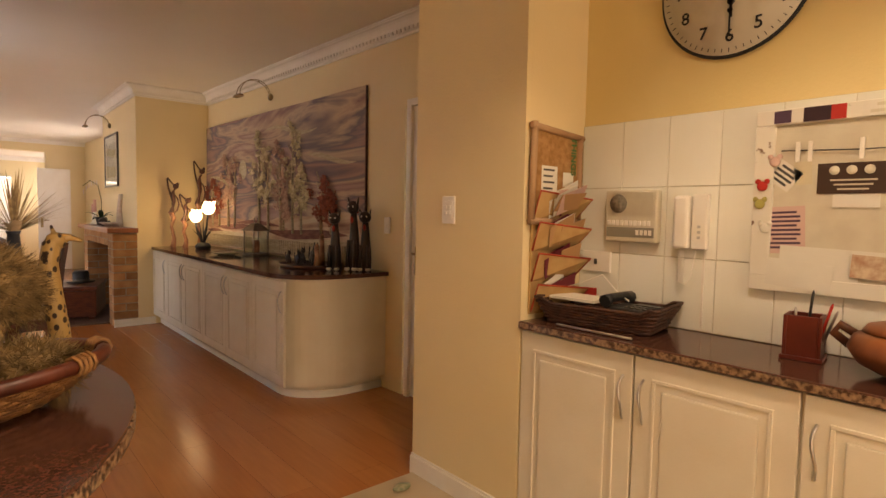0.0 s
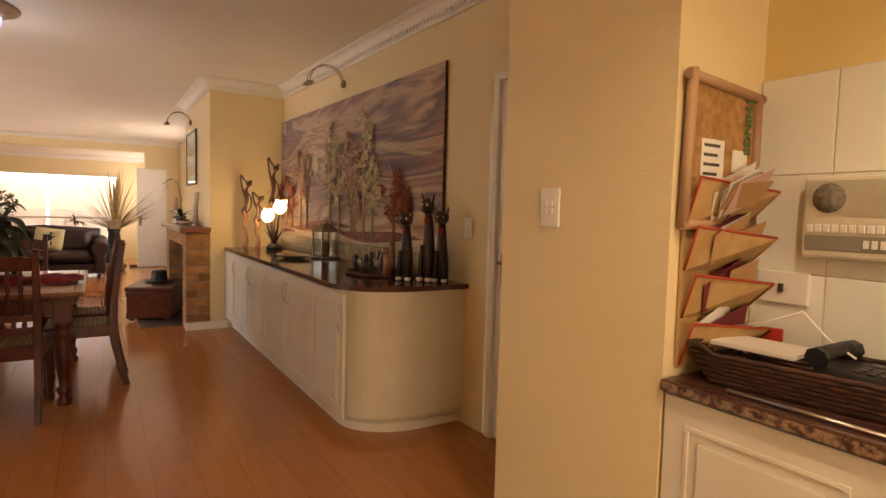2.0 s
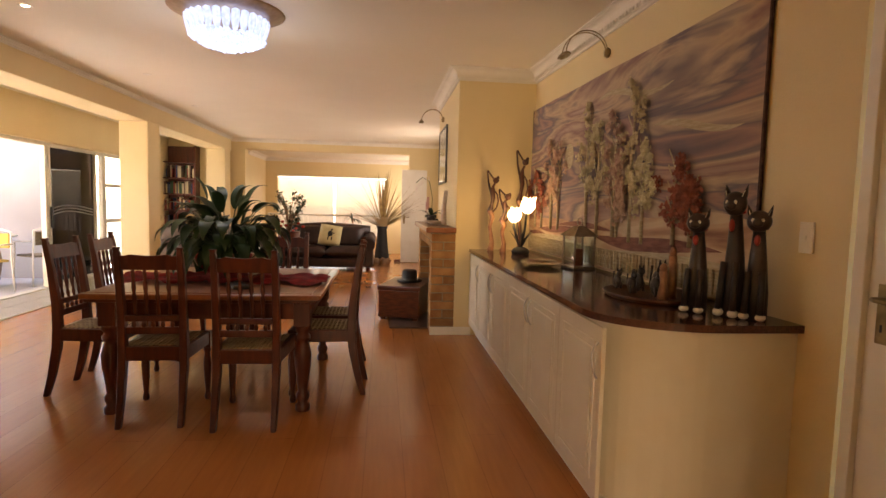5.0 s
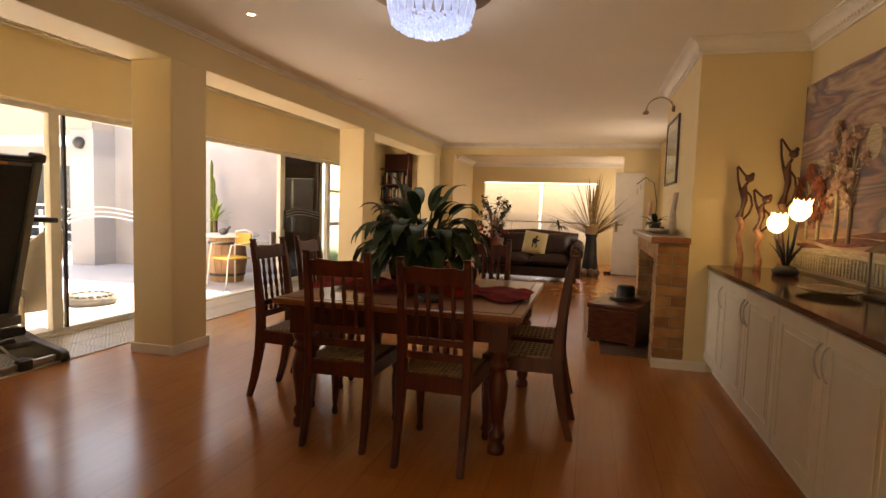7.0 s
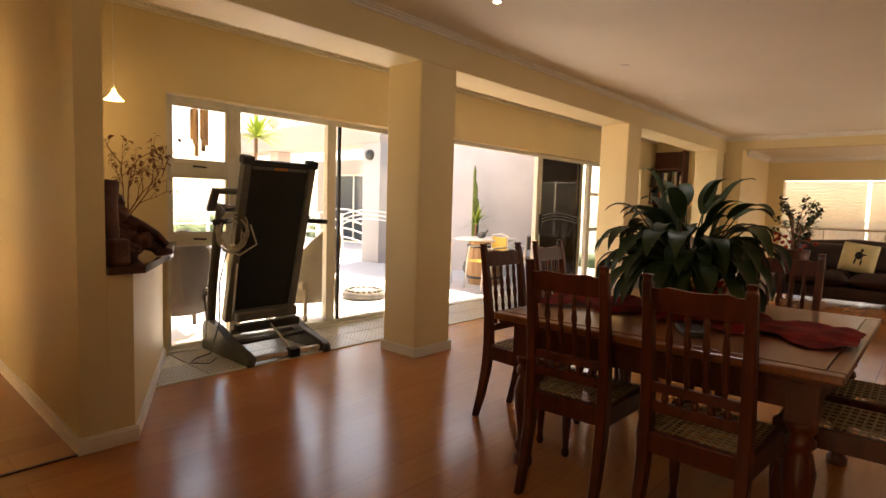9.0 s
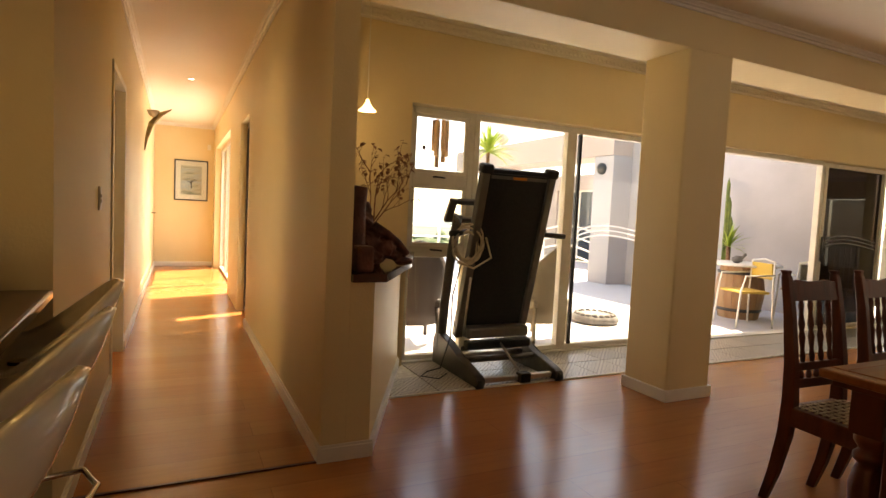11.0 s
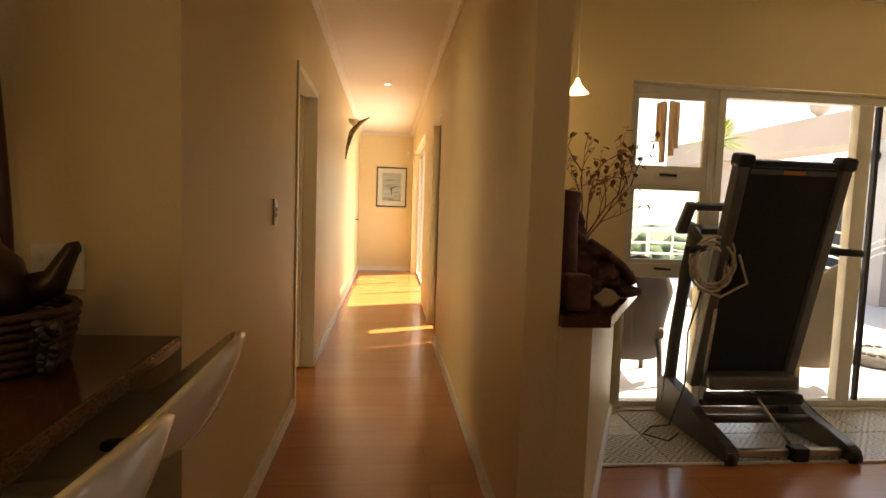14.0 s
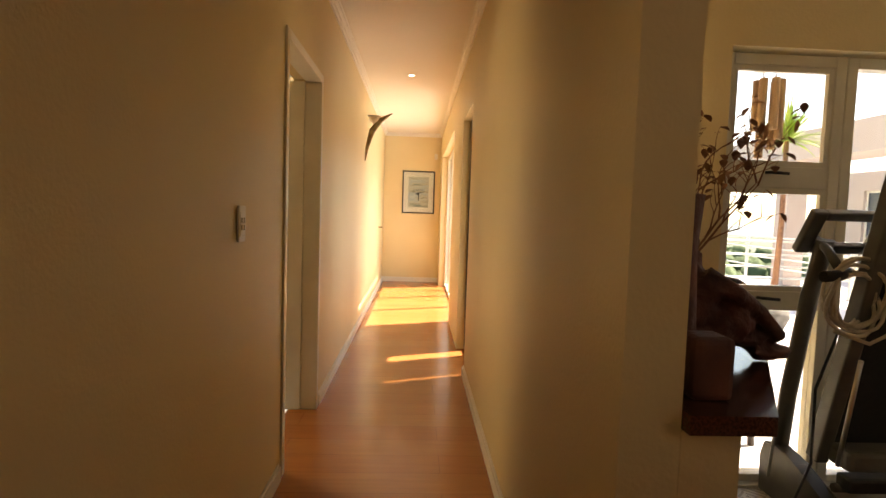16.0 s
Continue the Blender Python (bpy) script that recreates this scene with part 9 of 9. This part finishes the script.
# roof slab added to shade the passage door; stands for the sloping canopy by the small window
bm = bm_new()
add_box(bm, -6.6, -3.15, 5.61, 6.4, 2.62, 2.8)
structure("terrace_canopy", bm, M["plaster_out2"], "rendered canopy slab added to shade the passage door", "canopy")
bm = bm_new()
add_bbox(bm, -5.6, -5.2, 6.0, 6.4, -0.02, 2.62, 0.01)
structure("terrace_column", bm, M["plaster_out2"], "beige rendered canopy column", "column")
# hills and hazy town
bm = bm_new()
rg = random.Random(2)
for k in range(60):
    x = -240 + rg.uniform(-90, 60)
    y = rg.uniform(-80, 330)
    add_blob(bm, (x, y, -5.5), rg.uniform(25, 60), rg.uniform(25, 60), rg.uniform(3, 6), 12, 6, rough=0.3, seed=k)
ob = structure("backdrop_hills", bm, mat("hazy_hill", (0.16, 0.19, 0.17), 1.0, second=(0.30, 0.32, 0.32), scale=0.03, space="World"), "low hazy hills beyond the terrace", "hills")
bm = bm_new()
for k in range(420):
    x, y = rg.uniform(-60, -14), rg.uniform(-20, 40)
    if x > -20 and rg.random() < 0.5:
        continue
    add_blob(bm, (x, y, -2.2 + rg.uniform(-0.5, 0.9)), rg.uniform(0.5, 1.2), rg.uniform(0.5, 1.2), rg.uniform(0.5, 1.0), 7, 5, rough=0.7, seed=k)
ob = structure("garden_shrubs", bm, mat("garden_green", (0.05, 0.08, 0.03), 0.9, second=(0.1, 0.13, 0.06), scale=3, bump=0.8, bump_scale=12, space="World"), "green shrubs below the terrace", "shrubs")
tagged(ob, kind="stuff")

# ---- added fill lamps, and lamps at the passage window and downlights ----
# supposed kitchen window, out of view: a plain panel on the solid wall
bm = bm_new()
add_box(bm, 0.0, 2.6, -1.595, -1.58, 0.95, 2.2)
structure("kitchen_window_frame", bm, M["alu"], "unseen pale panel standing in for a supposed kitchen window", "window")
# unseen area lamp added to brighten the far room; no window stands here
lamp("far_room_window_light", "AREA", 3, Matrix.Translation((2.6, 17.1, 1.5)) @ Matrix.Rotation(radians(90), 4, "Y"), (0.97, 0.98, 1.0), size=1.2, size_y=1.2)
lamp("passage_window_light", "AREA", 3.5, Matrix.Translation((-8.4, 5.44, 1.3)) @ Matrix.Rotation(radians(-90), 4, "X"), (0.70, 0.87, 1.0), size=2.6, size_y=1.6)
# added fill for the kitchen, set before that unseen panel
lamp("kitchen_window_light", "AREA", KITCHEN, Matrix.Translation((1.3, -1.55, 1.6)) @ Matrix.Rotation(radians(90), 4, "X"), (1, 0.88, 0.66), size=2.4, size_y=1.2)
# hidden fill lamp added for the lounge; the east wall has no window
lamp("lounge_window_light", "AREA", 3.5, Matrix.Translation((2.9, 13.9, 1.5)) @ Matrix.Rotation(radians(90), 4, "Y"), (0.97, 0.98, 1.0), size=1.3, size_y=1.5)
# two spots added to brighten the kitchen, with no ceiling fittings
for k, (x, y) in enumerate(((0.9, 1.2), (1.9, 2.4))):
    lamp("kitchen_downlight", "SPOT", 7.5, Matrix.Translation((x, y, 2.57)), (1, 0.85, 0.62), spot=radians(130), soft=0.05)
# three downlights, then two added fill spots that have no fitting
for x, y in DL[:3] + [(1.6, 9.7), (1.3, 11.7)]:
    lamp("downlight_beam", "SPOT", DOWN, Matrix.Translation((x, y, CEIL - 0.02)), (1, 0.82, 0.52), spot=radians(140), soft=0.2)
lamp("passage_downlight_beam", "SPOT", 0.8, Matrix.Translation((-3.29, 4.87, CEIL - 0.02)), (1, 0.8, 0.5), spot=radians(130), soft=0.04)
